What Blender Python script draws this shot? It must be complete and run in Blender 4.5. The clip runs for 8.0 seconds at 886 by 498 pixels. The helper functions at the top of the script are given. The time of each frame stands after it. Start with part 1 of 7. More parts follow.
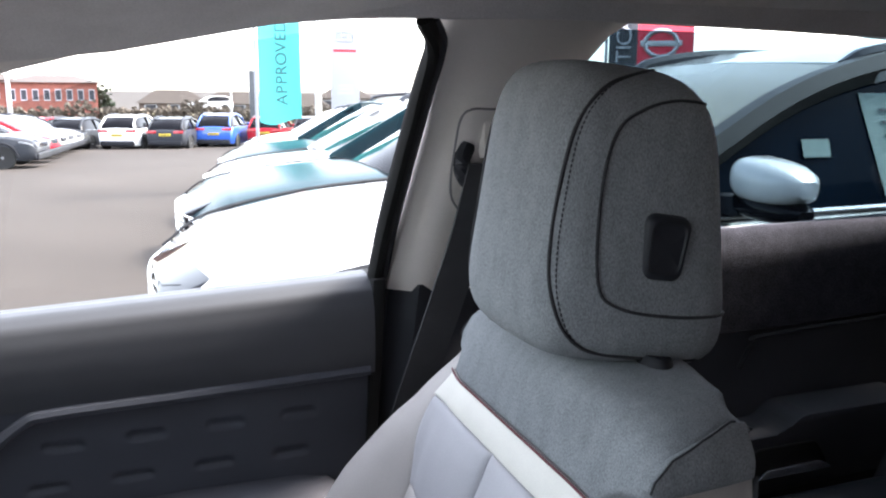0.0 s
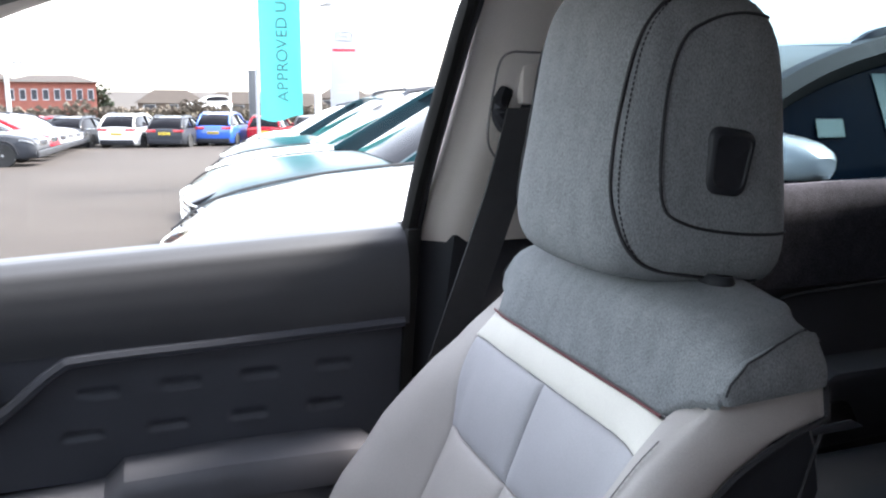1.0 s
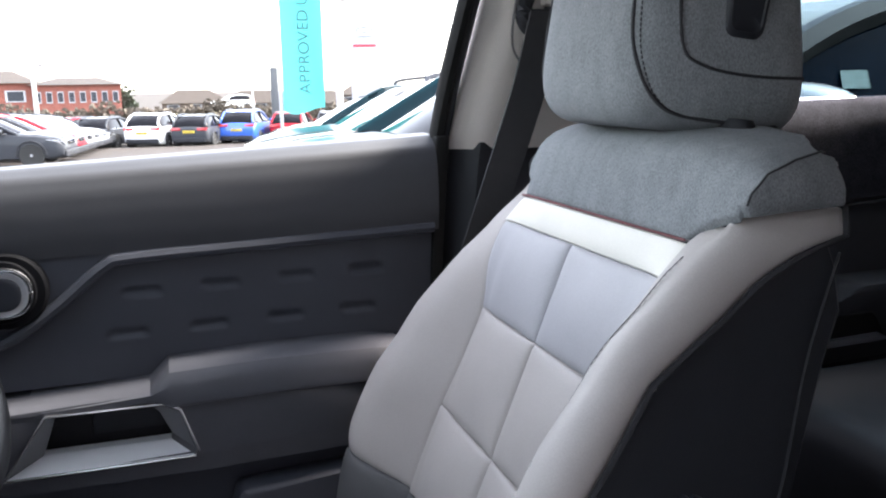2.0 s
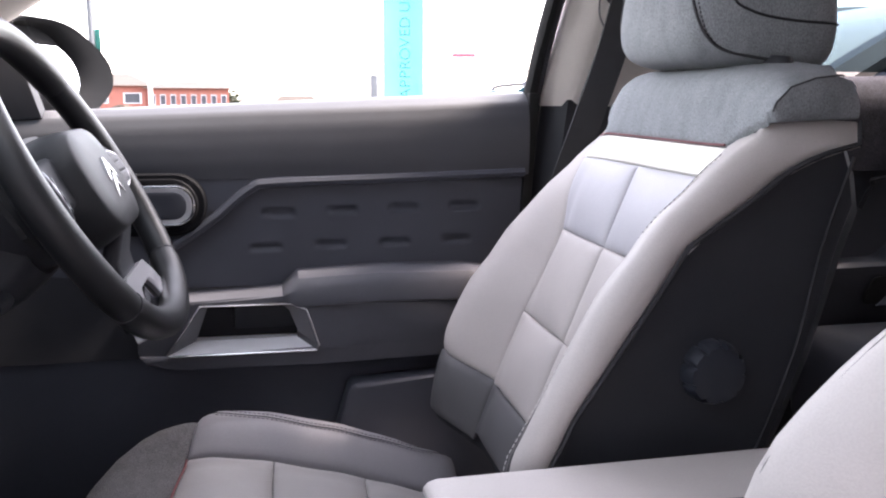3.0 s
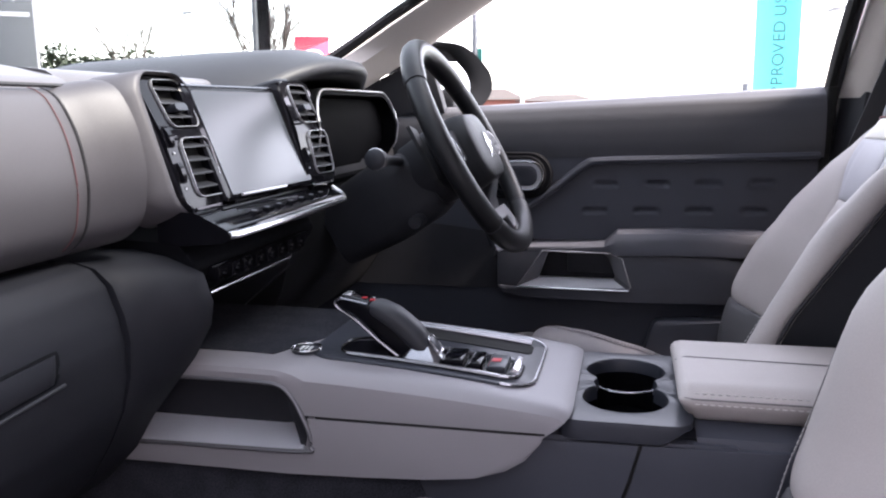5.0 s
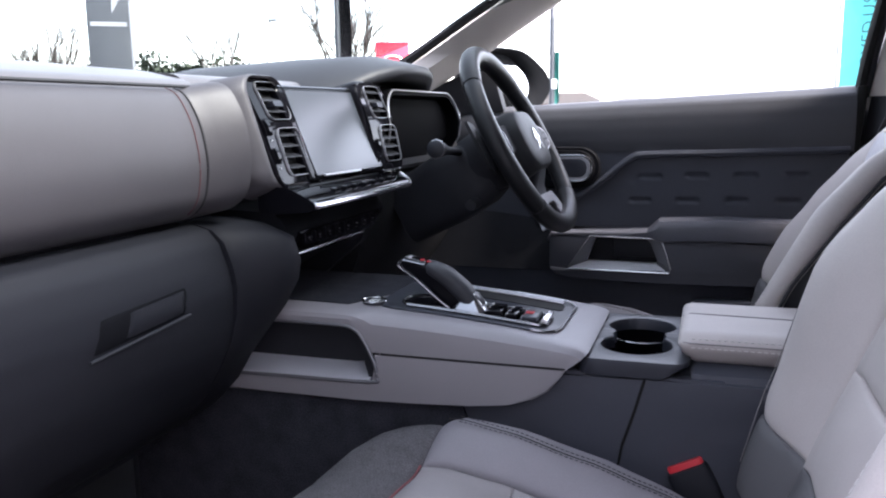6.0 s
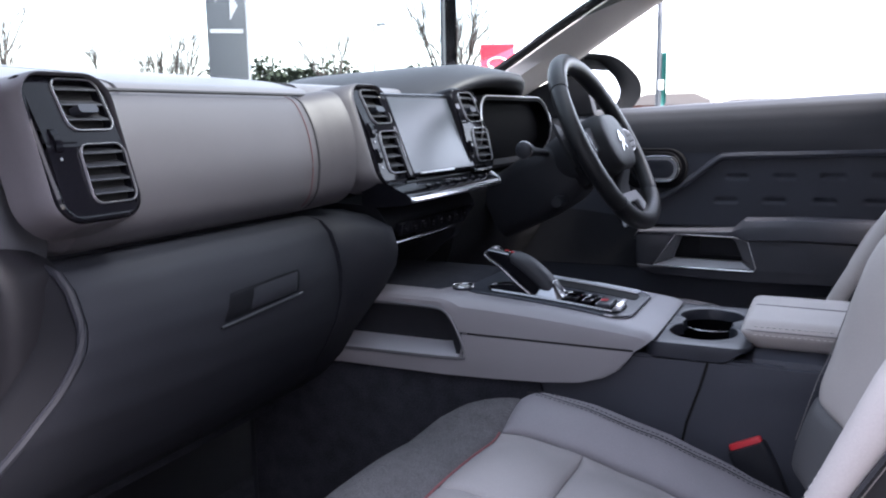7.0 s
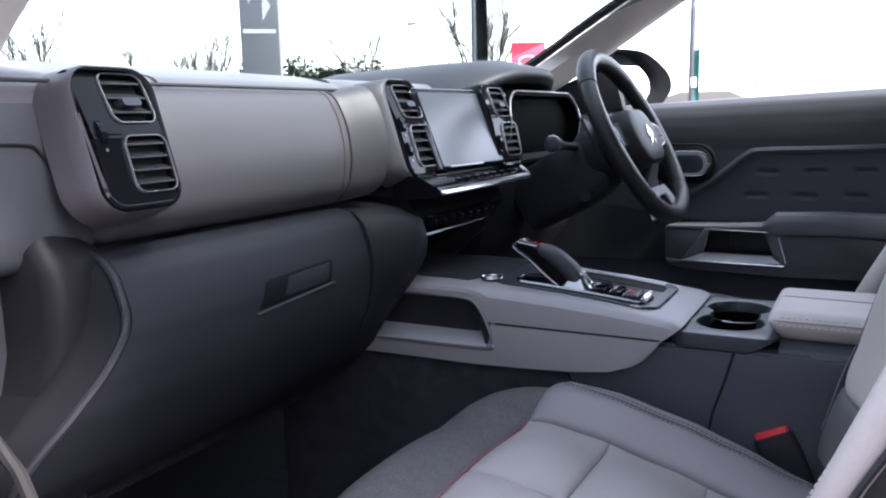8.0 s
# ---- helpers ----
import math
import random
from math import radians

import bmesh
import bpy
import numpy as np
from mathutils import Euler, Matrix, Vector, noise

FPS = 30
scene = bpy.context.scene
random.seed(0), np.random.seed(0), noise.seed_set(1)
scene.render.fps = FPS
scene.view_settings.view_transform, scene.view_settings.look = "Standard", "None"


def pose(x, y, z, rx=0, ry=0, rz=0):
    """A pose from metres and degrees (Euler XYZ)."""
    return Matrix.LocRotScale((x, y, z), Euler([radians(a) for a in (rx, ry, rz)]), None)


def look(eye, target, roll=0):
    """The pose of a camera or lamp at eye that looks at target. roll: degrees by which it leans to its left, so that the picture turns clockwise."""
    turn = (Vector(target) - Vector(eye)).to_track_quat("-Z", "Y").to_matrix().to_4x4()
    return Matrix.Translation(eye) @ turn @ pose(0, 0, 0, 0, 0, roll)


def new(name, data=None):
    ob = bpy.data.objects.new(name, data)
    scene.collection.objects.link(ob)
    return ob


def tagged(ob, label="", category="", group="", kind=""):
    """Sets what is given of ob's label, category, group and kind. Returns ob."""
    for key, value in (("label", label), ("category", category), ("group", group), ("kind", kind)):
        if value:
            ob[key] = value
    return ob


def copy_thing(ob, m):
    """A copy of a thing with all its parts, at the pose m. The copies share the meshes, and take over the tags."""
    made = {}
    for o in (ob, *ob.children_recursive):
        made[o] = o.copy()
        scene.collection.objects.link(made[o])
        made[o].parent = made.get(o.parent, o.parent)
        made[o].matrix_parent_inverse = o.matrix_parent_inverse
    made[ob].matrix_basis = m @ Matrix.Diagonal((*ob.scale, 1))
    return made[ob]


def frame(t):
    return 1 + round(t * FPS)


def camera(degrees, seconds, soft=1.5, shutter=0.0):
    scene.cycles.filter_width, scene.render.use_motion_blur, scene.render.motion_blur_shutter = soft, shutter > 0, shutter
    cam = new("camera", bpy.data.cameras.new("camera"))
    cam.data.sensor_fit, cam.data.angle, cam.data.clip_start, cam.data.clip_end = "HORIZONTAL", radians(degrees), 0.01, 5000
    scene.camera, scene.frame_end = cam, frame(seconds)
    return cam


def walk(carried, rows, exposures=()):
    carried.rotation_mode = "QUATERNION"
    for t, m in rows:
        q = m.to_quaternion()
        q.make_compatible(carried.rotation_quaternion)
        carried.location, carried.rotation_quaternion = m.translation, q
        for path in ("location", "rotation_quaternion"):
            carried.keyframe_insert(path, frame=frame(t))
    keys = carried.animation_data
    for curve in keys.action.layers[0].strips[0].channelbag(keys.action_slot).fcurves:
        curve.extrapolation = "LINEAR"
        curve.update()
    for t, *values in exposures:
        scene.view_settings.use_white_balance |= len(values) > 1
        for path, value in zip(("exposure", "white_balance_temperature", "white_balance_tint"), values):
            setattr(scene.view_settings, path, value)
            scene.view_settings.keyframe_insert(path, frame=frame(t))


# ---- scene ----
cam = camera(56.9, 8.0, soft=2.1)
PATH = [
    (0, (0.071, -0.273, 1.433), (0.747, 1.57, 1.049), 0.4),
    (0.5, (0.043, -0.259, 1.413), (0.724, 1.582, 1.03), 0.5),
    (1, (0.024, -0.26, 1.364), (0.703, 1.582, 0.981), 0.4),
    (1.5, (0.015, -0.273, 1.296), (0.685, 1.572, 0.912), 0.3),
    (1.7, (0.013, -0.282, 1.278), (0.67, 1.566, 0.885), -0.5),
    (2.8, (-0.053, -0.45, 1.182), (0.426, 1.457, 0.813), 0.3),
    (3, (-0.057, -0.496, 1.175), (0.355, 1.426, 0.807), 0.3),
    (3.5, (-0.061, -0.593, 1.165), (0.142, 1.364, 0.802), -0.0),
    (4, (-0.055, -0.677, 1.144), (-0.093, 1.292, 0.792), -0.2),
    (4.5, (-0.028, -0.771, 1.139), (-0.307, 1.18, 0.795), -0.4),
    (4.7, (-0.017, -0.813, 1.145), (-0.374, 1.125, 0.802), -0.5),
    (5.8, (0.069, -1.025, 1.151), (-0.508, 0.862, 0.826), -0.8),
    (6, (0.087, -1.054, 1.137), (-0.534, 0.819, 0.811), -0.8),
    (6.5, (0.123, -1.123, 1.142), (-0.637, 0.699, 0.82), -0.9),
    (7, (0.151, -1.155, 1.14), (-0.702, 0.626, 0.822), -1.0),
    (7.5, (0.161, -1.174, 1.136), (-0.733, 0.587, 0.817), -1.1),
    (8, (0.163, -1.176, 1.133), (-0.756, 0.571, 0.814), -1.2),
]
walk(cam, [(t, look(eye, target, roll)) for t, eye, target, roll in PATH],
     exposures=[(0, 3.80, 6750, 17), (1.7, 3.90, 6800, 16), (3.0, 4.50, 7200, 26), (4.0, 4.28, 7200, 28), (4.7, 4.12, 7050, 27), (6.0, 3.80, 6550, 23), (8.0, 3.70, 6350, 21)])

# ---- light ----
world = bpy.data.worlds.new("sky")
scene.world = world
world.use_nodes = True
wn = world.node_tree
sky = wn.nodes.new("ShaderNodeTexSky")
sky.sky_type = 'NISHITA'
sky.sun_disc = False
sky.sun_elevation, sky.sun_rotation = radians(50), radians(88)
sky.dust_density, sky.air_density = 1.5, 1.0
wn.nodes["Background"].inputs["Strength"].default_value = 0.15
haze = wn.nodes.new("ShaderNodeHueSaturation")
haze.inputs["Saturation"].default_value = 0.45
wn.links.new(sky.outputs[0], haze.inputs["Color"])
wn.links.new(haze.outputs[0], wn.nodes["Background"].inputs["Color"])
sun = new("sun", bpy.data.lights.new("sun", "SUN"))
sun.data.energy, sun.data.angle, sun.data.color = 1.5, radians(12), (1.0, 0.95, 0.88)
sun.matrix_world = look((13, 0.5, 15.5), (0, 0, 0))


# ---- materials ----
def mat(name, base, rough=0.6, metal=0.0, vary=0.08, scale=30.0, fine=0.0, fscale=400.0, bump=0.0, coat=0.0, spec=0.5, stretch=(1, 1, 1), by_piece=0.0):
    m = bpy.data.materials.new(name)
    m.use_nodes = True
    nt = m.node_tree
    n, l = nt.nodes, nt.links
    b = n["Principled BSDF"]
    b.inputs["Roughness"].default_value = rough
    b.inputs["Metallic"].default_value = metal
    b.inputs["Coat Weight"].default_value = coat
    b.inputs["Coat Roughness"].default_value = 0.05
    b.inputs["Specular IOR Level"].default_value = spec
    tc = n.new("ShaderNodeTexCoord")
    mp = n.new("ShaderNodeMapping")
    mp.inputs["Scale"].default_value = stretch
    l.new(tc.outputs["Object"], mp.inputs["Vector"])
    no = n.new("ShaderNodeTexNoise")
    no.inputs["Scale"].default_value = scale
    no.inputs["Detail"].default_value = 4
    l.new(mp.outputs[0], no.inputs["Vector"])
    nf = n.new("ShaderNodeTexNoise")
    nf.inputs["Scale"].default_value = fscale
    nf.inputs["Detail"].default_value = 3
    l.new(mp.outputs[0], nf.inputs["Vector"])
    mr = n.new("ShaderNodeMapRange")
    mr.inputs["From Min"].default_value, mr.inputs["From Max"].default_value = 0.3, 0.7
    mr.inputs["To Min"].default_value, mr.inputs["To Max"].default_value = 1 - vary, 1 + vary
    l.new(no.outputs[0], mr.inputs["Value"])
    mf = n.new("ShaderNodeMapRange")
    mf.inputs["From Min"].default_value, mf.inputs["From Max"].default_value = 0.3, 0.7
    mf.inputs["To Min"].default_value, mf.inputs["To Max"].default_value = 1 - fine, 1 + fine
    l.new(nf.outputs[0], mf.inputs["Value"])
    mul = n.new("ShaderNodeMath")
    mul.operation = 'MULTIPLY'
    l.new(mr.outputs[0], mul.inputs[0])
    l.new(mf.outputs[0], mul.inputs[1])
    out = mul.outputs[0]
    if by_piece:
        oi = n.new("ShaderNodeObjectInfo")
        mo = n.new("ShaderNodeMapRange")
        mo.inputs["To Min"].default_value, mo.inputs["To Max"].default_value = 1 - by_piece, 1 + by_piece
        l.new(oi.outputs["Random"], mo.inputs["Value"])
        m2 = n.new("ShaderNodeMath")
        m2.operation = 'MULTIPLY'
        l.new(out, m2.inputs[0])
        l.new(mo.outputs[0], m2.inputs[1])
        out = m2.outputs[0]
    sc = n.new("ShaderNodeVectorMath")
    sc.operation = 'SCALE'
    sc.inputs[0].default_value = base
    l.new(out, sc.inputs["Scale"])
    l.new(sc.outputs[0], b.inputs["Base Color"])
    if bump:
        bp = n.new("ShaderNodeBump")
        bp.inputs["Strength"].default_value = bump
        bp.inputs["Distance"].default_value = 0.001
        l.new(nf.outputs[0], bp.inputs["Height"])
        l.new(bp.outputs[0], b.inputs["Normal"])
    return m


def glass(name, tint, gloss=0.07):
    m = bpy.data.materials.new(name)
    m.use_nodes = True
    nt = m.node_tree
    for nd in list(nt.nodes):
        nt.nodes.remove(nd)
    o = nt.nodes.new("ShaderNodeOutputMaterial")
    mix = nt.nodes.new("ShaderNodeMixShader")
    tr = nt.nodes.new("ShaderNodeBsdfTransparent")
    gl = nt.nodes.new("ShaderNodeBsdfGlossy")
    mix.inputs[0].default_value = gloss
    tr.inputs[0].default_value = (*tint, 1)
    gl.inputs["Roughness"].default_value = 0.02
    nt.links.new(tr.outputs[0], mix.inputs[1])
    nt.links.new(gl.outputs[0], mix.inputs[2])
    nt.links.new(mix.outputs[0], o.inputs[0])
    return m


FABRIC = mat("melange_fabric", (0.230, 0.242, 0.254), 0.95, vary=0.09, scale=60, fine=0.30, fscale=1000, bump=0.4, spec=0.2, stretch=(1, 1, 0.45))
# Darker than the cap's melange; used on the cushion nose.
FABRIC_D = mat("darker_melange_fabric", (0.088, 0.087, 0.091), 0.95, vary=0.10, scale=60, fine=0.45, fscale=700, bump=0.5, spec=0.2)
LEATHER = mat("grey_leather", (0.480, 0.440, 0.418), 0.55, vary=0.04, scale=14, fine=0.04, fscale=700, bump=0.18)
LEATHER_B = mat("cool_grey_leather", (0.445, 0.435, 0.455), 0.55, vary=0.04, scale=14, fine=0.05, fscale=700, bump=0.18)
# Slate leather, its colour toned down further for shade over the driver's cushion.
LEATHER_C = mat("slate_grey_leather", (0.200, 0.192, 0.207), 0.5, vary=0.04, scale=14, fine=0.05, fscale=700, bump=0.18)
# Foot of the backrest and bolsters: darker than the pads above.
LEATHER_D = mat("backrest_foot_leather", (0.095, 0.093, 0.096), 0.6, vary=0.04, scale=14, fine=0.05, fscale=700, bump=0.18)
SILVER = mat("brushed_silver", (0.52, 0.52, 0.54), 0.34, metal=0.55, vary=0.03)
CREAM = mat("cream_leather", (0.80, 0.765, 0.69), 0.6, vary=0.03, scale=20, fine=0.03, fscale=700, bump=0.12)
DARK_LEATHER = mat("black_leather", (0.025, 0.0265, 0.032), 0.5, spec=0.4, vary=0.08, scale=25, fine=0.08, fscale=800, bump=0.25)
BLACK = mat("black_plastic", (0.018, 0.019, 0.0235), 0.6, spec=0.28, vary=0.1, scale=20, fine=0.06, fscale=900, bump=0.15)
SOFT_BLACK = mat("soft_touch_black", (0.022, 0.0240, 0.030), 0.5, spec=0.35, vary=0.06, scale=9, fine=0.06, fscale=900, bump=0.12)
DASH_GREY = mat("dash_skin", (0.061, 0.0575, 0.065), 0.5, vary=0.05, scale=9, fine=0.06, fscale=900, bump=0.15)
CONSOLE = mat("satin_grey_plastic", (0.232, 0.219, 0.231), 0.42, vary=0.03, scale=9, fine=0.02, fscale=900, bump=0.05)
TRAY = mat("satin_dark_plastic", (0.028, 0.031, 0.040), 0.36, spec=0.32, vary=0.04, scale=9, fine=0.02, fscale=900, bump=0.05)
GLOSS = mat("gloss_black", (0.006, 0.006, 0.008), 0.05, vary=0.05, spec=0.12)
DASH_TOP = mat("dash_top_skin", (0.105, 0.10, 0.108), 0.36, vary=0.05, scale=9, fine=0.06, fscale=900, bump=0.12)
DARK_CHROME = mat("dark_chrome", (0.16, 0.16, 0.17), 0.25, metal=1.0)
CHROME = mat("satin_chrome", (0.75, 0.75, 0.76), 0.27, metal=1.0, vary=0.03)
BEIGE = mat("pillar_trim", (0.66, 0.615, 0.57), 0.75, vary=0.04, scale=10, fine=0.04, fscale=700, bump=0.15)
LINER = mat("headliner_cloth", (0.60, 0.575, 0.56), 0.95, vary=0.05, scale=20, fine=0.12, fscale=600, bump=0.3, spec=0.1)
CARPET = mat("carpet", (0.025, 0.026, 0.032), 1.0, vary=0.2, scale=40, fine=0.4, fscale=500, bump=0.8, spec=0.1)
THREAD_DULL = mat("dull_red_thread", (0.11, 0.05, 0.055), 0.8)
# Lifted, like ARM below, to stand in for lens haze.
DOOR_MID = mat("padded_door_skin", (0.051, 0.055, 0.069), 0.5, spec=0.35, vary=0.06, scale=9, fine=0.06, fscale=900, bump=0.12)
DOOR_TOP = mat("upper_door_skin", (0.044, 0.046, 0.053), 0.48, spec=0.45, vary=0.06, scale=9, fine=0.06, fscale=900, bump=0.12)
# Lower door lightened most, in place of lens haze over the blacks.
DOOR_LOW = mat("haze_lifted_door_plastic", (0.055, 0.060, 0.076), 0.6, spec=0.3, vary=0.06, scale=9, fine=0.06, fscale=900, bump=0.12)
THREAD_DARK = mat("dark_thread", (0.026, 0.026, 0.030), 0.8)
THREAD_GREY = mat("grey_thread", (0.62, 0.60, 0.58), 0.8)
RED = mat("red_button", (0.60, 0.03, 0.04), 0.35, vary=0.03)
WEB = mat("belt_webbing", (0.03, 0.03, 0.033), 0.7, vary=0.06, fine=0.2, fscale=900, bump=0.4, stretch=(1, 1, 3))
SCREEN = mat("screen_glass", (0.046, 0.052, 0.062), 0.26, vary=0.04, scale=5, spec=0.46)
SATIN = mat("satin_metal_paint", (0.66, 0.67, 0.71), 0.32, metal=0.35, vary=0.03)
VENT_RIM = mat("vent_rim_metal", (0.42, 0.42, 0.44), 0.3, metal=0.6, vary=0.03)
# White paper; the green cast of tinted glass is in its colour.
SHEET = mat("glass_tinted_paper", (0.24, 0.33, 0.30), 0.7, vary=0.03)
OWN_PAINT = mat("dark_grey_paint", (0.05, 0.052, 0.056), 0.35, vary=0.03, coat=0.6)
WHEEL_BLACK = mat("matt_black_pad", (0.013, 0.0135, 0.0155), 0.55, spec=0.25, vary=0.06, scale=9, fine=0.06, fscale=900, bump=0.15)
MIRROR_BLACK = mat("dark_mirror_shell", (0.006, 0.0065, 0.0075), 0.75, spec=0.04, vary=0.06)
# Darker cushion leather, with some cabin shade put into its colour.
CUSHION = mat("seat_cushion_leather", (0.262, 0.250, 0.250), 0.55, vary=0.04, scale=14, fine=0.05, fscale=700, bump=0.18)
# Grey plastic toned to near black, standing in for shade by the doorway.
KICK_GREY = mat("shaded_grey_plastic", (0.0080, 0.0080, 0.0100), 0.5, spec=0.18, vary=0.06, scale=9, fine=0.06, fscale=900, bump=0.12)
ARM = mat("grey_black_vinyl", (0.067, 0.069, 0.082), 0.55, spec=0.4, vary=0.06, scale=20, fine=0.06, fscale=800, bump=0.2)
GLOVE_BLACK = mat("grained_black_plastic", (0.0125, 0.0135, 0.018), 0.6, spec=0.24, vary=0.06, scale=9, fine=0.06, fscale=900, bump=0.12)
# Blacker than real trim, partly to stand in for footwell shade.
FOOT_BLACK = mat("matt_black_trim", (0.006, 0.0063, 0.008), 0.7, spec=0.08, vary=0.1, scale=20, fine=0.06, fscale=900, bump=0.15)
VOID = mat("near_black_face", (0.0018, 0.0018, 0.0024), 0.7, spec=0.03, vary=0.1)
# Chrome near white and barely metallic: reflected sky is in the colour.
LEDGE_SKYLIT = mat("sky_lit_satin_chrome", (0.86, 0.86, 0.88), 0.34, metal=0.10, vary=0.02)
FRAME = mat("dark_satin_frame", (0.16, 0.16, 0.17), 0.36, metal=0.5, vary=0.03)
RIM_LEATHER = mat("smooth_black_leather", (0.011, 0.0115, 0.013), 0.42, spec=0.34, vary=0.08, scale=25, fine=0.06, fscale=900, bump=0.15)
# Same chrome darkened, so its shade is in the colour.
CHROME_D = mat("shaded_chrome", (0.34, 0.34, 0.36), 0.22, metal=1.0, vary=0.03)
SEAM_GREY = mat("seam_grey", (0.20, 0.19, 0.19), 0.8)
PIPE_RED = mat("muted_red_piping", (0.19, 0.065, 0.07), 0.8)
# Opaque dark glass with the reflected sky's blue painted in.
SKY_TINT_GLASS = mat("glass_with_sky_blue", (0.003, 0.0075, 0.014), 0.08, spec=0.03, vary=0.25, scale=2.5)
PILLAR_BLACK = mat("matt_black_pillar", (0.030, 0.027, 0.024), 0.45, spec=0.3, vary=0.05)
GREEN = mat("dark_green_cloth", (0.015, 0.16, 0.13), 0.8, vary=0.2, scale=3)
RUBBER = mat("rubber_seal", (0.012, 0.012, 0.012), 0.7, spec=0.15)
PRIVACY = glass("privacy_glass", (0.32, 0.39, 0.42), 0.02)
GLASS = glass("window_glass", (0.84, 0.865, 0.86), 0.02)
# Opaque; beige stands in for sky sheen and the cabin seen through.
SCREEN_GLASS = mat("sheen_painted_windscreen", (0.20, 0.185, 0.135), 0.18, spec=0.25, vary=0.15, scale=2.0)
WINDSCREEN = glass("laminated_glass", (0.60, 0.64, 0.63), 0.02)
MIRROR = mat("mirror_glass", (0.85, 0.87, 0.9), 0.02, metal=1.0, vary=0.0)
ASPHALT = mat("asphalt", (0.045, 0.038, 0.034), 0.95, vary=0.14, scale=0.35, fine=0.2, fscale=40, bump=0.4, spec=0.2)
CLADDING = mat("grey_metal_cladding", (0.22, 0.225, 0.24), 0.5, vary=0.05, scale=0.6, fine=0.03, fscale=20)
BRICK = mat("red_brick_wall", (0.22, 0.075, 0.055), 0.9, vary=0.15, scale=2, fine=0.2, fscale=12)
ROOF_TILE = mat("brown_roof_tile", (0.024, 0.016, 0.011), 0.9, vary=0.15, scale=1.5)
HOUSE = mat("brown_brick", (0.12, 0.092, 0.078), 0.9, vary=0.2, scale=0.8)
METAL = mat("galvanised_metal", (0.42, 0.43, 0.44), 0.45, metal=0.7, vary=0.08)
PAPER = mat("paper", (0.80, 0.82, 0.80), 0.8, vary=0.02)
PLASTIC_W = mat("white_sign_panel", (0.34, 0.35, 0.37), 0.5, vary=0.02)
SIGN_RED = mat("red_sign_panel", (0.65, 0.02, 0.045), 0.4, vary=0.02)
SIGN_DARK = mat("slate_sign_panel", (0.058, 0.064, 0.072), 0.45, vary=0.05, scale=1.5)
TEAL = mat("teal_flag_cloth", (0.075, 0.50, 0.48), 0.8, vary=0.05, scale=2)
INK = mat("dark_teal_ink", (0.02, 0.11, 0.12), 0.8)
TYRE = mat("tyre_rubber", (0.018, 0.018, 0.018), 0.85, vary=0.1)
RIM = mat("wheel_alloy", (0.35, 0.36, 0.38), 0.35, metal=0.9)
LAMP_RED = mat("tail_lamp", (0.35, 0.01, 0.015), 0.15, coat=0.8)
LAMP_W = mat("headlamp_lens", (0.55, 0.58, 0.62), 0.1, coat=0.8)
PLATE_Y = mat("yellow_plate", (0.75, 0.55, 0.05), 0.5)
BARK = mat("bark", (0.075, 0.062, 0.054), 0.95, vary=0.2, scale=8)
LEAF = mat("hedge_leaf", (0.028, 0.040, 0.022), 0.8, vary=0.3, scale=1.2)
SCRUB = mat("bare_scrub", (0.12, 0.10, 0.08), 1.0, vary=0.2, scale=0.6)
GRASS = mat("rough_verge", (0.13, 0.115, 0.07), 1.0, vary=0.3, scale=0.6)


# ---- mesh helpers ----
def finish(bm, angle=38):
    bmesh.ops.recalc_face_normals(bm, faces=bm.faces)
    me = bpy.data.meshes.new("m")
    bm.to_mesh(me)
    bm.free()
    for p in me.polygons:
        p.use_smooth = True
    me.set_sharp_from_angle(angle=radians(angle))
    return me


def part(name, bm, material, parent=None, label="", angle=38):
    me = finish(bm, angle)
    me.name = name
    me.materials.append(material)
    ob = new(name, me)
    if parent is not None:
        ob.parent = parent
    if label:
        tagged(ob, label)
    return ob


def thing(name, label, category, at=(0, 0, 0), group="", kind=""):
    ob = new(name)
    ob.location = at
    ob.empty_display_size = 0.1
    return tagged(ob, label, category, group, kind)


def under(ob, parent):
    """Make ob, built in world places, a part of parent without moving it."""
    ob.parent = parent
    ob.matrix_parent_inverse = Matrix.Translation(-Vector(parent.location))
    return ob


def box(x0, x1, y0, y1, z0, z1, bev=0.0, seg=2, bm=None):
    bm = bm or bmesh.new()
    r = bmesh.ops.create_cube(bm, size=1)
    for v in r["verts"]:
        v.co = Vector(((x0 + x1) / 2 + v.co.x * (x1 - x0), (y0 + y1) / 2 + v.co.y * (y1 - y0), (z0 + z1) / 2 + v.co.z * (z1 - z0)))
    if bev:
        es = list({e for v in r["verts"] for e in v.link_edges})
        bmesh.ops.bevel(bm, geom=es, offset=bev, segments=seg, affect='EDGES', profile=0.6)
    return bm


def loft(loops, caps=(True, True), closed=True, bm=None):
    bm = bm or bmesh.new()
    rows = [[bm.verts.new(p) for p in lp] for lp in loops]
    n = len(rows[0])
    for a, b in zip(rows, rows[1:]):
        for i in range(n if closed else n - 1):
            j = (i + 1) % n
            bm.faces.new((a[i], a[j], b[j], b[i]))
    if closed:
        if caps[0]:
            bm.faces.new(rows[0][::-1])
        if caps[1]:
            bm.faces.new(rows[-1])
    return bm


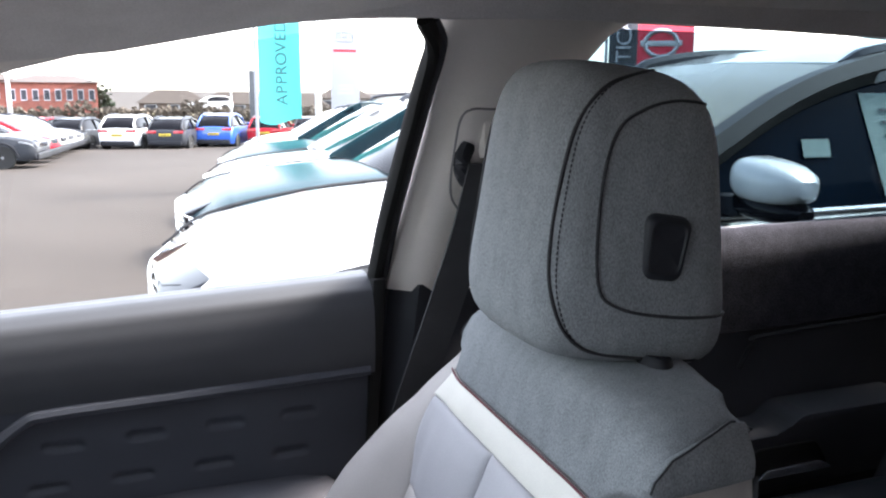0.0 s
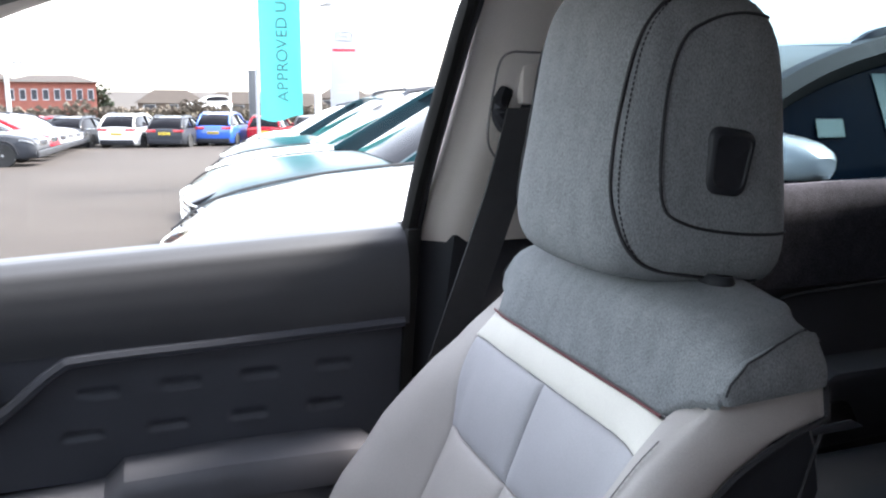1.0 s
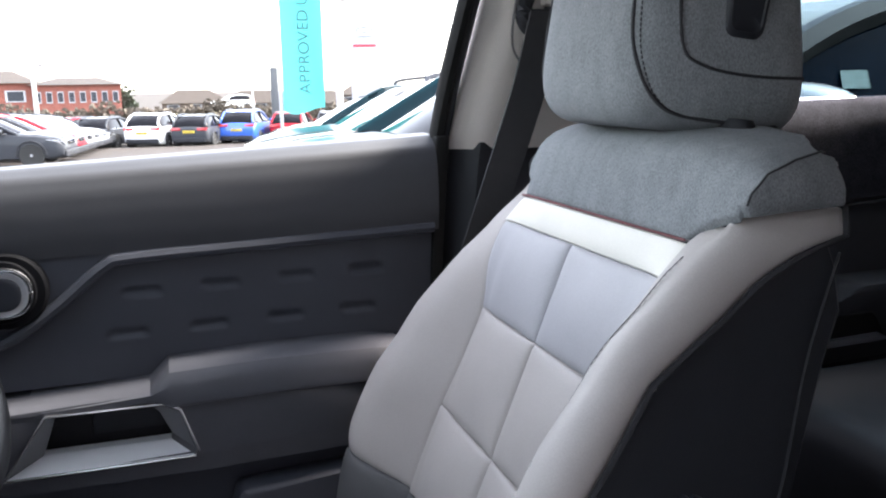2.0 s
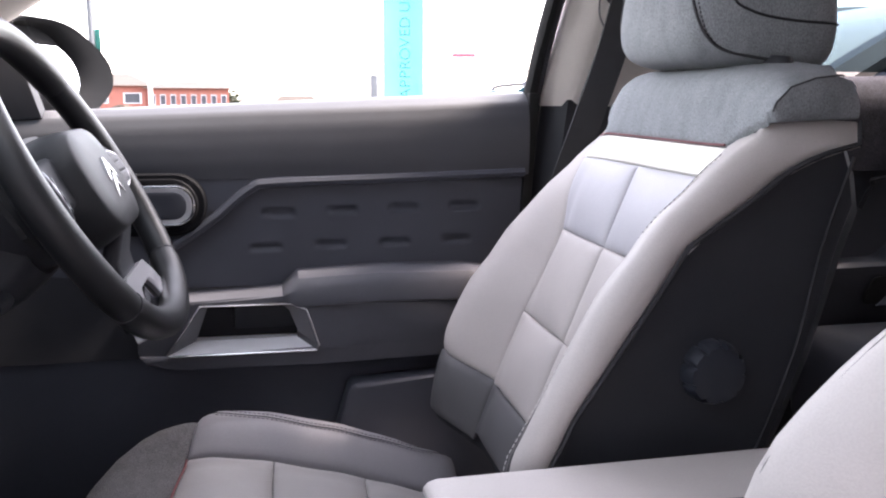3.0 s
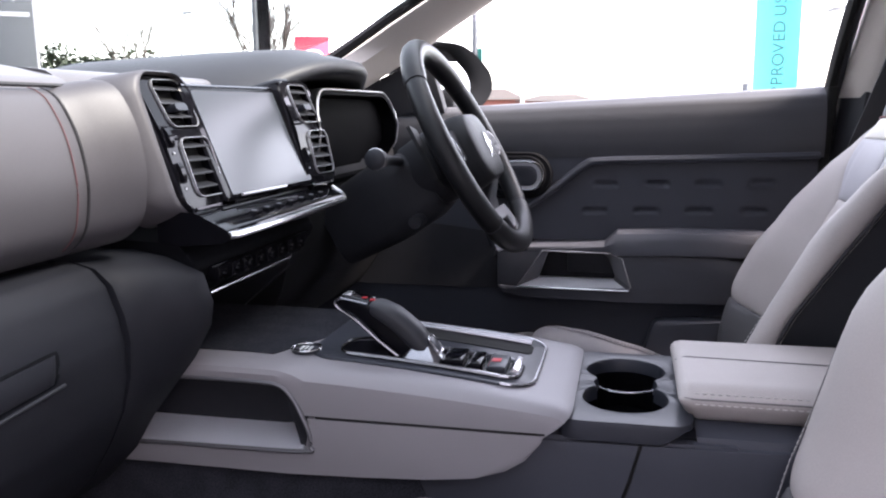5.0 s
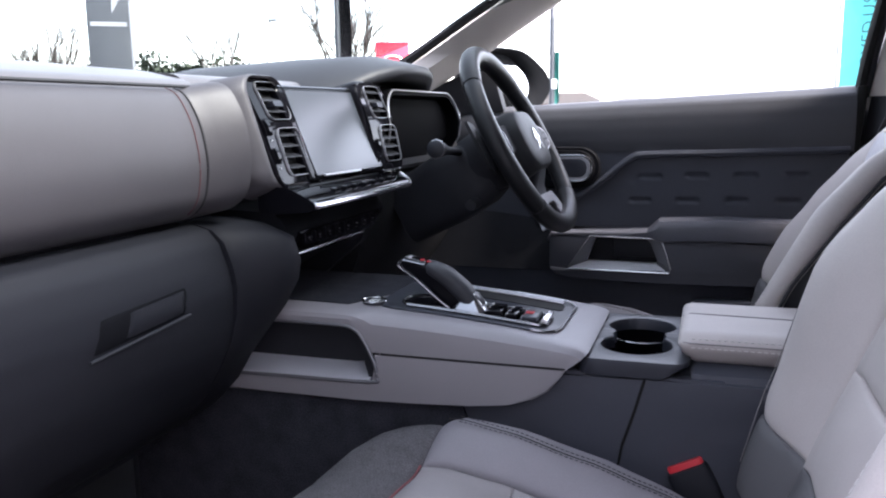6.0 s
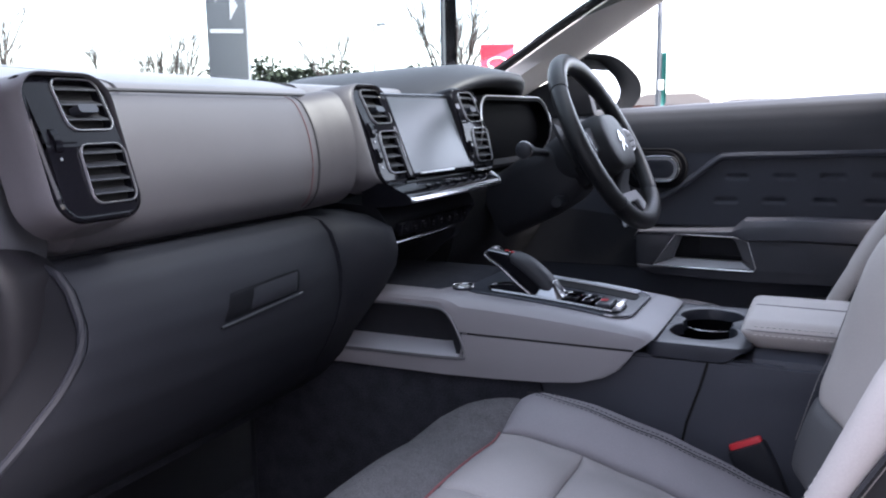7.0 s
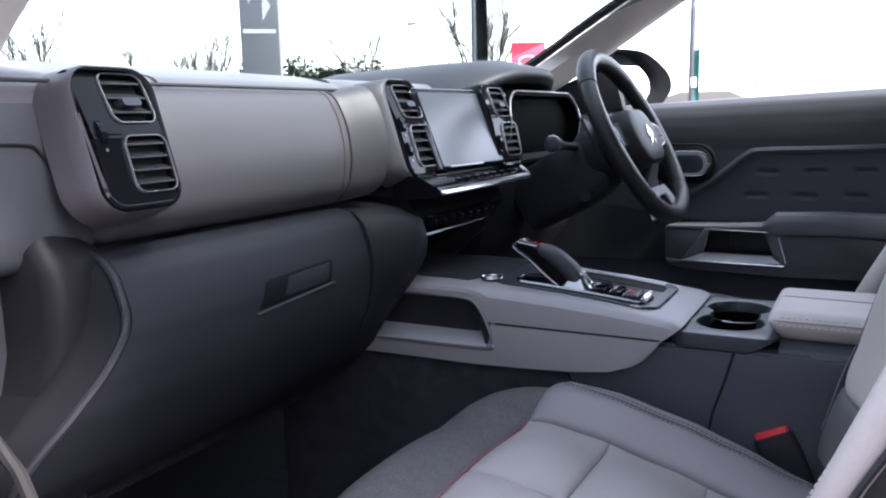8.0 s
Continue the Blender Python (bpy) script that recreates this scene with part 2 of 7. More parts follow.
def tube(pts, r, n=8, closed=False, bm=None, flat=1.0, up=(0, 0, 1)):
    """A round (or flattened) bar along points."""
    bm = bm or bmesh.new()
    pts = [Vector(p) for p in pts]
    m = len(pts)
    loops = []
    for i, p in enumerate(pts):
        a = pts[(i - 1) % m] if closed or i else pts[0]
        b = pts[(i + 1) % m] if closed or i < m - 1 else pts[-1]
        d = (b - a).normalized()
        s = d.cross(Vector(up))
        if s.length < 1e-4:
            s = d.cross(Vector((1, 0, 0)))
        s.normalize()
        q = s.cross(d).normalized()
        rr = r[i] if isinstance(r, (list, tuple)) else r
        loops.append([p + s * rr * math.cos(t) + q * rr * flat * math.sin(t) for t in [2 * math.pi * k / n for k in range(n)]])
    if closed:
        loops.append(loops[0])
        rows = [[bm.verts.new(p) for p in lp] for lp in loops[:-1]]
        rows.append(rows[0])
        for x, y in zip(rows, rows[1:]):
            for i in range(n):
                bm.faces.new((x[i], x[(i + 1) % n], y[(i + 1) % n], y[i]))
        return bm
    return loft(loops, bm=bm)


def curve(pts, n=8, closed=False):
    """Points on a Catmull-Rom curve through pts."""
    P = [Vector(p) for p in pts]
    m = len(P)
    out = []
    for i in range(m if closed else m - 1):
        p1, p2 = P[i], P[(i + 1) % m]
        p0 = P[i - 1] if closed or i else p1 * 2 - p2
        p3 = P[(i + 2) % m] if closed or i + 2 < m else p2 * 2 - p1
        for k in range(n):
            t = k / n
            out.append(0.5 * ((2 * p1) + (p2 - p0) * t + (2 * p0 - 5 * p1 + 4 * p2 - p3) * t * t + (3 * p1 - p0 - 3 * p2 + p3) * t ** 3))
    if not closed:
        out.append(P[-1])
    return out


def rrect(w, h, r, n=5):
    """Rounded rectangle in the plane, centred; list of (a, b)."""
    out = []
    for cx, cy, a0 in ((w / 2 - r, h / 2 - r, 0), (-w / 2 + r, h / 2 - r, 90), (-w / 2 + r, -h / 2 + r, 180), (w / 2 - r, -h / 2 + r, 270)):
        for k in range(n + 1):
            a = radians(a0 + 90 * k / n)
            out.append((cx + r * math.cos(a), cy + r * math.sin(a)))
    return out


def spread(n):
    return [0.5 - 0.5 * math.cos(math.pi * i / n) for i in range(n + 1)]


def pad(f, out, nu=12, nv=12, bulge=0.008, depth=0.012, edge=10):
    """An upholstered panel: f(s, t) is the ground surface, out its rough outward way; it swells between sewn-down edges."""
    bm = bmesh.new()
    S, Tt = spread(nu), spread(nv)
    e = 1e-3
    def norm(s, t):
        way = out(s, t) if callable(out) else Vector(out)
        a = f(min(s + e, 1), t) - f(max(s - e, 0), t)
        b = f(s, min(t + e, 1)) - f(s, max(t - e, 0))
        c = a.cross(b).normalized()
        return c if c.dot(way) > 0 else -c
    rows = []
    for s in S:
        row = []
        for t in Tt:
            ps = (1 - abs(2 * s - 1) ** edge) ** 0.5
            pt = (1 - abs(2 * t - 1) ** edge) ** 0.5
            h = depth * (ps * pt - 1) + bulge * (1 - (2 * s - 1) ** 2) * (1 - (2 * t - 1) ** 2)
            row.append(bm.verts.new(f(s, t) + norm(s, t) * h))
        rows.append(row)
    for a, b in zip(rows, rows[1:]):
        for i in range(nv):
            bm.faces.new((a[i], a[i + 1], b[i + 1], b[i]))
    ring = [rows[i][0] for i in range(nu + 1)] + [rows[nu][j] for j in range(1, nv + 1)] + [rows[i][nv] for i in range(nu - 1, -1, -1)] + [rows[0][j] for j in range(nv - 1, 0, -1)]
    mid = norm(0.5, 0.5)
    low = [bm.verts.new(v.co - mid * depth) for v in ring]
    for i in range(len(ring)):
        j = (i + 1) % len(ring)
        bm.faces.new((ring[i], ring[j], low[j], low[i]))
    return bm


def sm(a, b, x):
    t = min(max((x - a) / (b - a), 0), 1)
    return t * t * (3 - 2 * t)


def words(name, text, size, m, material, parent):
    """Lettering, every letter a part of its own, set in one line about the middle."""
    wide = {"I": 0.27, "A": 0.66, "O": 0.76, "V": 0.64, "D": 0.68, "U": 0.68, "R": 0.62, " ": 0.28}
    gaps = [wide.get(c, 0.58) * size for c in text]
    run = -sum(gaps) / 2
    for c, w in zip(text, gaps):
        if c != " ":
            cu = bpy.data.curves.new(name, 'FONT')
            cu.body, cu.size, cu.extrude, cu.align_x, cu.align_y = c, size, 0.002, 'CENTER', 'CENTER'
            tmp = new("tmp", cu)
            bpy.context.view_layer.update()
            me = bpy.data.meshes.new_from_object(tmp.evaluated_get(bpy.context.evaluated_depsgraph_get()))
            bpy.data.objects.remove(tmp)
            me.materials.clear()
            me.materials.append(material)
            ob = new(name, me)
            ob.parent = parent
            ob.matrix_local = m @ Matrix.Translation((run + w / 2, 0, 0))
        run += w


# ---- ground ----
def ground_z(x, y):
    return -0.034 * (max(y - 1.2, 0) if y < 90 else 88.8)


def make_ground():
    xs = [-900, -300, -120, -60, -30, -15, -5, 0, 5, 15, 30, 60, 120, 300, 900]
    ys = [-900, -200, -60, -20, -5, 0, 1.2, 5, 12, 25, 45, 60, 75, 90, 200, 900]
    bm = bmesh.new()
    rows = [[bm.verts.new((x, y, ground_z(x, y))) for y in ys] for x in xs]
    for a, b in zip(rows, rows[1:]):
        for i in range(len(ys) - 1):
            bm.faces.new((a[i], a[i + 1], b[i + 1], b[i]))
    g = part("ground", bm, ASPHALT)
    tagged(g, "worn grey-brown asphalt of a car park", "ground", kind="structure")


make_ground()
# Added, unseen: a tall wall that cuts sky light on the passenger side.
light_block = thing("wall_south", "unseen grey wall added to block sky light from the south", "wall", (0, -6.2, 0), kind="structure")
part("cladding", box(-16, 16, -0.3, 0.0, 0, 7.0), CLADDING, light_block)
part("plinth", box(-16, 16, 0.002, 0.05, 0, 0.4, 0.01), ASPHALT, light_block)

def lin(a, b, n):
    return [a + (b - a) * k / n for k in range(n + 1)]


def stitches(line, length, gap, r, lift=Vector((0, 0, 0))):
    """Short thread dashes laid along a polyline, as one mesh."""
    bm = bmesh.new()
    run, start, pts = 0.0, None, []
    P = [Vector(p) for p in line]
    dense = []
    for a, b in zip(P, P[1:]):
        n = max(int((b - a).length / 0.0006), 1)
        dense += [a.lerp(b, k / n) for k in range(n)]
    step = int((length + gap) / 0.0006)
    use = int(length / 0.0006)
    for i in range(0, len(dense) - use - 1, step):
        a, b = dense[i] + lift, dense[i + use] + lift
        tube([a, a.lerp(b, 0.5) + lift.normalized() * r * 0.5 if lift.length else a.lerp(b, 0.5), b], [r * 0.6, r, r * 0.6], 5, bm=bm)
    return bm


# ---- seats ----
LEAN_A = radians(22)
UP = Vector((math.sin(LEAN_A), 0, math.cos(LEAN_A)))
FWD = Vector((-math.cos(LEAN_A), 0, math.sin(LEAN_A)))


def make_seat(name, label, base, inner, knob, drop, nose_x=-0.50, lows=(1.0, 0.72)):
    """A front seat. base: the middle of the backrest's foot; inner: +1 or -1, the side towards the console."""
    bx, by, bz = base
    seat = thing(name, label, "car seat", base, group="front seats")

    def W(y, v, w):
        if knob and y * inner > 0:
            y *= (0.247 - 0.026 * sm(0.22, 0.42, v) - 0.030 * sm(0.47, 0.57, v) - 0.015 * sm(0.12, 0.0, v)) / half(v)
        elif knob:
            w -= table(v, ((-0.05, 0.008), (0.16, 0.014), (0.22, 0.027), (0.30, 0.032), (0.45, 0.032), (0.56, 0.020))) * sm(0.10, 0.22, abs(y))
        return Vector((0, y, 0)) + UP * v + FWD * w

    def ue(v):
        """Where the insert ends and the bolster begins: wider towards the shoulders."""
        return 0.61 + 0.17 * sm(0.26, 0.40, v)

    def half(v):
        return 0.247 - 0.038 * sm(0.22, 0.42, v) - 0.045 * sm(0.46, 0.56, v) - 0.015 * sm(0.12, 0.0, v)

    def table(v, rows_):
        for (a, p), (b, q) in zip(rows_, rows_[1:]):
            if v <= b:
                k = max((v - a) / (b - a), 0)
                return p + (q - p) * (k * k * (3 - 2 * k) * 0.3 + 0.7 * k)
        return rows_[-1][1]

    def bol(v):
        """How far the bolsters stand forward."""
        return table(v, ((-0.05, 0.07), (0.08, 0.105), (0.236, 0.088), (0.315, 0.062), (0.375, 0.030), (0.43, 0.0), (0.6, 0.0)))

    def edge_w(v):
        """Where the leather ends on the flank and the black side begins."""
        return table(v, ((-0.05, 0.055), (0.091, 0.080), (0.14, 0.078), (0.236, 0.058), (0.315, 0.036), (0.370, -0.003), (0.414, -0.033), (0.45, -0.066), (0.6, -0.1)))

    def lowf(sgn, v):
        """How full the bolster of one side is at height v."""
        if not knob and sgn < 0:
            return 0.70 + 0.10 * sm(0.08, 0.30, v)
        q = lows[0] if sgn < 0 else lows[1]
        return q * (0.72 + 0.41 * sm(0.08, 0.26, v)) if q < 0.7 else q

    def front(u, v):
        w = bol(v) * sm(0.55, 0.93, abs(u))
        w -= 0.10 * sm(0.47, 0.56, v) ** 1.6
        return W(u * half(v), v, w)

    # core and side panels
    loops = []
    for v in [-0.04, 0.02, 0.08, 0.14, 0.2, 0.26, 0.32, 0.37, 0.41, 0.438, 0.46, 0.49, 0.512]:
        h = half(v) - 0.002 - 0.024 * sm(0.43, 0.46, v)
        wf = min(bol(v) * 0.7 - 0.02, edge_w(v) * 0.7 + 0.008) - 0.10 * sm(0.47, 0.56, v) ** 1.6
        wc = -0.02 - 0.10 * sm(0.47, 0.56, v) ** 1.6
        wb = -0.145 + 0.72 * max(v - 0.412, 0)
        lp = []
        for u, w in ((-0.6, wc), (-0.9, min(wf, bol(v) * lowf(-1, v) - 0.018)), (-1, (edge_w(v) * lowf(-1, v) if edge_w(v) > 0 else edge_w(v)) - 0.002 if v < 0.44 else wf - 0.03), (-1, wb + 0.03), (-0.88, wb), (0.88, wb), (1, wb + 0.03), (1, (edge_w(v) * lowf(1, v) if edge_w(v) > 0 else edge_w(v)) - 0.002 if v < 0.44 else wf - 0.03), (0.9, min(wf, bol(v) * lowf(1, v) - 0.018)), (0.6, wc)):
            lp.append(W(u * (half(v) - 0.002 - 0.006 * sm(0.44, 0.46, v) - 0.018 * sm(0.470, 0.492, v) if u * inner > 0 else h), v, w))
        loops.append(lp)
    part("backrest_shell", loft(loops), DARK_LEATHER, seat, "black leather side and rear of the backrest")
    # insert cushions: three rows of two
    rows = ((-0.02, 0.052), (0.052, 0.1605), (0.1605, 0.2835), (0.2835, 0.3865))
    for k, (a, b) in enumerate(rows):
        for u0, u1 in ((-1, 0), (0, 1)):
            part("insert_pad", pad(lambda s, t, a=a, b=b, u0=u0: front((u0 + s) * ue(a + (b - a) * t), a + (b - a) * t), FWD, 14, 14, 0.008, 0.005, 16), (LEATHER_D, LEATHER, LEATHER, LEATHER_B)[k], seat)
    part("cream_band", pad(lambda s, t: front((2 * s - 1) * 1.015 * ue(0.3865 + 0.032 * t), 0.3865 + 0.032 * t), FWD, 16, 8, 0.002, 0.003), CREAM, seat, "cream leather band across the backrest")

    # fabric cap over the top, wrapping round to the flank seams
    SEAM = ((0.0, 0.446, 0.003), (0.18, 0.463, 0.004), (0.36, 0.481, -0.004), (0.58, 0.499, -0.027), (0.85, 0.516, -0.060), (1.0, 0.519, -0.080))

    def crown(u, t):
        if t < 0.72:
            v0 = 0.421 + 0.018 * sm(0.77, 0.85, abs(u))
            return front(u, v0 + (0.529 - v0) * t / 0.72) - UP * 0.007 * sm(0.5, 0.84, abs(u)) * t
        k = (t - 0.72) / 0.28
        p = front(u, 0.529) - UP * 0.007 * sm(0.5, 0.84, abs(u))
        back = 0.112 - 0.036 * u * u + (p - W(p.y, 0.529, 0)).dot(FWD)
        return p - FWD * back * k + UP * (0.010 * math.sin(k * math.pi) - 0.012 * k * k)

    def cap(s, t):
        if 0.14 <= s <= 0.86:
            return crown(-0.84 + 1.68 * (s - 0.14) / 0.72, t)
        sgn = -1 if s < 0.5 else 1
        k = (0.14 - s) / 0.14 if s < 0.5 else (s - 0.86) / 0.14
        a = crown(sgn * 0.84, t)
        v, w = table(t, [(q[0], q[1]) for q in SEAM]), table(t, [(q[0], q[2]) for q in SEAM])
        e_ = 0.001 - 0.008 * sm(0.495, 0.519, v) - 0.007 * sm(0.466, 0.446, v) if sgn == inner else -0.017
        b = W(sgn * (half(v) + e_), v, w)
        c = W(sgn * (half(v) + e_ - 0.002), 0, 0)
        c = Vector((a.x * 0.55 + b.x * 0.45, c.y, a.z * 0.55 + b.z * 0.45))
        return a * (1 - k) ** 2 + c * 2 * k * (1 - k) + b * k * k
    part("fabric_cap", pad(cap, lambda s, t: FWD * 0.6 + UP + Vector((0, 6 * (s - 0.5) * abs(2 * s - 1) ** 3, 0)), 36, 22, 0.005, 0.004, 20), FABRIC, seat, "blue-grey woven fabric cap")
    for sgn in (-1, 1):
        def shoulder(s, t, sgn=sgn):
            s = 0.09 + 0.91 * s
            vt, wt = table(s, [(q[0], q[1]) for q in SEAM]), table(s, [(q[0], q[2]) for q in SEAM])
            vb, wb_ = 0.444 + 0.040 * s, 0.003 - 0.088 * s
            v, w = vb + (vt - vb) * t, wb_ + (wt - wb_) * t
            return W(sgn * (half(v) + (0.001 - 0.008 * sm(0.495, 0.519, v) if sgn == inner else -0.017 * sm(0.424, 0.47, v))), v, w)
        part("shoulder_patch", pad(shoulder, (0, sgn, 0.3), 16, 10, 0.004, 0.004, 20), FABRIC, seat)
        line = [W(sgn * (half(table(s, [(q[0], q[1]) for q in SEAM])) + (0.003 - 0.008 * sm(0.495, 0.519, table(s, [(q[0], q[1]) for q in SEAM])) if sgn == inner else 0.002 - 0.017 * sm(0.424, 0.47, table(s, [(q[0], q[1]) for q in SEAM])))), table(s, [(q[0], q[1]) for q in SEAM]), table(s, [(q[0], q[2]) for q in SEAM])) for s in lin(0.09, 0.88, 24)]
        part("seam", tube(line, 0.0009, 6), THREAD_DARK, seat)

        PIPE = ((0.0, -0.03, 0.055), (0.25, 0.091, 0.080), (0.36, 0.14, 0.078), (0.55, 0.236, 0.058), (0.70, 0.315, 0.036), (0.82, 0.375, -0.010), (0.89, 0.410, -0.032), (0.94, 0.437, -0.058), (0.975, 0.463, -0.095), (1.0, 0.484, -0.092))

        def bolster(s, t, sgn=sgn):
            v = -0.03 + 0.468 * t
            low = lowf(sgn, v)
            if s < 0.55:
                u = ue(v) + (0.91 - ue(v)) * s / 0.55
                return W(sgn * u * half(v), v, bol(v) * low * sm(0.55, 0.93, u) - 0.005 * sm(0.955, 1.0, t))
            k = (s - 0.55) / 0.45
            a = W(sgn * 0.91 * half(v), v, bol(v) * low * sm(0.55, 0.93, 0.91))
            vb = table(t, [(q[0], q[1]) for q in PIPE])
            wb_ = table(t, [(q[0], q[2]) for q in PIPE])
            if wb_ > 0:
                wb_ *= low
            b = W(sgn * (half(vb) + 0.004 - 0.004 * sm(0.90, 0.97, t) - 0.008 * sm(0.965, 1.0, t)), vb, wb_)
            c = W(sgn * half(v) * (1.02 - 0.018 * sm(0.84, 1.0, t)), v + 0.3 * (vb - v), bol(v) * low + 0.004)
            return a * (1 - k) ** 2 + c * 2 * k * (1 - k) + b * k * k
        part("bolster", pad(lambda s, t: bolster(s, 0.185 + 0.815 * t), FWD + Vector((0, sgn * 0.6, 0)), 20, 28, 0.006, 0.005, 14), LEATHER, seat)
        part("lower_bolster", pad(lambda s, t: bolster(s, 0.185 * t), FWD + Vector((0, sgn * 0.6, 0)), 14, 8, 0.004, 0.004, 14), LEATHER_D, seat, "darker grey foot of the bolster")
        # stitched edges
        if not (knob and sgn > 0):
            line = [bolster(0.50 if knob or sgn < 0 else 0.74, t) + FWD * 0.005 - Vector((0, sgn * 0.002, 0)) for t in [k / 30 for k in range(2, 29)]]
            part("stitching", stitches(line, 0.0045, 0.0020, 0.0006), THREAD_GREY, seat)
            line = [bolster(0.46 if knob or sgn < 0 else 0.70, t) + FWD * 0.0048 - Vector((0, sgn * 0.002, 0)) for t in [k / 30 for k in range(2, 29)]]
            part("seam", tube(line, 0.0006, 5), SEAM_GREY, seat)
        line = [bolster(1.0, t) + Vector((0, sgn * 0.001, 0)) for t in [k / 40 for k in range(41)]]
        part("seam", tube(line, 0.0025, 6), THREAD_DARK, seat)
        part("stitching", stitches(line, 0.0035, 0.0015, 0.0027), DARK_LEATHER, seat)
        line = [W(sgn * (half(v) - 0.0015), v, wq) for v, wq in ((0.45, -0.096), (0.36, -0.10), (0.26, -0.105), (0.15, -0.108), (0.04, -0.112))]
        part("seam", tube(curve(line, 5), 0.0016, 5), THREAD_DARK, seat)
    line = [front(-0.78 + 1.56 * k / 30, 0.4195) + FWD * 0.001 for k in range(31)]
    part("red_piping", tube(line, 0.0012, 5), PIPE_RED, seat, "dark red piping")
    line = [front(-0.86 + 1.72 * k / 30, 0.420) - FWD * 0.004 for k in range(31)]
    part("seam", tube(line, 0.0012, 5), SEAM_GREY, seat)
    # lumbar wheel on the inner side
    if knob:
        c = W(inner * (half(0.22) - 0.012), 0.221, -0.030)

        def notch(a, r):
            """Nine grip notches round the edge of the wheel."""
            return 0.10 * max(math.cos(9 * a), 0) ** 6 if r > 0.025 else 0.0
        loops = []
        for dy, r in ((0, 0.0295), (0.012, 0.0295), (0.02, 0.028), (0.0255, 0.0255), (0.0262, 0.020), (0.0258, 0.012), (0.0255, 0.001)):
            loops.append([c + Vector((r * (1 - notch(a, r)) * math.cos(a), inner * dy, r * (1 - notch(a, r)) * math.sin(a))) for a in [2 * math.pi * k / 120 for k in range(120)]])
        part("lumbar_knob", loft(loops), TRAY, seat, "black notched lumbar wheel")
    # cushion
    L0, L1 = nose_x, -0.02

    def zc(x):
        return drop + table(x - (L0 + 0.50) * sm(-0.40, -0.47, x), ((-0.60, -0.075), (-0.50, -0.060), (-0.47, -0.028), (-0.43, -0.012), (-0.37, -0.010), (-0.30, -0.020), (-0.20, -0.045), (-0.13, -0.068), (-0.07, -0.090), (0.0, -0.110)))

    def hw(x):
        k = (x - L0) / (L1 - L0)
        return 0.250 - 0.045 * sm(0.25, 0.0, k) ** 2

    def top(u, x):
        k = (x - L0) / (L1 - L0)
        z = zc(x) + 0.042 * sm(0.55, 0.85, abs(u)) * (0.35 + 0.65 * sm(0.0, 0.35, k)) - 0.05 * max(abs(u) - 0.88, 0) / 0.12
        return Vector((x + 0.035 * u * u * sm(-0.2, -0.45, x), u * hw(x), z))

    def Q(u0, u1, x0, x1):
        return lambda s, t: top(u0 + (u1 - u0) * s, x0 + (x1 - x0) * t)
    loops = []
    for k in range(9):
        x = L0 + 0.012 + (L1 - L0 - 0.01) * k / 8
        h = hw(x) - 0.012
        lp = [(top(u, x).x, u * h, top(u, x).z - 0.022) for u in (-0.99, -0.86, -0.55, 0, 0.55, 0.86, 0.99)]
        lp += [(x + 0.02, h * 0.96, -0.20), (x, 0, -0.21), (x + 0.02, -h * 0.96, -0.20)]
        loops.append(lp)
    part("cushion_core", loft(loops), DARK_LEATHER, seat, "black leather base of the cushion")
    # rounded fabric nose
    def nose(s, t):
        u = -0.985 + 1.97 * s
        if t > 0.55:
            return top(u, L0 + (-0.40 - L0) * (t - 0.55) / 0.45)
        k = 1 - t / 0.55
        p = top(u, L0)
        return p + Vector((-0.008 * math.sin(k * math.pi / 2) + 0.03 * k, 0, -0.12 * k))
    part("fabric_nose", pad(nose, (-0.5, 0, 1), 26, 18, 0.008, 0.010), FABRIC_D, seat, "dark grey fabric front of the cushion")
    for k, (a, b) in enumerate(((-0.40, -0.28), (-0.28, -0.155), (-0.155, -0.03))):
        for u0, u1 in ((-0.635, 0.0), (0.0, 0.635)):
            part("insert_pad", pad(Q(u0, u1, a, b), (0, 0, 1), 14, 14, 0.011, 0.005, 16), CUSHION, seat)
    for sgn in (-1, 1):
        def cb(s, t, sgn=sgn):
            x = -0.400 + 0.380 * t
            if s < 0.75:
                return top(sgn * (0.64 + 0.35 * s / 0.75), x)
            return top(sgn * 0.99, x) + Vector((0, sgn * 0.006, -0.06)) * (s - 0.75) / 0.25
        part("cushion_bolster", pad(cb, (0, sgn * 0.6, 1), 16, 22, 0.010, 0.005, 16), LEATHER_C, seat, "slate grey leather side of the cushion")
        for off in (0.30, 0.36):
            line = [cb(off, t) + Vector((0, sgn * 0.002, 0.0125)) for t in [k / 24 for k in range(2, 23)]]
            part("stitching", stitches(line, 0.0045, 0.0016, 0.0006), THREAD_DARK, seat)
        line = [cb(0.33, t) + Vector((0, sgn * 0.002, 0.0118)) for t in [k / 24 for k in range(1, 24)]]
        part("seam", tube(line, 0.0006, 5), THREAD_DARK, seat)
    line = [top(-0.63 + 1.26 * k / 30, -0.400) + Vector((0, 0, -0.001)) for k in range(31)]
    part("red_piping", tube(line, 0.0015, 5), PIPE_RED, seat, "dark red piping")
    # plastic side valance and rails
    for sgn in (-1, 1):
        part("valance", box(-0.44, 0.06, sgn * 0.235 - 0.015, sgn * 0.235 + 0.015, -0.26, -0.15, 0.010), BLACK, seat)
        part("rail", box(-0.50, 0.10, sgn * 0.2 - 0.02, sgn * 0.2 + 0.02, 0.31 - bz, -0.2, 0.004), METAL, seat)
    # head restraint
    hx = Vector((0.200, 0, 0.472))
    hu = Vector((math.sin(radians(8)), 0, math.cos(radians(8))))
    hf = Vector((-math.cos(radians(8)), 0, math.sin(radians(8))))
    HV = 0.250

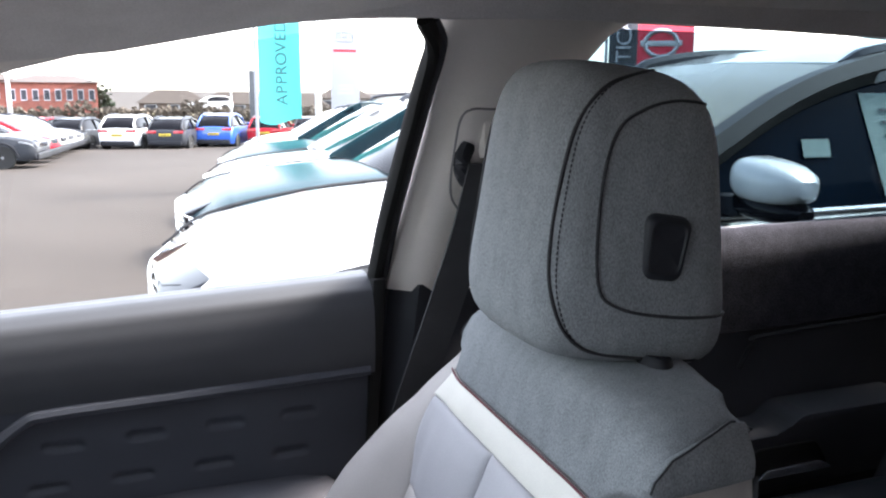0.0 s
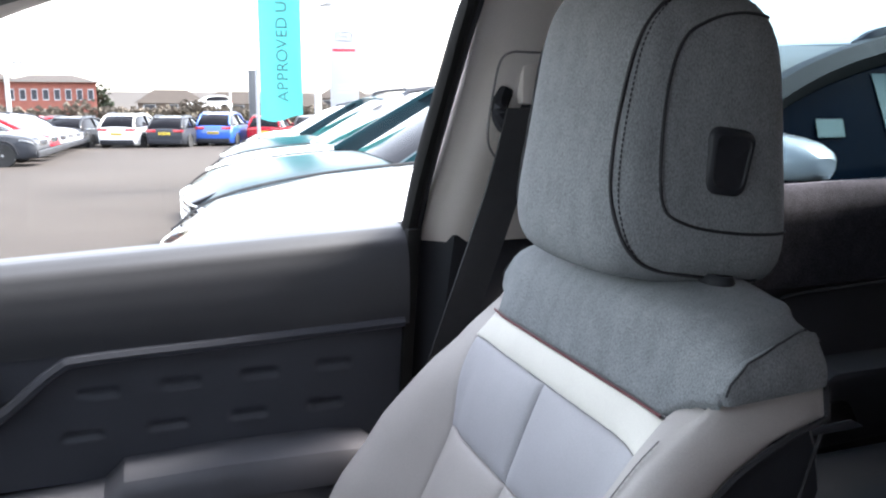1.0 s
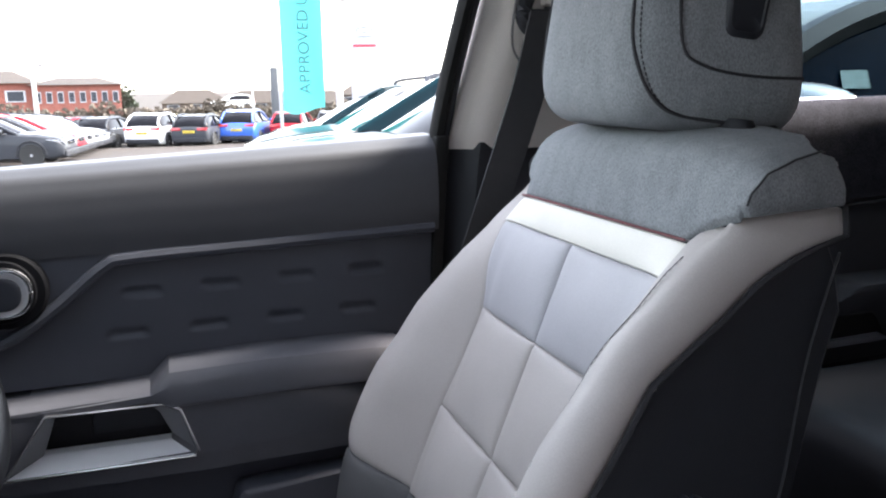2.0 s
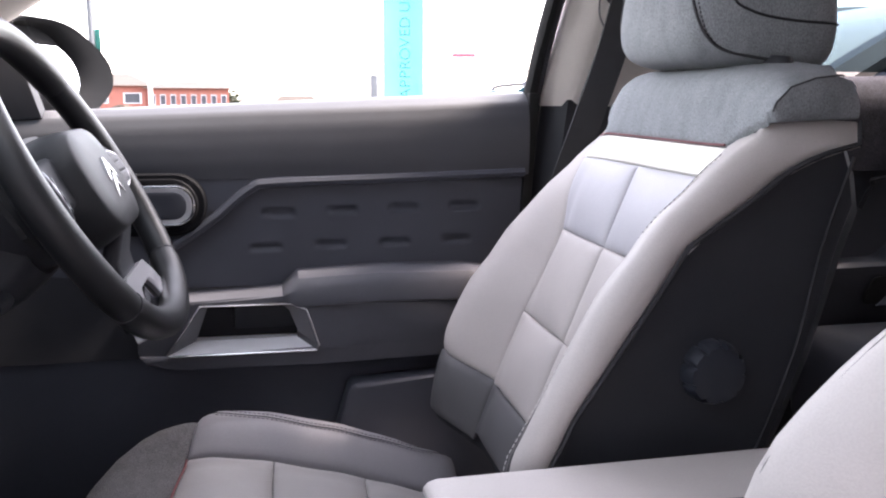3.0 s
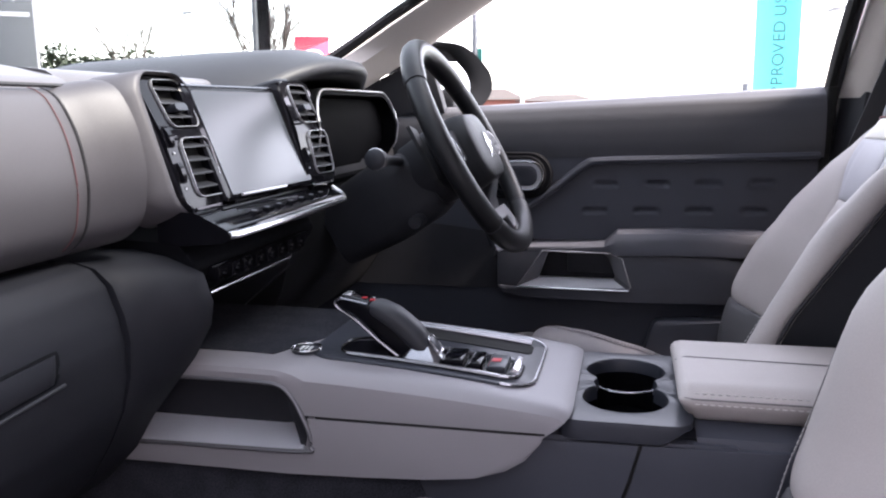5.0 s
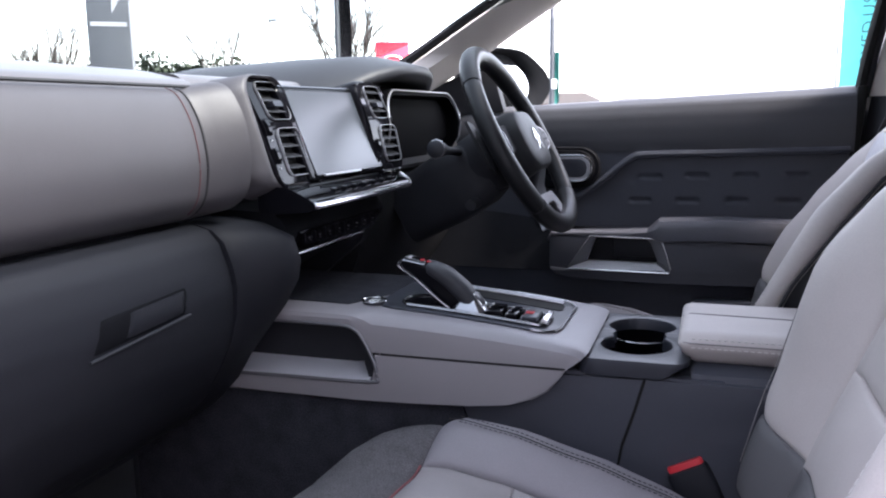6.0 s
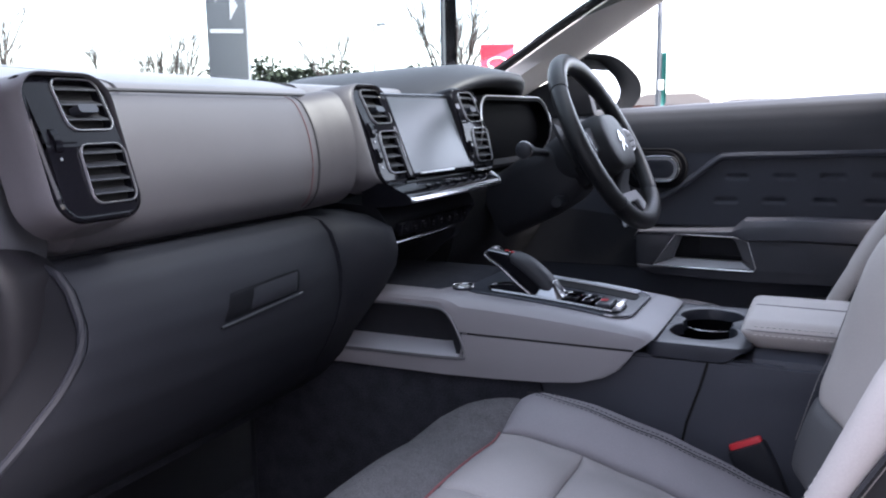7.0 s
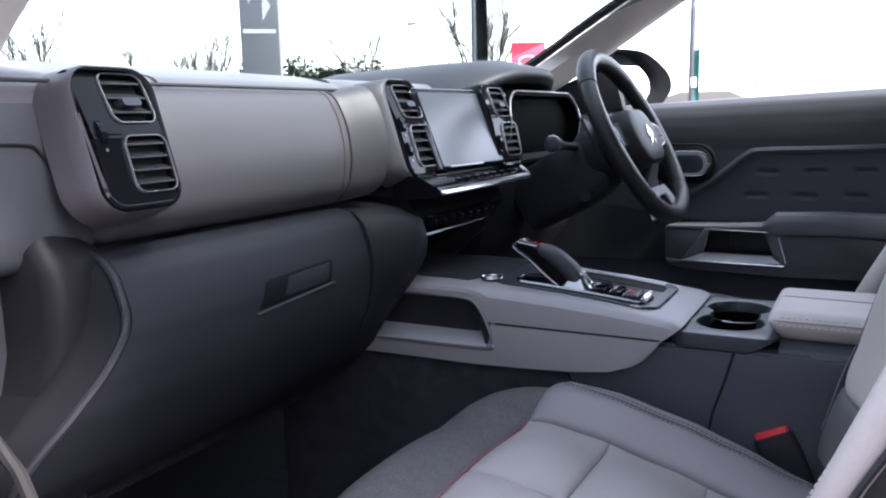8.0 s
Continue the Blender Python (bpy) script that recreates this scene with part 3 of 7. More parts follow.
    def hsurf(v, ca, sa, off=0.0):
        """A point on the restraint at height v; ca: +1 front, -1 rear; sa: the side."""
        k = v / HV
        b = max(1 - abs(2 * k - 1) ** 6, 0) ** 0.5
        e = 0.32
        cx = math.copysign(abs(ca) ** e, ca)
        sx = math.copysign(abs(sa) ** e, sa)
        d = (0.024 + 0.030 * b) if ca > 0 else (0.052 + 0.045 * b + 0.055 * (0.5 - k))
        hw_ = (0.074 + 0.062 * b - 0.024 * k) * (1 - 0.135 * (cx + 1))
        return hx + hu * (v - 0.005) + hf * (cx * (d + off) + 0.006 * (1 - sx * sx) * (ca > 0)) + Vector((0, sx * (hw_ + off), 0))
    lp = []
    for k in range(27):
        v = HV * (0.5 - 0.5 * math.cos(math.pi * k / 26))
        lp.append([hsurf(v, math.cos(2 * math.pi * j / 48), math.sin(2 * math.pi * j / 48)) for j in range(48)])
    part("head_restraint", loft(lp), FABRIC, seat, "blue-grey woven fabric head restraint")

    def side(a, v, sgn, off=0.0):
        """A point on its flank: a in metres ahead of the middle, v up it."""
        cx = max(min(a / (0.054 if a > 0 else 0.097), 1), -1)
        ca = math.copysign(abs(cx) ** (1 / 0.32), cx)
        return hsurf(v, ca, sgn * math.sqrt(max(1 - ca * ca, 0)), off)
    for sgn in (-1, 1):
        p = [(-0.075, 0.014), (-0.03, 0.012), (0.012, 0.014), (0.035, 0.025), (0.0455, 0.045), (0.0500, 0.075), (0.0505, 0.125), (0.0470, 0.19), (0.031, 0.226), (-0.012, 0.243), (-0.060, 0.2478)]
        line = curve([side(a, v, sgn, 0.0002) for a, v in p], 8)
        part("seam", tube(line, 0.0017, 6), THREAD_DARK, seat)
        line = curve([side(a - 0.0028, v, sgn, 0.0004) for a, v in p], 8)
        part("stitching", stitches(line, 0.0030, 0.0016, 0.0008), THREAD_DARK, seat)
        p = [(-0.096, 0.058), (-0.04, 0.052), (0.0, 0.055), (0.019, 0.072), (0.025, 0.138), (0.020, 0.188), (0.002, 0.211), (-0.04, 0.224), (-0.096, 0.226)]
        flat = curve([Vector((a, v, 0)) for a, v in p], 8)
        rear = [(math.pi - 0.004 * k * k, k) for k in range(1, 9)]
        line = [hsurf(0.058, math.cos(q), sgn * math.sin(q), 0.0006) for q, k in rear]
        line += [side(Vector(q)[0], Vector(q)[1], sgn, 0.0005) for q in flat]
        line += [hsurf(0.226, math.cos(q), sgn * math.sin(q), 0.0006) for q, k in reversed(rear)]
        part("seam", tube(line, 0.0014, 6), THREAD_DARK, seat)
        if sgn == inner:
            cen = side(-0.030, 0.107, sgn, 0.0)
            ea = (side(-0.020, 0.112, sgn) - side(-0.044, 0.112, sgn)).normalized()
            loops = []
            for sc, o in ((1.06, -0.004), (1.0, 0.002), (0.94, 0.0036), (0.80, 0.0042), (0.74, 0.0030), (0.1, 0.0034)):
                loops.append([cen + ea * a * sc * (1 + 3 * b) + hu * b * sc + Vector((0, sgn * o, 0)) for a, b in rrect(0.036, 0.052, 0.009, 4)])
            part("tilt_button", loft(loops), SOFT_BLACK, seat, "black square tilt button")
    for s in (-0.102, 0.102):
        a = hx + hf * -0.048 + Vector((0, s, 0))
        part("post", tube([a - hu * 0.04, a + hu * 0.05], 0.0055, 10), DARK_CHROME, seat)
        ring = [(0.022 * math.cos(t), 0.014 * math.sin(t)) for t in [2 * math.pi * k / 20 for k in range(20)]]
        loops = [[a + hu * o + hf * q * sc + Vector((0, p * sc, 0)) for p, q in ring] for o, sc in ((-0.03, 1.0), (0.006, 1.0), (0.011, 0.85), (0.011, 0.3))]
        part("post_collar", loft(loops), BLACK, seat, "black plastic post collar")
    return seat


driver_seat = make_seat("driver_seat", "grey leather and fabric car seat with a cream band", (0.215, 0.385, 0.74), -1, True, -0.025, -0.535)
passenger_seat = make_seat("passenger_seat", "grey leather and fabric passenger car seat beside the console", (0.165, -0.372, 0.74), -1, False, 0.0, -0.545, (0.8, 0.60))


# ---- the car's shell ----
def glass_y(z):
    return 0.80 - 0.42 * (z - 1.16)


def prism(pts, y0, y1, bev=0.0, seg=2):
    """Extrude an outline of (x, z) between two y."""
    bm = bmesh.new()
    a = [bm.verts.new((x, y0, z)) for x, z in pts]
    b = [bm.verts.new((x, y1, z)) for x, z in pts]
    n = len(pts)
    bm.faces.new(a)
    bm.faces.new(b[::-1])
    for i in range(n):
        bm.faces.new((a[i], b[i], b[(i + 1) % n], a[(i + 1) % n]))
    if bev:
        bmesh.ops.bevel(bm, geom=list(bm.edges), offset=bev, segments=seg, affect='EDGES', profile=0.6)
    return bm


shell = thing("car_shell", "grey-trimmed cabin shell of a parked family car", "car", (0, 0, 0), kind="structure")
part("floor_pan", box(-1.05, 2.1, -0.80, 0.80, 0.26, 0.32), CARPET, shell)
part("firewall", box(-1.10, -1.04, -0.80, 0.80, 0.26, 1.12), BLACK, shell)
part("sill_panel", box(-0.95, 0.46, 0.80, 0.86, 0.25, 0.42, 0.01), BLACK, shell)
part("sill_panel", box(-0.95, 0.46, -0.86, -0.80, 0.25, 0.42, 0.01), BLACK, shell)
part("door_seal", tube(curve([(-0.60, -0.815, 1.10), (-0.51, -0.80, 0.95), (-0.461, -0.78, 0.868), (-0.431, -0.78, 0.834), (-0.36, -0.79, 0.70), (-0.31, -0.80, 0.52)], 6), 0.006, 8), RUBBER, shell, "black rubber door seal")
part("tailgate", box(2.06, 2.12, -0.75, 0.75, 0.3, 1.05), BLACK, shell)


def roof(inner):
    xs = [-0.06, 0.05, 0.2, 0.4, 0.7, 1.1, 1.5, 1.85]
    loops = []
    for x in xs:
        zr = 1.452 + 0.078 * sm(-0.1, 0.45, x) - 0.05 * sm(1.1, 1.9, x)
        yr = 0.60 + 0.02 * sm(-0.1, 0.4, x)
        prof = []
        for k in range(17):
            u = -1 + k / 8
            prof.append((x, u * yr, zr + 0.045 * (1 - u ** 4)))
        for k in range(17):
            u = 1 - k / 8
            prof.append((x, u * (yr + 0.03), zr + 0.045 * (1 - u ** 4) + 0.05))
        loops.append(prof)
    return loft(loops)


part("headliner", roof(True), LINER, shell, "grey cloth headliner")


def rail_line(sg):
    """The lower edge of the roof rail above the side windows."""
    pts = [(-0.62, 0.705, 1.135), (-0.44, 0.742, 1.248), (-0.31, 0.713, 1.323), (-0.18, 0.68, 1.393), (-0.05, 0.642, 1.448), (0.10, 0.628, 1.484), (0.26, 0.62, 1.505), (0.40, 0.62, 1.512), (0.7, 0.62, 1.515), (1.2, 0.62, 1.50), (1.7, 0.63, 1.44)]
    return [(x, sg * y, z) for x, y, z in pts]


def pillar_a(sg):
    lo = curve(rail_line(sg)[:6], 6)
    loops = []
    for i, p in enumerate(lo):
        k = i / (len(lo) - 1)
        wide = 0.10 - 0.035 * k
        o = Vector((-wide * 1.25, -sg * (0.045 + 0.02 * k), 0.0))
        q = p + o
        ring = [p + Vector((0.0, sg * 0.03, 0.0)), p, p + Vector((-0.012, -sg * 0.012, 0.0)), p.lerp(q, 0.5) + Vector((0.02, -sg * 0.035, 0.01)), q + Vector((0.012, -sg * 0.018, 0)), q, q + Vector((-0.02, sg * 0.05, 0.02)), p + Vector((-0.05, sg * 0.06, 0.02))]
        loops.append(ring)
    return loft(loops)


for sg in (1, -1):
    part("front_pillar", pillar_a(sg), BEIGE, shell, "light grey front pillar trim")
    lo = curve(rail_line(sg)[:6], 6)
    # black screen surround along the pillar's front edge
    pts = [p + Vector((-(0.10 - 0.035 * i / (len(lo) - 1)) * 1.25 - 0.012, -sg * (0.045 + 0.02 * i / (len(lo) - 1)) - sg * 0.005, 0.006)) for i, p in enumerate(lo)]
    part("screen_seal", tube(pts, 0.011, 8), RUBBER, shell)
    # rail over the windows
    rl = curve(rail_line(sg)[4:], 5)
    loops = []
    for p in rl:
        loops.append([p + Vector((0, sg * 0.025, 0)), p, p + Vector((0, -sg * 0.015, 0.012)), p + Vector((0, -sg * 0.05, 0.045)), p + Vector((0, -sg * 0.05, 0.07)), p + Vector((0, sg * 0.03, 0.07))])
    part("roof_rail", loft(loops), LINER, shell, "grey roof rail trim")


def pillar_b(sg):
    loops = []
    for z, xa, xb in ((1.160, 0.375, 0.60), (1.172, 0.376, 0.60), (1.22, 0.383, 0.595), (1.30, 0.396, 0.59), (1.38, 0.408, 0.588), (1.44, 0.414, 0.597), (1.47, 0.412, 0.611), (1.50, 0.402, 0.634), (1.523, 0.388, 0.668), (1.54, 0.37, 0.715), (1.565, 0.36, 0.80)):
        y = 0.775 - 0.36 * (z - 1.172)
        loops.append([(xa, sg * (y + 0.05), z), (xa + 0.004, sg * (y + 0.012), z), (xa + 0.03, sg * (y - 0.012), z), (xa + 0.07, sg * (y - 0.022), z), (xb - 0.05, sg * (y - 0.022), z), (xb, sg * y, z), (xb, sg * (y + 0.05), z)])
    return loft(loops)


for sg in (1, -1):
    part("middle_pillar", pillar_b(sg), BEIGE, shell, "beige middle pillar trim")
    loops = []
    for z, xa, xb in ((0.30, 0.30, 0.62), (0.7, 0.33, 0.60), (1.0, 0.356, 0.59), (1.170, 0.376, 0.602)):
        y = 0.79
        loops.append([(xa, sg * (y + 0.05), z), (xa + 0.006, sg * (y + 0.0), z), (xa + 0.04, sg * (y - 0.03), z), (xb - 0.05, sg * (y - 0.03), z), (xb, sg * y, z), (xb, sg * (y + 0.05), z)])
    part("lower_pillar", loft(loops), SOFT_BLACK, shell, "black lower pillar trim")
    # Unseen forward extension, added to keep sun off the rear arm rest.
    part("rear_quarter", prism([(1.34, 1.20), (1.45, 1.10), (2.08, 1.10), (1.98, 1.3), (1.75, 1.49), (1.36, 1.53)], sg * 0.66, sg * 0.78, 0.01), BEIGE, shell)
# belt height plate of the driver's pillar
part("belt_plate", pad(lambda s, t: Vector((0.442 + 0.095 * s + 0.03 * t, 0.753 - 0.36 * (1.262 + 0.155 * t - 1.172) + 0.0, 1.262 + 0.155 * t)), (0, -1, 0), 10, 10, 0.002, 0.008), BEIGE, shell, "beige belt adjuster plate")

part("plate_joint", tube(curve([(0.500, 0.6665, 1.409), (0.477, 0.6665, 1.409), (0.453, 0.667, 1.409), (0.440, 0.670, 1.399), (0.437, 0.681, 1.370), (0.438, 0.702, 1.311), (0.449, 0.712, 1.284), (0.475, 0.719, 1.263)], 5), 0.0016, 6), SEAM_GREY, shell, "joint round the belt plate")

# ---- seat belt ----
belt = thing("seat_belt", "black webbing seat belt hanging from the pillar", "seat belt", (0.53, 0.70, 1.33))


def belt_part(name, bm, m, label=""):
    return under(part(name, bm, m, None, label), belt)


ring = (0.512, 0.690, 1.345)
wp = curve([(0.475, 0.680, 1.340), (0.452, 0.682, 1.25), (0.425, 0.690, 1.16), (0.38, 0.70, 1.02), (0.34, 0.712, 0.88), (0.30, 0.72, 0.62), (0.28, 0.725, 0.42)], 6)
loops = []
for p in wp:
    loops.append([p + Vector((-0.022, -0.004, 0)), p + Vector((0.024, -0.010, 0)), p + Vector((0.024, -0.008, 0.002)), p + Vector((-0.022, -0.002, 0.002))])
belt_part("webbing", loft(loops), WEB, "black woven webbing")
belt_part("guide_slot", tube(curve([(0.458, 0.694, 1.365), (0.448, 0.690, 1.340), (0.458, 0.688, 1.318), (0.482, 0.688, 1.326), (0.49, 0.690, 1.355)], 5), 0.011, 8), BLACK)
belt_part("guide", box(0.470, 0.506, 0.672, 0.70, 1.345, 1.405, 0.012), BEIGE, "grey plastic belt guide")

# ---- driver's door ----
door = thing("driver_door", "black-trimmed driver's door with a padded embossed panel", "car door", (0.0, 0.80, 0.80))


def dpart(name, bm, m, label="", angle=38):
    return under(part(name, bm, m, None, label, angle), door)


def sill_z(x):
    return 1.147 + 0.025 * (x + 0.27) / 0.62


X0, X1 = -0.78, 0.352


def upper(s, t):
    """Upper door roll: t from the glass down to the crease."""
    x = X0 + (X1 - X0) * s
    zt = sill_z(x)
    prof = [(0.832, -0.002), (0.812, 0.010), (0.786, 0.008), (0.768, -0.006), (0.760, -0.03), (0.757, -0.06), (0.757, -0.09), (0.760, -0.116)]
    f = t * (len(prof) - 1)
    i = min(int(f), len(prof) - 2)
    k = f - i
    y = prof[i][0] * (1 - k) + prof[i + 1][0] * k
    z = prof[i][1] * (1 - k) + prof[i + 1][1] * k
    ze = zt + z * (zt - 1.048) / 0.120
    return Vector((x, y, ze))


def sheet(f, nu, nv, thick=(0, 0.012, 0)):
    bm = bmesh.new()
    th = Vector(thick)
    a = [[bm.verts.new(f(i / nu, j / nv)) for j in range(nv + 1)] for i in range(nu + 1)]
    b = [[bm.verts.new(f(i / nu, j / nv) + th) for j in range(nv + 1)] for i in range(nu + 1)]
    for i in range(nu):
        for j in range(nv):
            bm.faces.new((a[i][j], a[i + 1][j], a[i + 1][j + 1], a[i][j + 1]))
            bm.faces.new((b[i][j], b[i][j + 1], b[i + 1][j + 1], b[i + 1][j]))
    for i in range(nu):
        bm.faces.new((a[i][0], b[i][0], b[i + 1][0], a[i + 1][0]))
        bm.faces.new((a[i][nv], a[i + 1][nv], b[i + 1][nv], b[i][nv]))
    for j in range(nv):
        bm.faces.new((a[0][j], a[0][j + 1], b[0][j + 1], b[0][j]))
        bm.faces.new((a[nu][j], b[nu][j], b[nu][j + 1], a[nu][j + 1]))
    return bm


dpart("upper_panel", sheet(upper, 30, 21), DOOR_TOP, "soft black upper door roll")


def ridge_z(x):
    """The crease above the embossed panel: level at the rear, dropping towards the hinge."""
    if x > -0.07:
        return 1.046 + 0.012 * (x + 0.07) / 0.41
    if x > -0.205:
        k = (x + 0.205) / 0.135
        return 0.952 + (1.046 - 0.952) * k
    return 0.952


SLOTS = [(-0.043 + 0.0975 * k, 0.9945 + 0.0018 * k) for k in range(4)] + [(-0.064 + 0.100 * k, 0.9415 + 0.0012 * k) for k in range(4)]


def mid(s, t):
    x = -0.30 + 0.645 * s
    zt, zb = ridge_z(x) - 0.004, 0.885
    z = zt + (zb - zt) * t
    y = 0.772
    for sx, sz in SLOTS:
        dx, dz = (x - sx) / 0.0235, (z - sz) / 0.0080
        if abs(dx) < 1.15 and abs(dz) < 1.6:
            e = sm(1.1, 0.75, abs(dx)) * sm(1.5, 0.2, abs(dz))
            y += 0.006 * e * (1 if dz > -0.3 else 0.4) - 0.003 * sm(0.5, -1.0, dz) * e
    return Vector((x, y, z))


dpart("embossed_panel", sheet(mid, 150, 50), DOOR_MID, "black panel with eight embossed slots", 60)
# the rolled edge that frames it, and the panel ahead of it
fr = curve([(0.345, 0.762, 1.056), (0.1, 0.761, 1.049), (-0.05, 0.76, 1.045), (-0.085, 0.76, 1.036), (-0.14, 0.76, 0.992), (-0.195, 0.76, 0.955), (-0.23, 0.76, 0.948)], 8)
dpart("panel_edge", tube(fr, 0.008, 8), DOOR_MID)


def fore(s, t):
    z = 1.06 + (0.90 - 1.06) * t
    xe = -0.078 - (1.046 - z) / (1.046 - 0.952) * 0.135 if z < 1.046 else -0.06
    xe = max(xe, -0.235)
    return Vector((-0.80 + (xe + 0.80) * s, 0.762 + 0.004 * math.sin(s * 3), z))


dpart("fore_panel", sheet(fore, 12, 14), DOOR_MID)
# release handle
hc = Vector((-0.222, 0.757, 1.016))
for w, r, mm, nm, o in ((0.150, 0.045, FOOT_BLACK, "handle_bezel", 0.0), (0.128, 0.038, FOOT_BLACK, "handle_cup", -0.002)):
    loops = []
    for sc, y in ((1.0, 0.006), (1.0, -0.004), (0.95, -0.007), (0.82, -0.007), (0.76, 0.004 if nm == "handle_bezel" else 0.0)):
        loops.append([hc + Vector((a * sc, y + o, b * sc)) for a, b in rrect(w, 0.092 if nm == "handle_bezel" else 0.078, r, 8)])
    dpart(nm, loft(loops), mm)
loops = []
for sc, y in ((1.0, -0.004), (1.0, -0.016), (0.9, -0.020), (0.5, -0.018), (0.1, -0.017)):
    loops.append([hc + Vector((0.013 + a * sc, y, b * sc)) for a, b in rrect(0.090, 0.058, 0.027, 8)])
dpart("handle_lever", loft(loops), SILVER, "satin chrome release lever")
dpart("lever_ring", tube([hc + Vector((0.013 + a, -0.0175, b)) for a, b in rrect(0.088, 0.056, 0.026, 8)], 0.0026, 8, closed=True), CHROME_D, "chrome edge of the lever")
dpart("lever_face", loft([[hc + Vector((0.012 + a * s_, o, b * s_)) for a, b in rrect(0.070, 0.040, 0.018, 6)] for s_, o in ((1.0, -0.012), (1.0, -0.0205), (0.85, -0.0212), (0.2, -0.0195))]), TRAY, "dark grey lever face")
# arm rest
loops = []
for x, zt, yi in ((-0.262, 0.864, 0.745), (-0.255, 0.873, 0.722), (-0.235, 0.879, 0.708), (-0.10, 0.885, 0.70), (-0.042, 0.889, 0.697), (-0.018, 0.912, 0.694), (0.10, 0.917, 0.69), (0.24, 0.915, 0.69), (0.285, 0.908, 0.70), (0.305, 0.89, 0.72)):
    dz = 0.05 if x > -0.03 else 0.014
    loops.append([(x, 0.80, zt - 0.004), (x, yi + 0.03, zt), (x, yi + 0.010, zt - 0.004), (x, yi, zt - dz * 0.36), (x, yi, zt - dz * 0.9), (x, yi + 0.012, zt - dz), (x, 0.80, zt - dz)])
dpart("arm_rest", loft(loops), ARM, "black padded arm rest")

# the pull's bay, framed on all sides and open between
dpart("lower_arm", prism([(-0.028, 0.872), (0.0, 0.870), (0.30, 0.866), (0.302, 0.80), (0.26, 0.779), (0.02, 0.776), (-0.20, 0.779), (-0.238, 0.786), (-0.250, 0.802), (-0.20, 0.7985), (0.0055, 0.7975), (0.0125, 0.806), (-0.005, 0.8625)], 0.7005, 0.80, 0.006), ARM, "grey-black lower arm rest")
dpart("bay_top", prism([(-0.245, 0.878), (0.0, 0.886), (0.02, 0.871), (-0.155, 0.874), (-0.25, 0.870)], 0.704, 0.80, 0.004), ARM)
dpart("bay_front", prism([(-0.25, 0.871), (-0.158, 0.872), (-0.212, 0.798), (-0.25, 0.800)], 0.706, 0.80, 0.004), ARM)
dpart("bay_back", box(-0.22, 0.02, 0.765, 0.80, 0.79, 0.88), BLACK)
dpart("bay_inlay", box(-0.115, -0.022, 0.752, 0.762, 0.822, 0.862, 0.004), SOFT_BLACK)
out = [(-0.160, 0.874), (-0.030, 0.872), (-0.008, 0.862), (0.010, 0.806), (0.006, 0.799), (-0.210, 0.801)]
inn = [(-0.150, 0.8705), (-0.042, 0.8695), (-0.033, 0.861), (-0.020, 0.820), (-0.022, 0.813), (-0.170, 0.814)]
bm = bmesh.new()
n = len(out)
oa = [bm.verts.new((x, 0.697, z)) for x, z in out]
ia = [bm.verts.new((x, 0.703 if z > 0.84 else 0.728, z)) for x, z in inn]
ib = [bm.verts.new((x, 0.745, z)) for x, z in inn]
ob_ = [bm.verts.new((x, 0.708, z)) for x, z in out]
bm2 = bmesh.new()
for i in range(n):
    j = (i + 1) % n
    quads = ((oa[i], oa[j], ia[j], ia[i]), (ia[i], ia[j], ib[j], ib[i]), (oa[i], ob_[i], ob_[j], oa[j]))
    for q in quads:
        if i == 4:
            bm2.faces.new([bm2.verts.new(v.co) for v in q])
        else:
            bm.faces.new(q)
for v in [v for v in bm.verts if not v.link_faces]:
    bm.verts.remove(v)
# One chrome frame in two tones: shaded sides dark, sky-lit ledge pale.
pull = dpart("pull_frame", bm, FRAME, "satin chrome frame of the door pull, toned dark", 25)
dpart("pull_ledge", bm2, LEDGE_SKYLIT, "ledge of the same chrome frame, pale for reflected sky", 25)
dpart("pull_edge", tube([(x, 0.6965, z) for x, z in out], 0.0016, 6, closed=True), CHROME, "thin chrome edge")
# lower door and its pocket
dpart("lower_panel", sheet(lambda s, t: Vector((-0.82 + 1.17 * s, 0.752 + 0.012 * t, 0.80 - 0.46 * t)), 10, 6, (0, 0.03, 0)), DOOR_LOW)
dpart("hinge_panel", sheet(lambda s, t: Vector((-0.82 + 0.565 * s, 0.7655 - 0.017 * t, 0.915 - 0.13 * t)), 6, 4), BLACK)
dpart("pocket_wall", prism([(-0.03, 0.45), (0.33, 0.45), (0.33, 0.755), (0.27, 0.757), (0.20, 0.748), (0.06, 0.744), (0.052, 0.735)], 0.69, 0.735, 0.008), DOOR_MID)
dpart("outer_skin", sheet(lambda s, t: Vector((-0.82 + 1.20 * s, 0.90 - 0.05 * abs(2 * t - 0.9), 1.14 - 0.80 * t)), 4, 6, (0, 0.004, 0)), OWN_PAINT)
dpart("door_edge", prism([(0.352, 1.180), (0.372, 1.181), (0.352, 0.9), (0.34, 0.40), (0.325, 0.40), (0.338, 0.9)], 0.765, 0.84, 0.003), RUBBER)
# window frame, black, leaning back
wf = [(0.358, 0.792, 1.160), (0.367, 0.762, 1.25), (0.380, 0.728, 1.34), (0.393, 0.69, 1.43), (0.397, 0.655, 1.485), (0.378, 0.632, 1.512)]
dpart("window_frame", tube(curve(wf, 5), 0.010, 8, flat=1.3), RUBBER, "black rear window frame")
dpart("window_frame", tube([(p[0] + 0.014, p[1] + 0.010, p[2]) for p in curve(wf, 5)], 0.008, 8), SOFT_BLACK)
rl = curve([(x, y + 0.014, z + 0.008) for x, y, z in rail_line(1)[1:8]], 5)
dpart("window_frame", tube(rl, 0.006, 8), RUBBER)
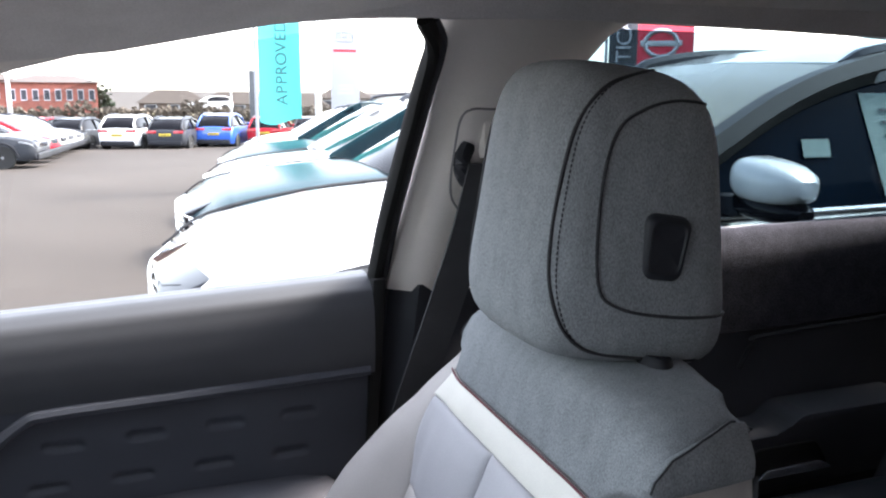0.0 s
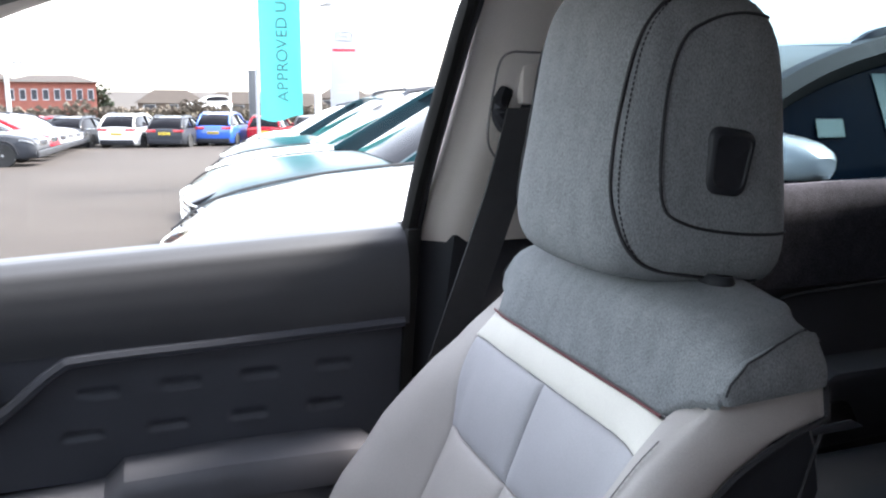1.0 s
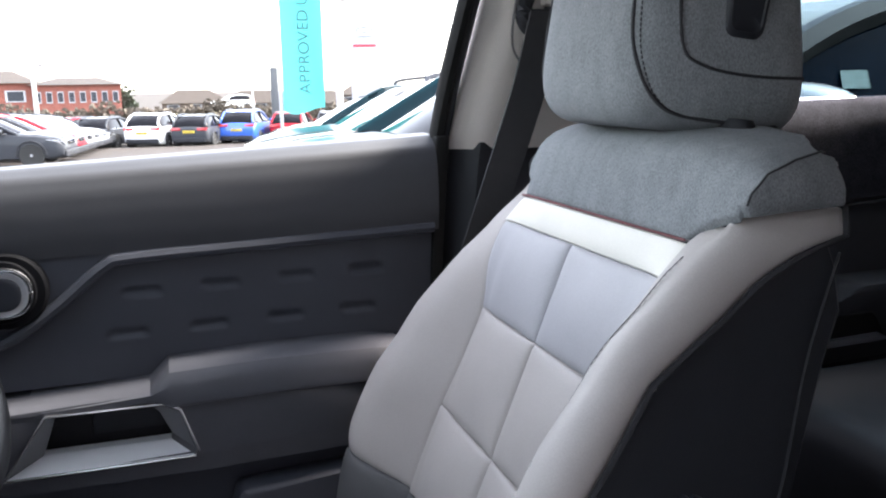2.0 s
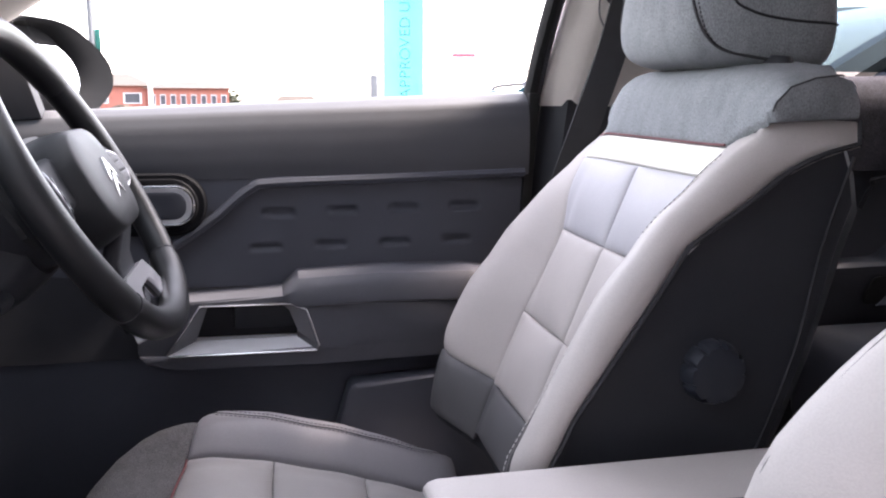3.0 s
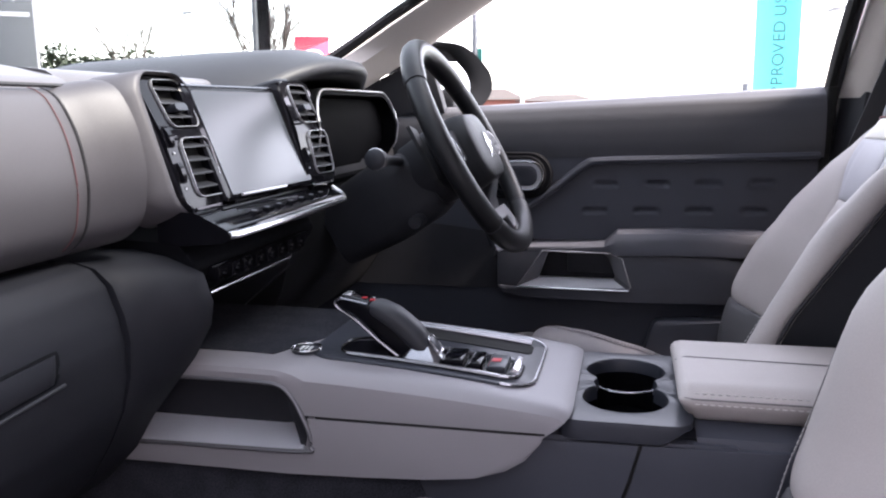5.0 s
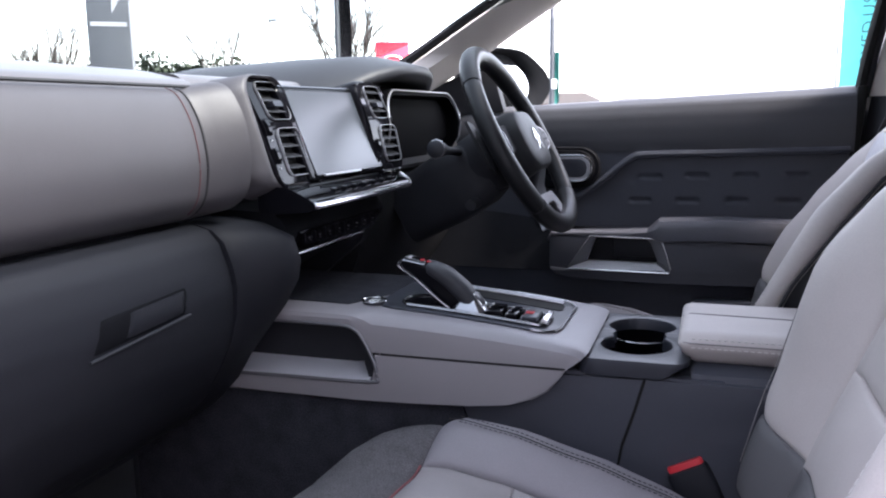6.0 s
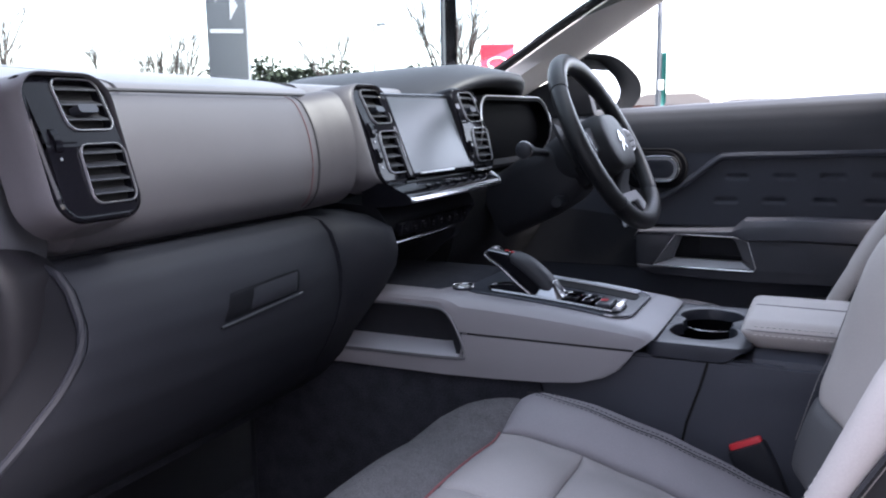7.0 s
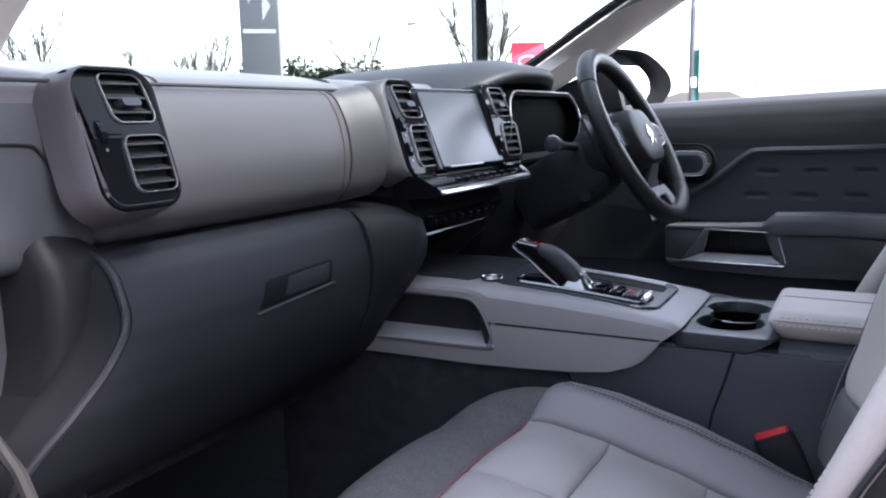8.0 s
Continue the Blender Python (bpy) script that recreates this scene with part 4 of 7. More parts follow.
dpart("outer_seal", tube([(-0.70, 0.822, sill_z(-0.7) - 0.004), (0.36, 0.822, sill_z(0.36) - 0.002)], 0.007, 6), RUBBER)
dpart("window_pane", sheet(lambda s, t: Vector((-0.44 + 0.83 * s, glass_y(1.15 + (0.36 - 0.26 * (1 - s) ** 1.6) * t) + 0.012, 1.15 + (0.36 - 0.26 * (1 - s) ** 1.6) * t)), 12, 6, (0, 0.004, 0)), GLASS, "clear side window")
# mirror quarter panel
dpart("quarter_panel", prism([(-0.70, 1.12), (-0.366, 1.140), (-0.392, 1.232), (-0.47, 1.225)], 0.765, 0.80, 0.004), BLACK)

# ---- outside mirror ----
mir = thing("door_mirror", "black outside mirror on the driver's door", "wing mirror", (-0.36, 0.95, 1.16))
MIRROR_EDGE = curve([(0, *p) for p in ((0.79, 1.278), (0.86, 1.287), (0.92, 1.280), (0.97, 1.258), (1.008, 1.232), (1.022, 1.205), (1.013, 1.178), (0.97, 1.149), (0.90, 1.137), (0.83, 1.137), (0.803, 1.16), (0.795, 1.21))], 5, True)


def mirror_ring(back, sy, sz=None, y0=0.90, tip_=0.0):
    """One ring of the mirror, swept back towards its outer end; y0 is the middle it shrinks to."""
    out_ = []
    for p in MIRROR_EDGE:
        y, z = y0 + (p.y - y0) * sy, 1.205 + (p.z - 1.205) * (sz or sy)
        out_.append((-0.400 + 0.40 * (y - 0.80) + back - tip_ * (z - 1.205), y, z))
    return out_


under(part("housing", loft([mirror_ring(o, k) for o, k in ((-0.135, 0.25), (-0.125, 0.52), (-0.10, 0.76), (-0.06, 0.92), (-0.025, 0.985), (-0.006, 1.0), (0.0, 0.99), (0.002, 0.97))] + [mirror_ring(-0.002, 0.80, 0.90, 0.82), mirror_ring(-0.012, 0.70, 0.86, 0.815), mirror_ring(-0.020, 0.68, 0.84, 0.815)]), MIRROR_BLACK, None, "black mirror housing"), mir)
under(part("mirror_glass", loft([mirror_ring(-0.018, 0.675, 0.83, 0.815, 0.14), mirror_ring(-0.014, 0.665, 0.82, 0.815, 0.14)]), MIRROR, None, "mirror glass"), mir)
under(part("foot", box(-0.42, -0.36, 0.83, 0.99, 1.14, 1.19, 0.015), BLACK), mir)


# ---- dashboard ----
dash = thing("dashboard", "grey and black dashboard with air vents and a screen", "dashboard", (-0.6, 0.0, 0.9))


def hpart(name, bm, m, label="", parent=None, angle=38):
    ob = part(name, bm, m, None, label, angle)
    if parent is None:
        return under(ob, dash)
    ob.parent = parent
    return ob


def along_y(prof, ys, shift=None):
    """Loft an (x, z) outline along y; shift(y) gives an added (dx, dz)."""
    loops = []
    for y in ys:
        dx, dz = shift(y) if shift else (0, 0)
        loops.append([(x + dx, y, z + dz) for x, z in prof])
    return loft(loops)


def rounded(pts, r=0.012, n=4):
    """Round the corners of a closed (x, z) outline."""
    out = []
    m = len(pts)
    for i in range(m):
        p0, p, p1 = Vector(pts[i - 1]), Vector(pts[i]), Vector(pts[(i + 1) % m])
        a = (p0 - p)
        b = (p1 - p)
        rr = min(r, a.length * 0.45, b.length * 0.45)
        a, b = p + a.normalized() * rr, p + b.normalized() * rr
        for k in range(n + 1):
            t = k / n
            out.append(tuple(a * (1 - t) ** 2 + p * 2 * t * (1 - t) + b * t * t))
    return out


# top pad
top_prof = rounded([(-1.04, 1.10), (-1.04, 1.205), (-0.80, 1.215), (-0.60, 1.196), (-0.525, 1.180), (-0.520, 1.10)], 0.02)
hpart("top_pad", along_y(top_prof, lin(-0.515, -0.17, 10)), DASH_TOP, "soft grey dashboard top")
hpart("top_pad", along_y(top_prof, lin(-0.74, -0.516, 5), lambda y: (-0.005, 0.0)), DASH_TOP, "soft grey dashboard top")
top2 = rounded([(-1.04, 1.10), (-1.04, 1.20), (-0.80, 1.205), (-0.60, 1.195), (-0.545, 1.190), (-0.535, 1.10)], 0.02)
hpart("top_pad", along_y(top2, lin(-0.167, 0.78, 12)), DASH_TOP, "soft grey dashboard top")
# passenger fascia: a swelling grey roll
fas = rounded([(-0.56, 1.172), (-0.515, 1.172), (-0.492, 1.13), (-0.484, 1.08), (-0.492, 1.035), (-0.52, 1.012), (-0.56, 1.012)], 0.022, 5)
hpart("fascia_panel", along_y(fas, lin(-0.640, -0.215, 14), lambda y: (-0.05 * sm(-0.615, -0.640, y), 0.006 * sm(-0.600, -0.640, y))), DASH_GREY, "grey stitched leather-look dashboard panel")
hpart("fascia_end", along_y([(x + 0.001, z) for x, z in fas], lin(-0.212, -0.165, 3), lambda y: (0.030 * sm(-0.215, -0.165, y), 0.008 * sm(-0.215, -0.165, y))), DASH_GREY, "grey dashboard end piece")
fl = [p for p in fas if p[0] > -0.53 and p[1] > 1.02]
for yy, mm in ((-0.229, THREAD_DULL), (-0.2135, THREAD_DARK)):
    pts = [(x + 0.0006, yy, z) for x, z in fl]
    hpart("stitch_line", tube(pts, 0.0008, 5), mm)
hpart("top_seam", tube([(-0.519, -0.72, 1.1735), (-0.519, -0.17, 1.1735)], 0.0022, 5), THREAD_DARK)
# glove box
lidp = [(-0.520, 1.008), (-0.497, 1.001), (-0.482, 0.985), (-0.471, 0.955), (-0.466, 0.93), (-0.467, 0.895), (-0.475, 0.86), (-0.492, 0.825), (-0.515, 0.788), (-0.55, 0.752), (-0.60, 0.718), (-0.65, 0.70)]


def lid_left(z):
    return -0.628 - 0.110 * sm(0.955, 0.80, z)


def lid_at(s, t):
    f_ = t * (len(lidp) - 1)
    i_ = min(int(f_), len(lidp) - 2)
    p_ = Vector(lidp[i_]).lerp(Vector(lidp[i_ + 1]), f_ - i_)
    y0_ = lid_left(p_.y)
    return Vector((p_.x, y0_ + (-0.205 - y0_) * s, p_.y))


hpart("glove_box", sheet(lid_at, 14, 44, (-0.012, 0, 0)), GLOVE_BLACK, "black glove box lid", None, 60)
low_loops = []
for y in lin(-0.2025, -0.128, 9):
    flare = sm(-0.2025, -0.135, y)
    low_loops.append([(x + (0.006 + 0.054 * flare) * sm(0.82, 0.97, z) * sm(1.02, 0.985, z), y, z) for x, z in lidp] + [(-0.70, y, 0.70), (-0.70, y, 1.008)])
hpart("lower_dash", loft(low_loops), GLOVE_BLACK, "black lower dashboard", None, 60)
# Recess drawn as a flat pad; its shade is in the colour.
hpart("glove_handle", pad(lambda s, t: lid_at(0.45 + 0.34 * s, (0.392 + 0.02 * (1 - s)) - 0.105 * t) + Vector((0.0012 - 0.0005 * s, 0.006 * t, 0)), (1, 0, 0), 10, 6, 0.0004, 0.002), FOOT_BLACK, "latch pocket of the glove box, its shade painted dark")
hpart("latch_plate", pad(lambda s, t: lid_at(0.55 + 0.22 * s, (0.385 + 0.012 * (1 - s)) - 0.085 * t) + Vector((0.0025, 0.006 * t, 0)), (1, 0, 0), 10, 6, 0.0006, 0.003), GLOVE_BLACK, "black glove box latch")
hpart("latch_lip", tube([lid_at(s, 0.395 + 0.02 * (0.73 - s) / 0.27) + Vector((0.002, 0, -0.001)) for s in lin(0.445, 0.795, 12)], 0.0016, 6), DARK_LEATHER)
# end by the passenger's door
hpart("end_cap", along_y(rounded([(-0.95, 1.185), (-0.57, 1.186), (-0.535, 1.172), (-0.520, 1.13), (-0.520, 1.07), (-0.522, 1.03), (-0.535, 0.995), (-0.95, 0.98)], 0.02), [-0.83, -0.745, -0.70, -0.62]), DOOR_TOP, "dark grey dashboard end cap")
hpart("end_joint", tube(curve([(-0.519, -0.83, 1.118), (-0.519, -0.70, 1.116), (-0.5185, -0.676, 1.108), (-0.5185, -0.663, 1.085), (-0.520, -0.655, 1.06)], 5), 0.0018, 6), RUBBER)
hpart("end_recess", box(-0.95, -0.560, -0.83, -0.625, 0.70, 1.03, 0.01), BLACK)
hpart("lid_border", tube([lid_at(0, t) + Vector((-0.002, -0.006, 0)) for t in lin(0.02, 1, 40)], 0.0045, 8), GLOVE_BLACK, "rounded border of the lid")
# Strip by the lid, blackened in place of footwell shade.
hpart("lid_gap", sheet(lambda s, t: lid_at(0, t) + Vector((-0.006 - 0.03 * s, -0.008 - 0.026 * s, 0)), 4, 24, (-0.004, 0, 0)), FOOT_BLACK)


def kick_ring(z, xc, yr):
    """One level of the trim beside the footwell: yr is its edge by the glove box, xc its rear face."""
    yc = min(-0.676, yr - 0.03)
    return [(-0.95, yr, z), (xc - 0.03, yr, z), (xc - 0.004, yr - 0.002, z), (xc, yr - 0.010, z), (xc + 0.001, yc + 0.010, z), (xc, yc - 0.002, z), (xc - 0.006, yc - 0.011, z), (xc - 0.016, yc - 0.016, z), (min(-0.555, xc - 0.03), yc - 0.024, z), (-0.95, yc - 0.11, z)]


KICK = ((0.990, -0.503, -0.624), (0.978, -0.500, -0.620), (0.945, -0.501, -0.624), (0.917, -0.504, -0.636), (0.880, -0.510, -0.656))
KICK_SHADED = ((0.880, -0.510, -0.656), (0.837, -0.520, -0.692), (0.78, -0.545, -0.722), (0.70, -0.58, -0.740), (0.34, -0.64, -0.760))
RAMP = [(-0.95, -0.628, 1.03), (-0.55, -0.626, 1.016), (-0.521, -0.624, 1.013), (-0.521, -0.630, 1.015), (-0.532, -0.666, 1.040), (-0.536, -0.676, 1.046), (-0.540, -0.686, 1.048), (-0.552, -0.695, 1.047), (-0.62, -0.71, 1.05), (-0.95, -0.78, 1.06)]
BROW = [(-0.95, -0.626, 1.0), (-0.54, -0.624, 1.003), (-0.507, -0.624, 1.003), (-0.5045, -0.632, 1.003), (-0.5040, -0.668, 1.004), (-0.505, -0.680, 1.005), (-0.511, -0.689, 1.007), (-0.522, -0.695, 1.013), (-0.556, -0.703, 1.030), (-0.95, -0.79, 1.04)]
hpart("kick_panel", loft([RAMP, BROW] + [kick_ring(*k) for k in KICK]), KICK_GREY, "grey trim beside the footwell, darkened for shade", None, 50)
# Same trim, split off and blackened in place of footwell shade.
hpart("lower_kick_panel", loft([kick_ring(*k) for k in KICK_SHADED]), FOOT_BLACK, "lower trim beside the footwell, blackened for shade", None, 50)
hpart("under_panel", box(-1.03, -0.66, -0.74, 0.78, 0.67, 0.71, 0.01), CARPET)


def vent_cell(c, w, h, r, ax_u, ax_v, ax_n, pod, slats=4, tab=False):
    """An air outlet: thin silver rim, dark duct and tilted slats. c: centre of its face."""
    def at(a, b, o):
        return c + ax_u * a + ax_v * b + ax_n * o
    loops = []
    for gr, o in ((0.0004, -0.001), (0.0004, 0.0012), (0.0006, 0.0017), (0.0010, 0.0017), (0.0012, 0.0010), (0.0012, 0.0)):
        loops.append([at(a, b, o) for a, b in rrect(w - 2 * gr, h - 2 * gr, max(r - gr, 0.003), 5)])
    hpart("vent_rim", loft(loops, caps=(False, False)), VENT_RIM, "thin satin silver vent rim", pod)
    loops = [[at(a, b, o) for a, b in rrect(w - 0.004, h - 0.004, r, 5)] for o in (-0.0125, -0.0105)]
    hpart("vent_duct", loft(loops), RUBBER, "", pod)
    for k in range(slats):
        b = -h / 2 + h * (k + 0.75) / (slats + 0.5)
        bm = bmesh.new()
        vs = []
        for o, db in ((-0.0105, 0.0075), (0.0, 0.0010), (0.0004, -0.0008), (-0.0100, 0.0050)):
            vs.append([bm.verts.new(at(sg * (w / 2 - 0.003), b + db, o)) for sg in (-1, 1)])
        for i in range(4):
            j = (i + 1) % 4
            bm.faces.new((vs[i][0], vs[i][1], vs[j][1], vs[j][0]))
        bm.faces.new([v[0] for v in vs])
        bm.faces.new([v[1] for v in vs][::-1])
        hpart("slat", bm, BLACK, "", pod)
    if tab:
        b0 = -h * 0.10
        loops = [[at(a, b0 + b, o) for a, b in rrect(0.022, 0.008, 0.003, 3)] for o in (-0.008, 0.004, 0.006)]
        hpart("vent_tab", loft(loops), TRAY, "", pod)


def vent_pod(yc, w, xt, xb, zt, zb, cells, name, lab, ctrl, turn=0.0, side=1):
    """A tall gloss black pod that leans, holding two outlets one above the other."""
    ax_v = Vector((xt - xb, 0, zt - zb)).normalized()
    ax_u = Vector((math.sin(turn), math.cos(turn), 0))
    ax_n = ax_u.cross(ax_v)
    if ax_n.x < 0:
        ax_n = -ax_n
    c = Vector(((xt + xb) / 2, yc, (zt + zb) / 2))
    H = (Vector((xt, 0, zt)) - Vector((xb, 0, zb))).length

    def ring(a0, gr, o, r, lean=0.0):
        return [c + ax_u * (a0 + a + lean * b) + ax_v * b + ax_n * o for a, b in rrect(w - 2 * gr, H - 2 * gr, r, 7)]
    loops = [ring(0, 0.0, -0.045, 0.024), ring(0, 0.0, -0.006, 0.024), ring(0, 0.0015, -0.0015, 0.023), ring(0, 0.004, 0.0, 0.021)]
    loops += [ring(0, 0.006, -0.0005, 0.019), ring(0, 0.007, -0.011, 0.018)]
    pod = hpart(name, loft(loops), GLOSS, lab)

    def bar(u0, u1, v0, v1):
        bm = bmesh.new()
        vs = [[bm.verts.new(c + ax_u * a + ax_v * b + ax_n * o) for a, b in ((u0, v0), (u1, v0), (u1, v1), (u0, v1))] for o in (-0.012, -0.0003)]
        bm.faces.new(vs[0])
        bm.faces.new(vs[1][::-1])
        for i in range(4):
            bm.faces.new((vs[0][i], vs[0][(i + 1) % 4], vs[1][(i + 1) % 4], vs[1][i]))
        hpart("pod_bar", bm, GLOSS, "", pod)
    (oa, va, wa, ha, _), (ob2, vb, wb2, hb, _) = cells
    for off, vv, cw, ch, _ in cells:
        bar(-w / 2 + 0.0065, off - cw / 2 + 0.0025, vv - ch / 2 - 0.002, vv + ch / 2 + 0.002)
        bar(off + cw / 2 - 0.0025, w / 2 - 0.0065, vv - ch / 2 - 0.002, vv + ch / 2 + 0.002)
    bar(-w / 2 + 0.012, w / 2 - 0.012, va + ha / 2 - 0.0025, H / 2 - 0.0065)
    bar(-w / 2 + 0.0065, w / 2 - 0.0065, vb + hb / 2 - 0.0025, va - ha / 2 + 0.0025)
    bar(-w / 2 + 0.012, w / 2 - 0.012, -H / 2 + 0.0065, vb - hb / 2 + 0.0025)
    for off, vv, cw, ch, tab in cells:
        vent_cell(c + ax_u * off + ax_v * vv + ax_n * 0.0008, cw, ch, 0.011, ax_u, ax_v, ax_n, pod, 4 if ch > 0.056 else 3, tab)
    for off, vv in ctrl:
        p = c + ax_u * off + ax_v * vv
        bm = bmesh.new()
        rows = [[bm.verts.new(p + ax_v * (-0.011 * math.cos(math.pi * k / 8)) + ax_n * (0.004 * math.sin(math.pi * k / 8)) + ax_u * s) for s in (-0.0035, 0.0035)] for k in range(9)]
        for a, b in zip(rows, rows[1:]):
            bm.faces.new((a[0], a[1], b[1], b[0]))
        bm.faces.new([r[0] for r in rows])
        bm.faces.new([r[1] for r in rows][::-1])
        hpart("thumb_wheel", bm, GLOSS, "", pod)
        q = p - ax_v * 0.017
        hpart("mark", loft([[q + ax_u * a + ax_v * b + ax_n * o for a, b in rrect(0.002, 0.0025, 0.0006, 2)] for o in (0.0, 0.0006)]), METAL, "", pod)
    return pod, c, ax_u, ax_v, ax_n, H


def bend(pod_data, z0, k):
    """Tip the upper part of a pod and its pieces further forward."""
    pod = pod_data[0]
    for ob in [pod] + list(pod.children):
        for v in ob.data.vertices:
            d = max(v.co.z - z0 + 0.012, 0)
            v.co.x -= k * (d * d / 0.048 if d < 0.024 else d - 0.012)


def surround(pod_data, w, grow_l, grow_r, grow_t, grow_b, depth):
    """The grey skin that swells up round a pod."""
    _, c, au, av, an, H = pod_data
    loops = []
    for k, o in ((0.0, -0.010), (0.02, -0.0045), (0.10, -0.0035), (0.30, -0.006), (0.60, -depth * 0.5), (1.0, -depth)):
        W_ = w + (grow_l + grow_r) * k
        H_ = H + (grow_t + grow_b) * k
        loops.append([c + au * (a + (grow_r - grow_l) * k / 2) + av * (b + (grow_t - grow_b) * k / 2) + an * o for a, b in rrect(W_, H_, 0.025 + 0.015 * k, 7)])
    return hpart("pod_surround", loft(loops, caps=(False, False)), DASH_GREY, "grey skin round the vent pod", None, 60)


hpart("dash_core", box(-0.66, -0.545, -0.66, 0.21, 0.98, 1.165), BLACK)
pd = vent_pod(-0.610, 0.098, -0.492, -0.4514, 1.187, 1.052, [(0.014, 0.0395, 0.054, 0.051, True), (0.015, -0.0265, 0.053, 0.058, False)], "passenger_vent_pod", "gloss black passenger vent pod", [(-0.032, 0.006)])
bend(pd, 1.122, 0.22)
surround(pd, 0.098, 0.013, 0.003, 0.010, 0.006, 0.045)
pd = vent_pod(-0.087, 0.090, -0.4773, -0.432, 1.190, 1.044, [(0.011, 0.042, 0.057, 0.053, True), (0.013, -0.028, 0.057, 0.066, False)], "centre_vent_pod", "gloss black centre vent pod", [(-0.031, 0.006), (-0.031, -0.032)], 0.03)
bend(pd, 1.122, 0.20)
surround(pd, 0.090, 0.032, 0.0, 0.010, 0.0, 0.050)
pd = vent_pod(0.195, 0.102, -0.442, -0.411, 1.192, 1.044, [(0.004, 0.040, 0.058, 0.053, True), (0.013, -0.027, 0.060, 0.061, False)], "centre_vent_pod", "gloss black centre vent pod", [(-0.034, -0.030)], 0.05)
bend(pd, 1.122, 0.20)

# ---- touchscreen ----
scr = thing("touchscreen", "unlit glossy touchscreen between the vents", "touchscreen", (-0.44, 0.045, 1.11))
sv = Vector((-0.050, 0, 0.128)).normalized()
su = Vector((0.07, 1, 0)).normalized()
sn = su.cross(sv)
sn = sn if sn.x > 0 else -sn
sc0 = Vector((-0.447, 0.058, 1.113))
loops = []
for gr, o in ((0.0, -0.03), (0.0, 0.0), (0.002, 0.0016), (0.004, 0.002)):
    loops.append([sc0 + su * a + sv * b + sn * o for a, b in rrect(0.232 - 2 * gr, 0.136 - 2 * gr, 0.006, 3)])
under(part("bezel", loft(loops), GLOSS), scr)
loops = [[sc0 + su * a + sv * b + sn * o for a, b in rrect(0.200, 0.124, 0.004, 3)] for o in (0.001, 0.0032)]
under(part("display", loft(loops), SCREEN, None, "grey unlit display glass"), scr)
# Added strip that stands in for the sky glint on the chamfer.
under(part("top_edge", tube([sc0 + su * a + sv * 0.068 + sn * 0.001 for a in (-0.112, 0.112)], 0.0022, 6), DARK_CHROME), scr)
under(part("sensor_strip", tube([sc0 + su * a - sv * 0.064 + sn * 0.006 for a in (-0.085, 0.02)], 0.0018, 6), SILVER), scr)

# ---- key ledge under the screen ----
led = rounded([(-0.47, 1.050), (-0.425, 1.046), (-0.392, 1.030), (-0.388, 1.022), (-0.396, 1.016), (-0.45, 1.012), (-0.47, 1.015)], 0.004, 3)
hpart("key_ledge", along_y(led, lin(-0.130, 0.225, 8)), GLOSS, "gloss black ledge of touch keys")
hpart("ledge_trim", tube([(-0.392, -0.128, 1.0245), (-0.389, -0.118, 1.0235), (-0.388, 0.05, 1.0225), (-0.389, 0.212, 1.0235), (-0.397, 0.226, 1.030), (-0.415, 0.230, 1.040)], 0.0042, 8), CHROME, "satin chrome trim of the ledge")
for k in range(7):
    y = -0.035 + 0.034 * k
    hpart("touch_key", box(-0.415, -0.400, y - 0.010, y + 0.010, 1.034, 1.0388, 0.0012), GLOSS, "")
    hpart("key_mark", box(-0.410, -0.405, y - 0.002, y + 0.002, 1.0388, 1.0392), METAL, "")
for k in range(3):
    hpart("ledge_rib", tube([(-0.440 + 0.009 * k, 0.02 - 0.05 * k, 1.0500 - 0.0024 * k), (-0.440 + 0.009 * k, 0.19, 1.0500 - 0.0024 * k)], 0.0016, 5), BLACK)
# centre stack below
hpart("stack_body", along_y(rounded([(-0.62, 1.02), (-0.45, 1.014), (-0.43, 0.985), (-0.455, 0.955), (-0.51, 0.93), (-0.56, 0.90), (-0.62, 0.86), (-0.70, 0.9)], 0.012), lin(-0.125, 0.20, 4)), FOOT_BLACK, "black centre stack")
hpart("key_strip", along_y(rounded([(-0.452, 0.962), (-0.437, 0.985), (-0.430, 0.986), (-0.428, 0.98), (-0.444, 0.955)], 0.002, 2), [-0.095, 0.175]), GLOSS, "row of black toggle keys")
for k in range(8):
    y = -0.080 + 0.031 * k
    hpart("toggle_key", box(-0.436, -0.425, y - 0.012, y + 0.012, 0.966, 0.984, 0.003), GLOSS, "")
    hpart("key_mark", box(-0.4252, -0.4244, y - 0.002, y + 0.002, 0.975, 0.9765), TRAY, "")
hpart("strip_trim", tube([(-0.434, -0.095, 0.956), (-0.434, 0.12, 0.956)], 0.0018, 6), CHROME)
hpart("cave_back", box(-0.70, -0.66, -0.13, 0.20, 0.72, 0.96), RUBBER)
for sg, y in ((-1, -0.132), (1, 0.205)):
    hpart("cave_wall", prism(rounded([(-0.68, 0.99), (-0.45, 0.985), (-0.47, 0.93), (-0.56, 0.855), (-0.68, 0.84)], 0.01), y - 0.012, y + 0.012, 0.004), BLACK)
hpart("socket", loft([[(-0.60 + o, -0.02 + r * math.cos(t), 0.885 + r * math.sin(t)) for t in [2 * math.pi * k / 20 for k in range(20)]] for r, o in ((0.017, 0), (0.017, 0.012), (0.013, 0.013), (0.012, 0.004), (0.001, 0.004))]), BLACK, "black power socket")

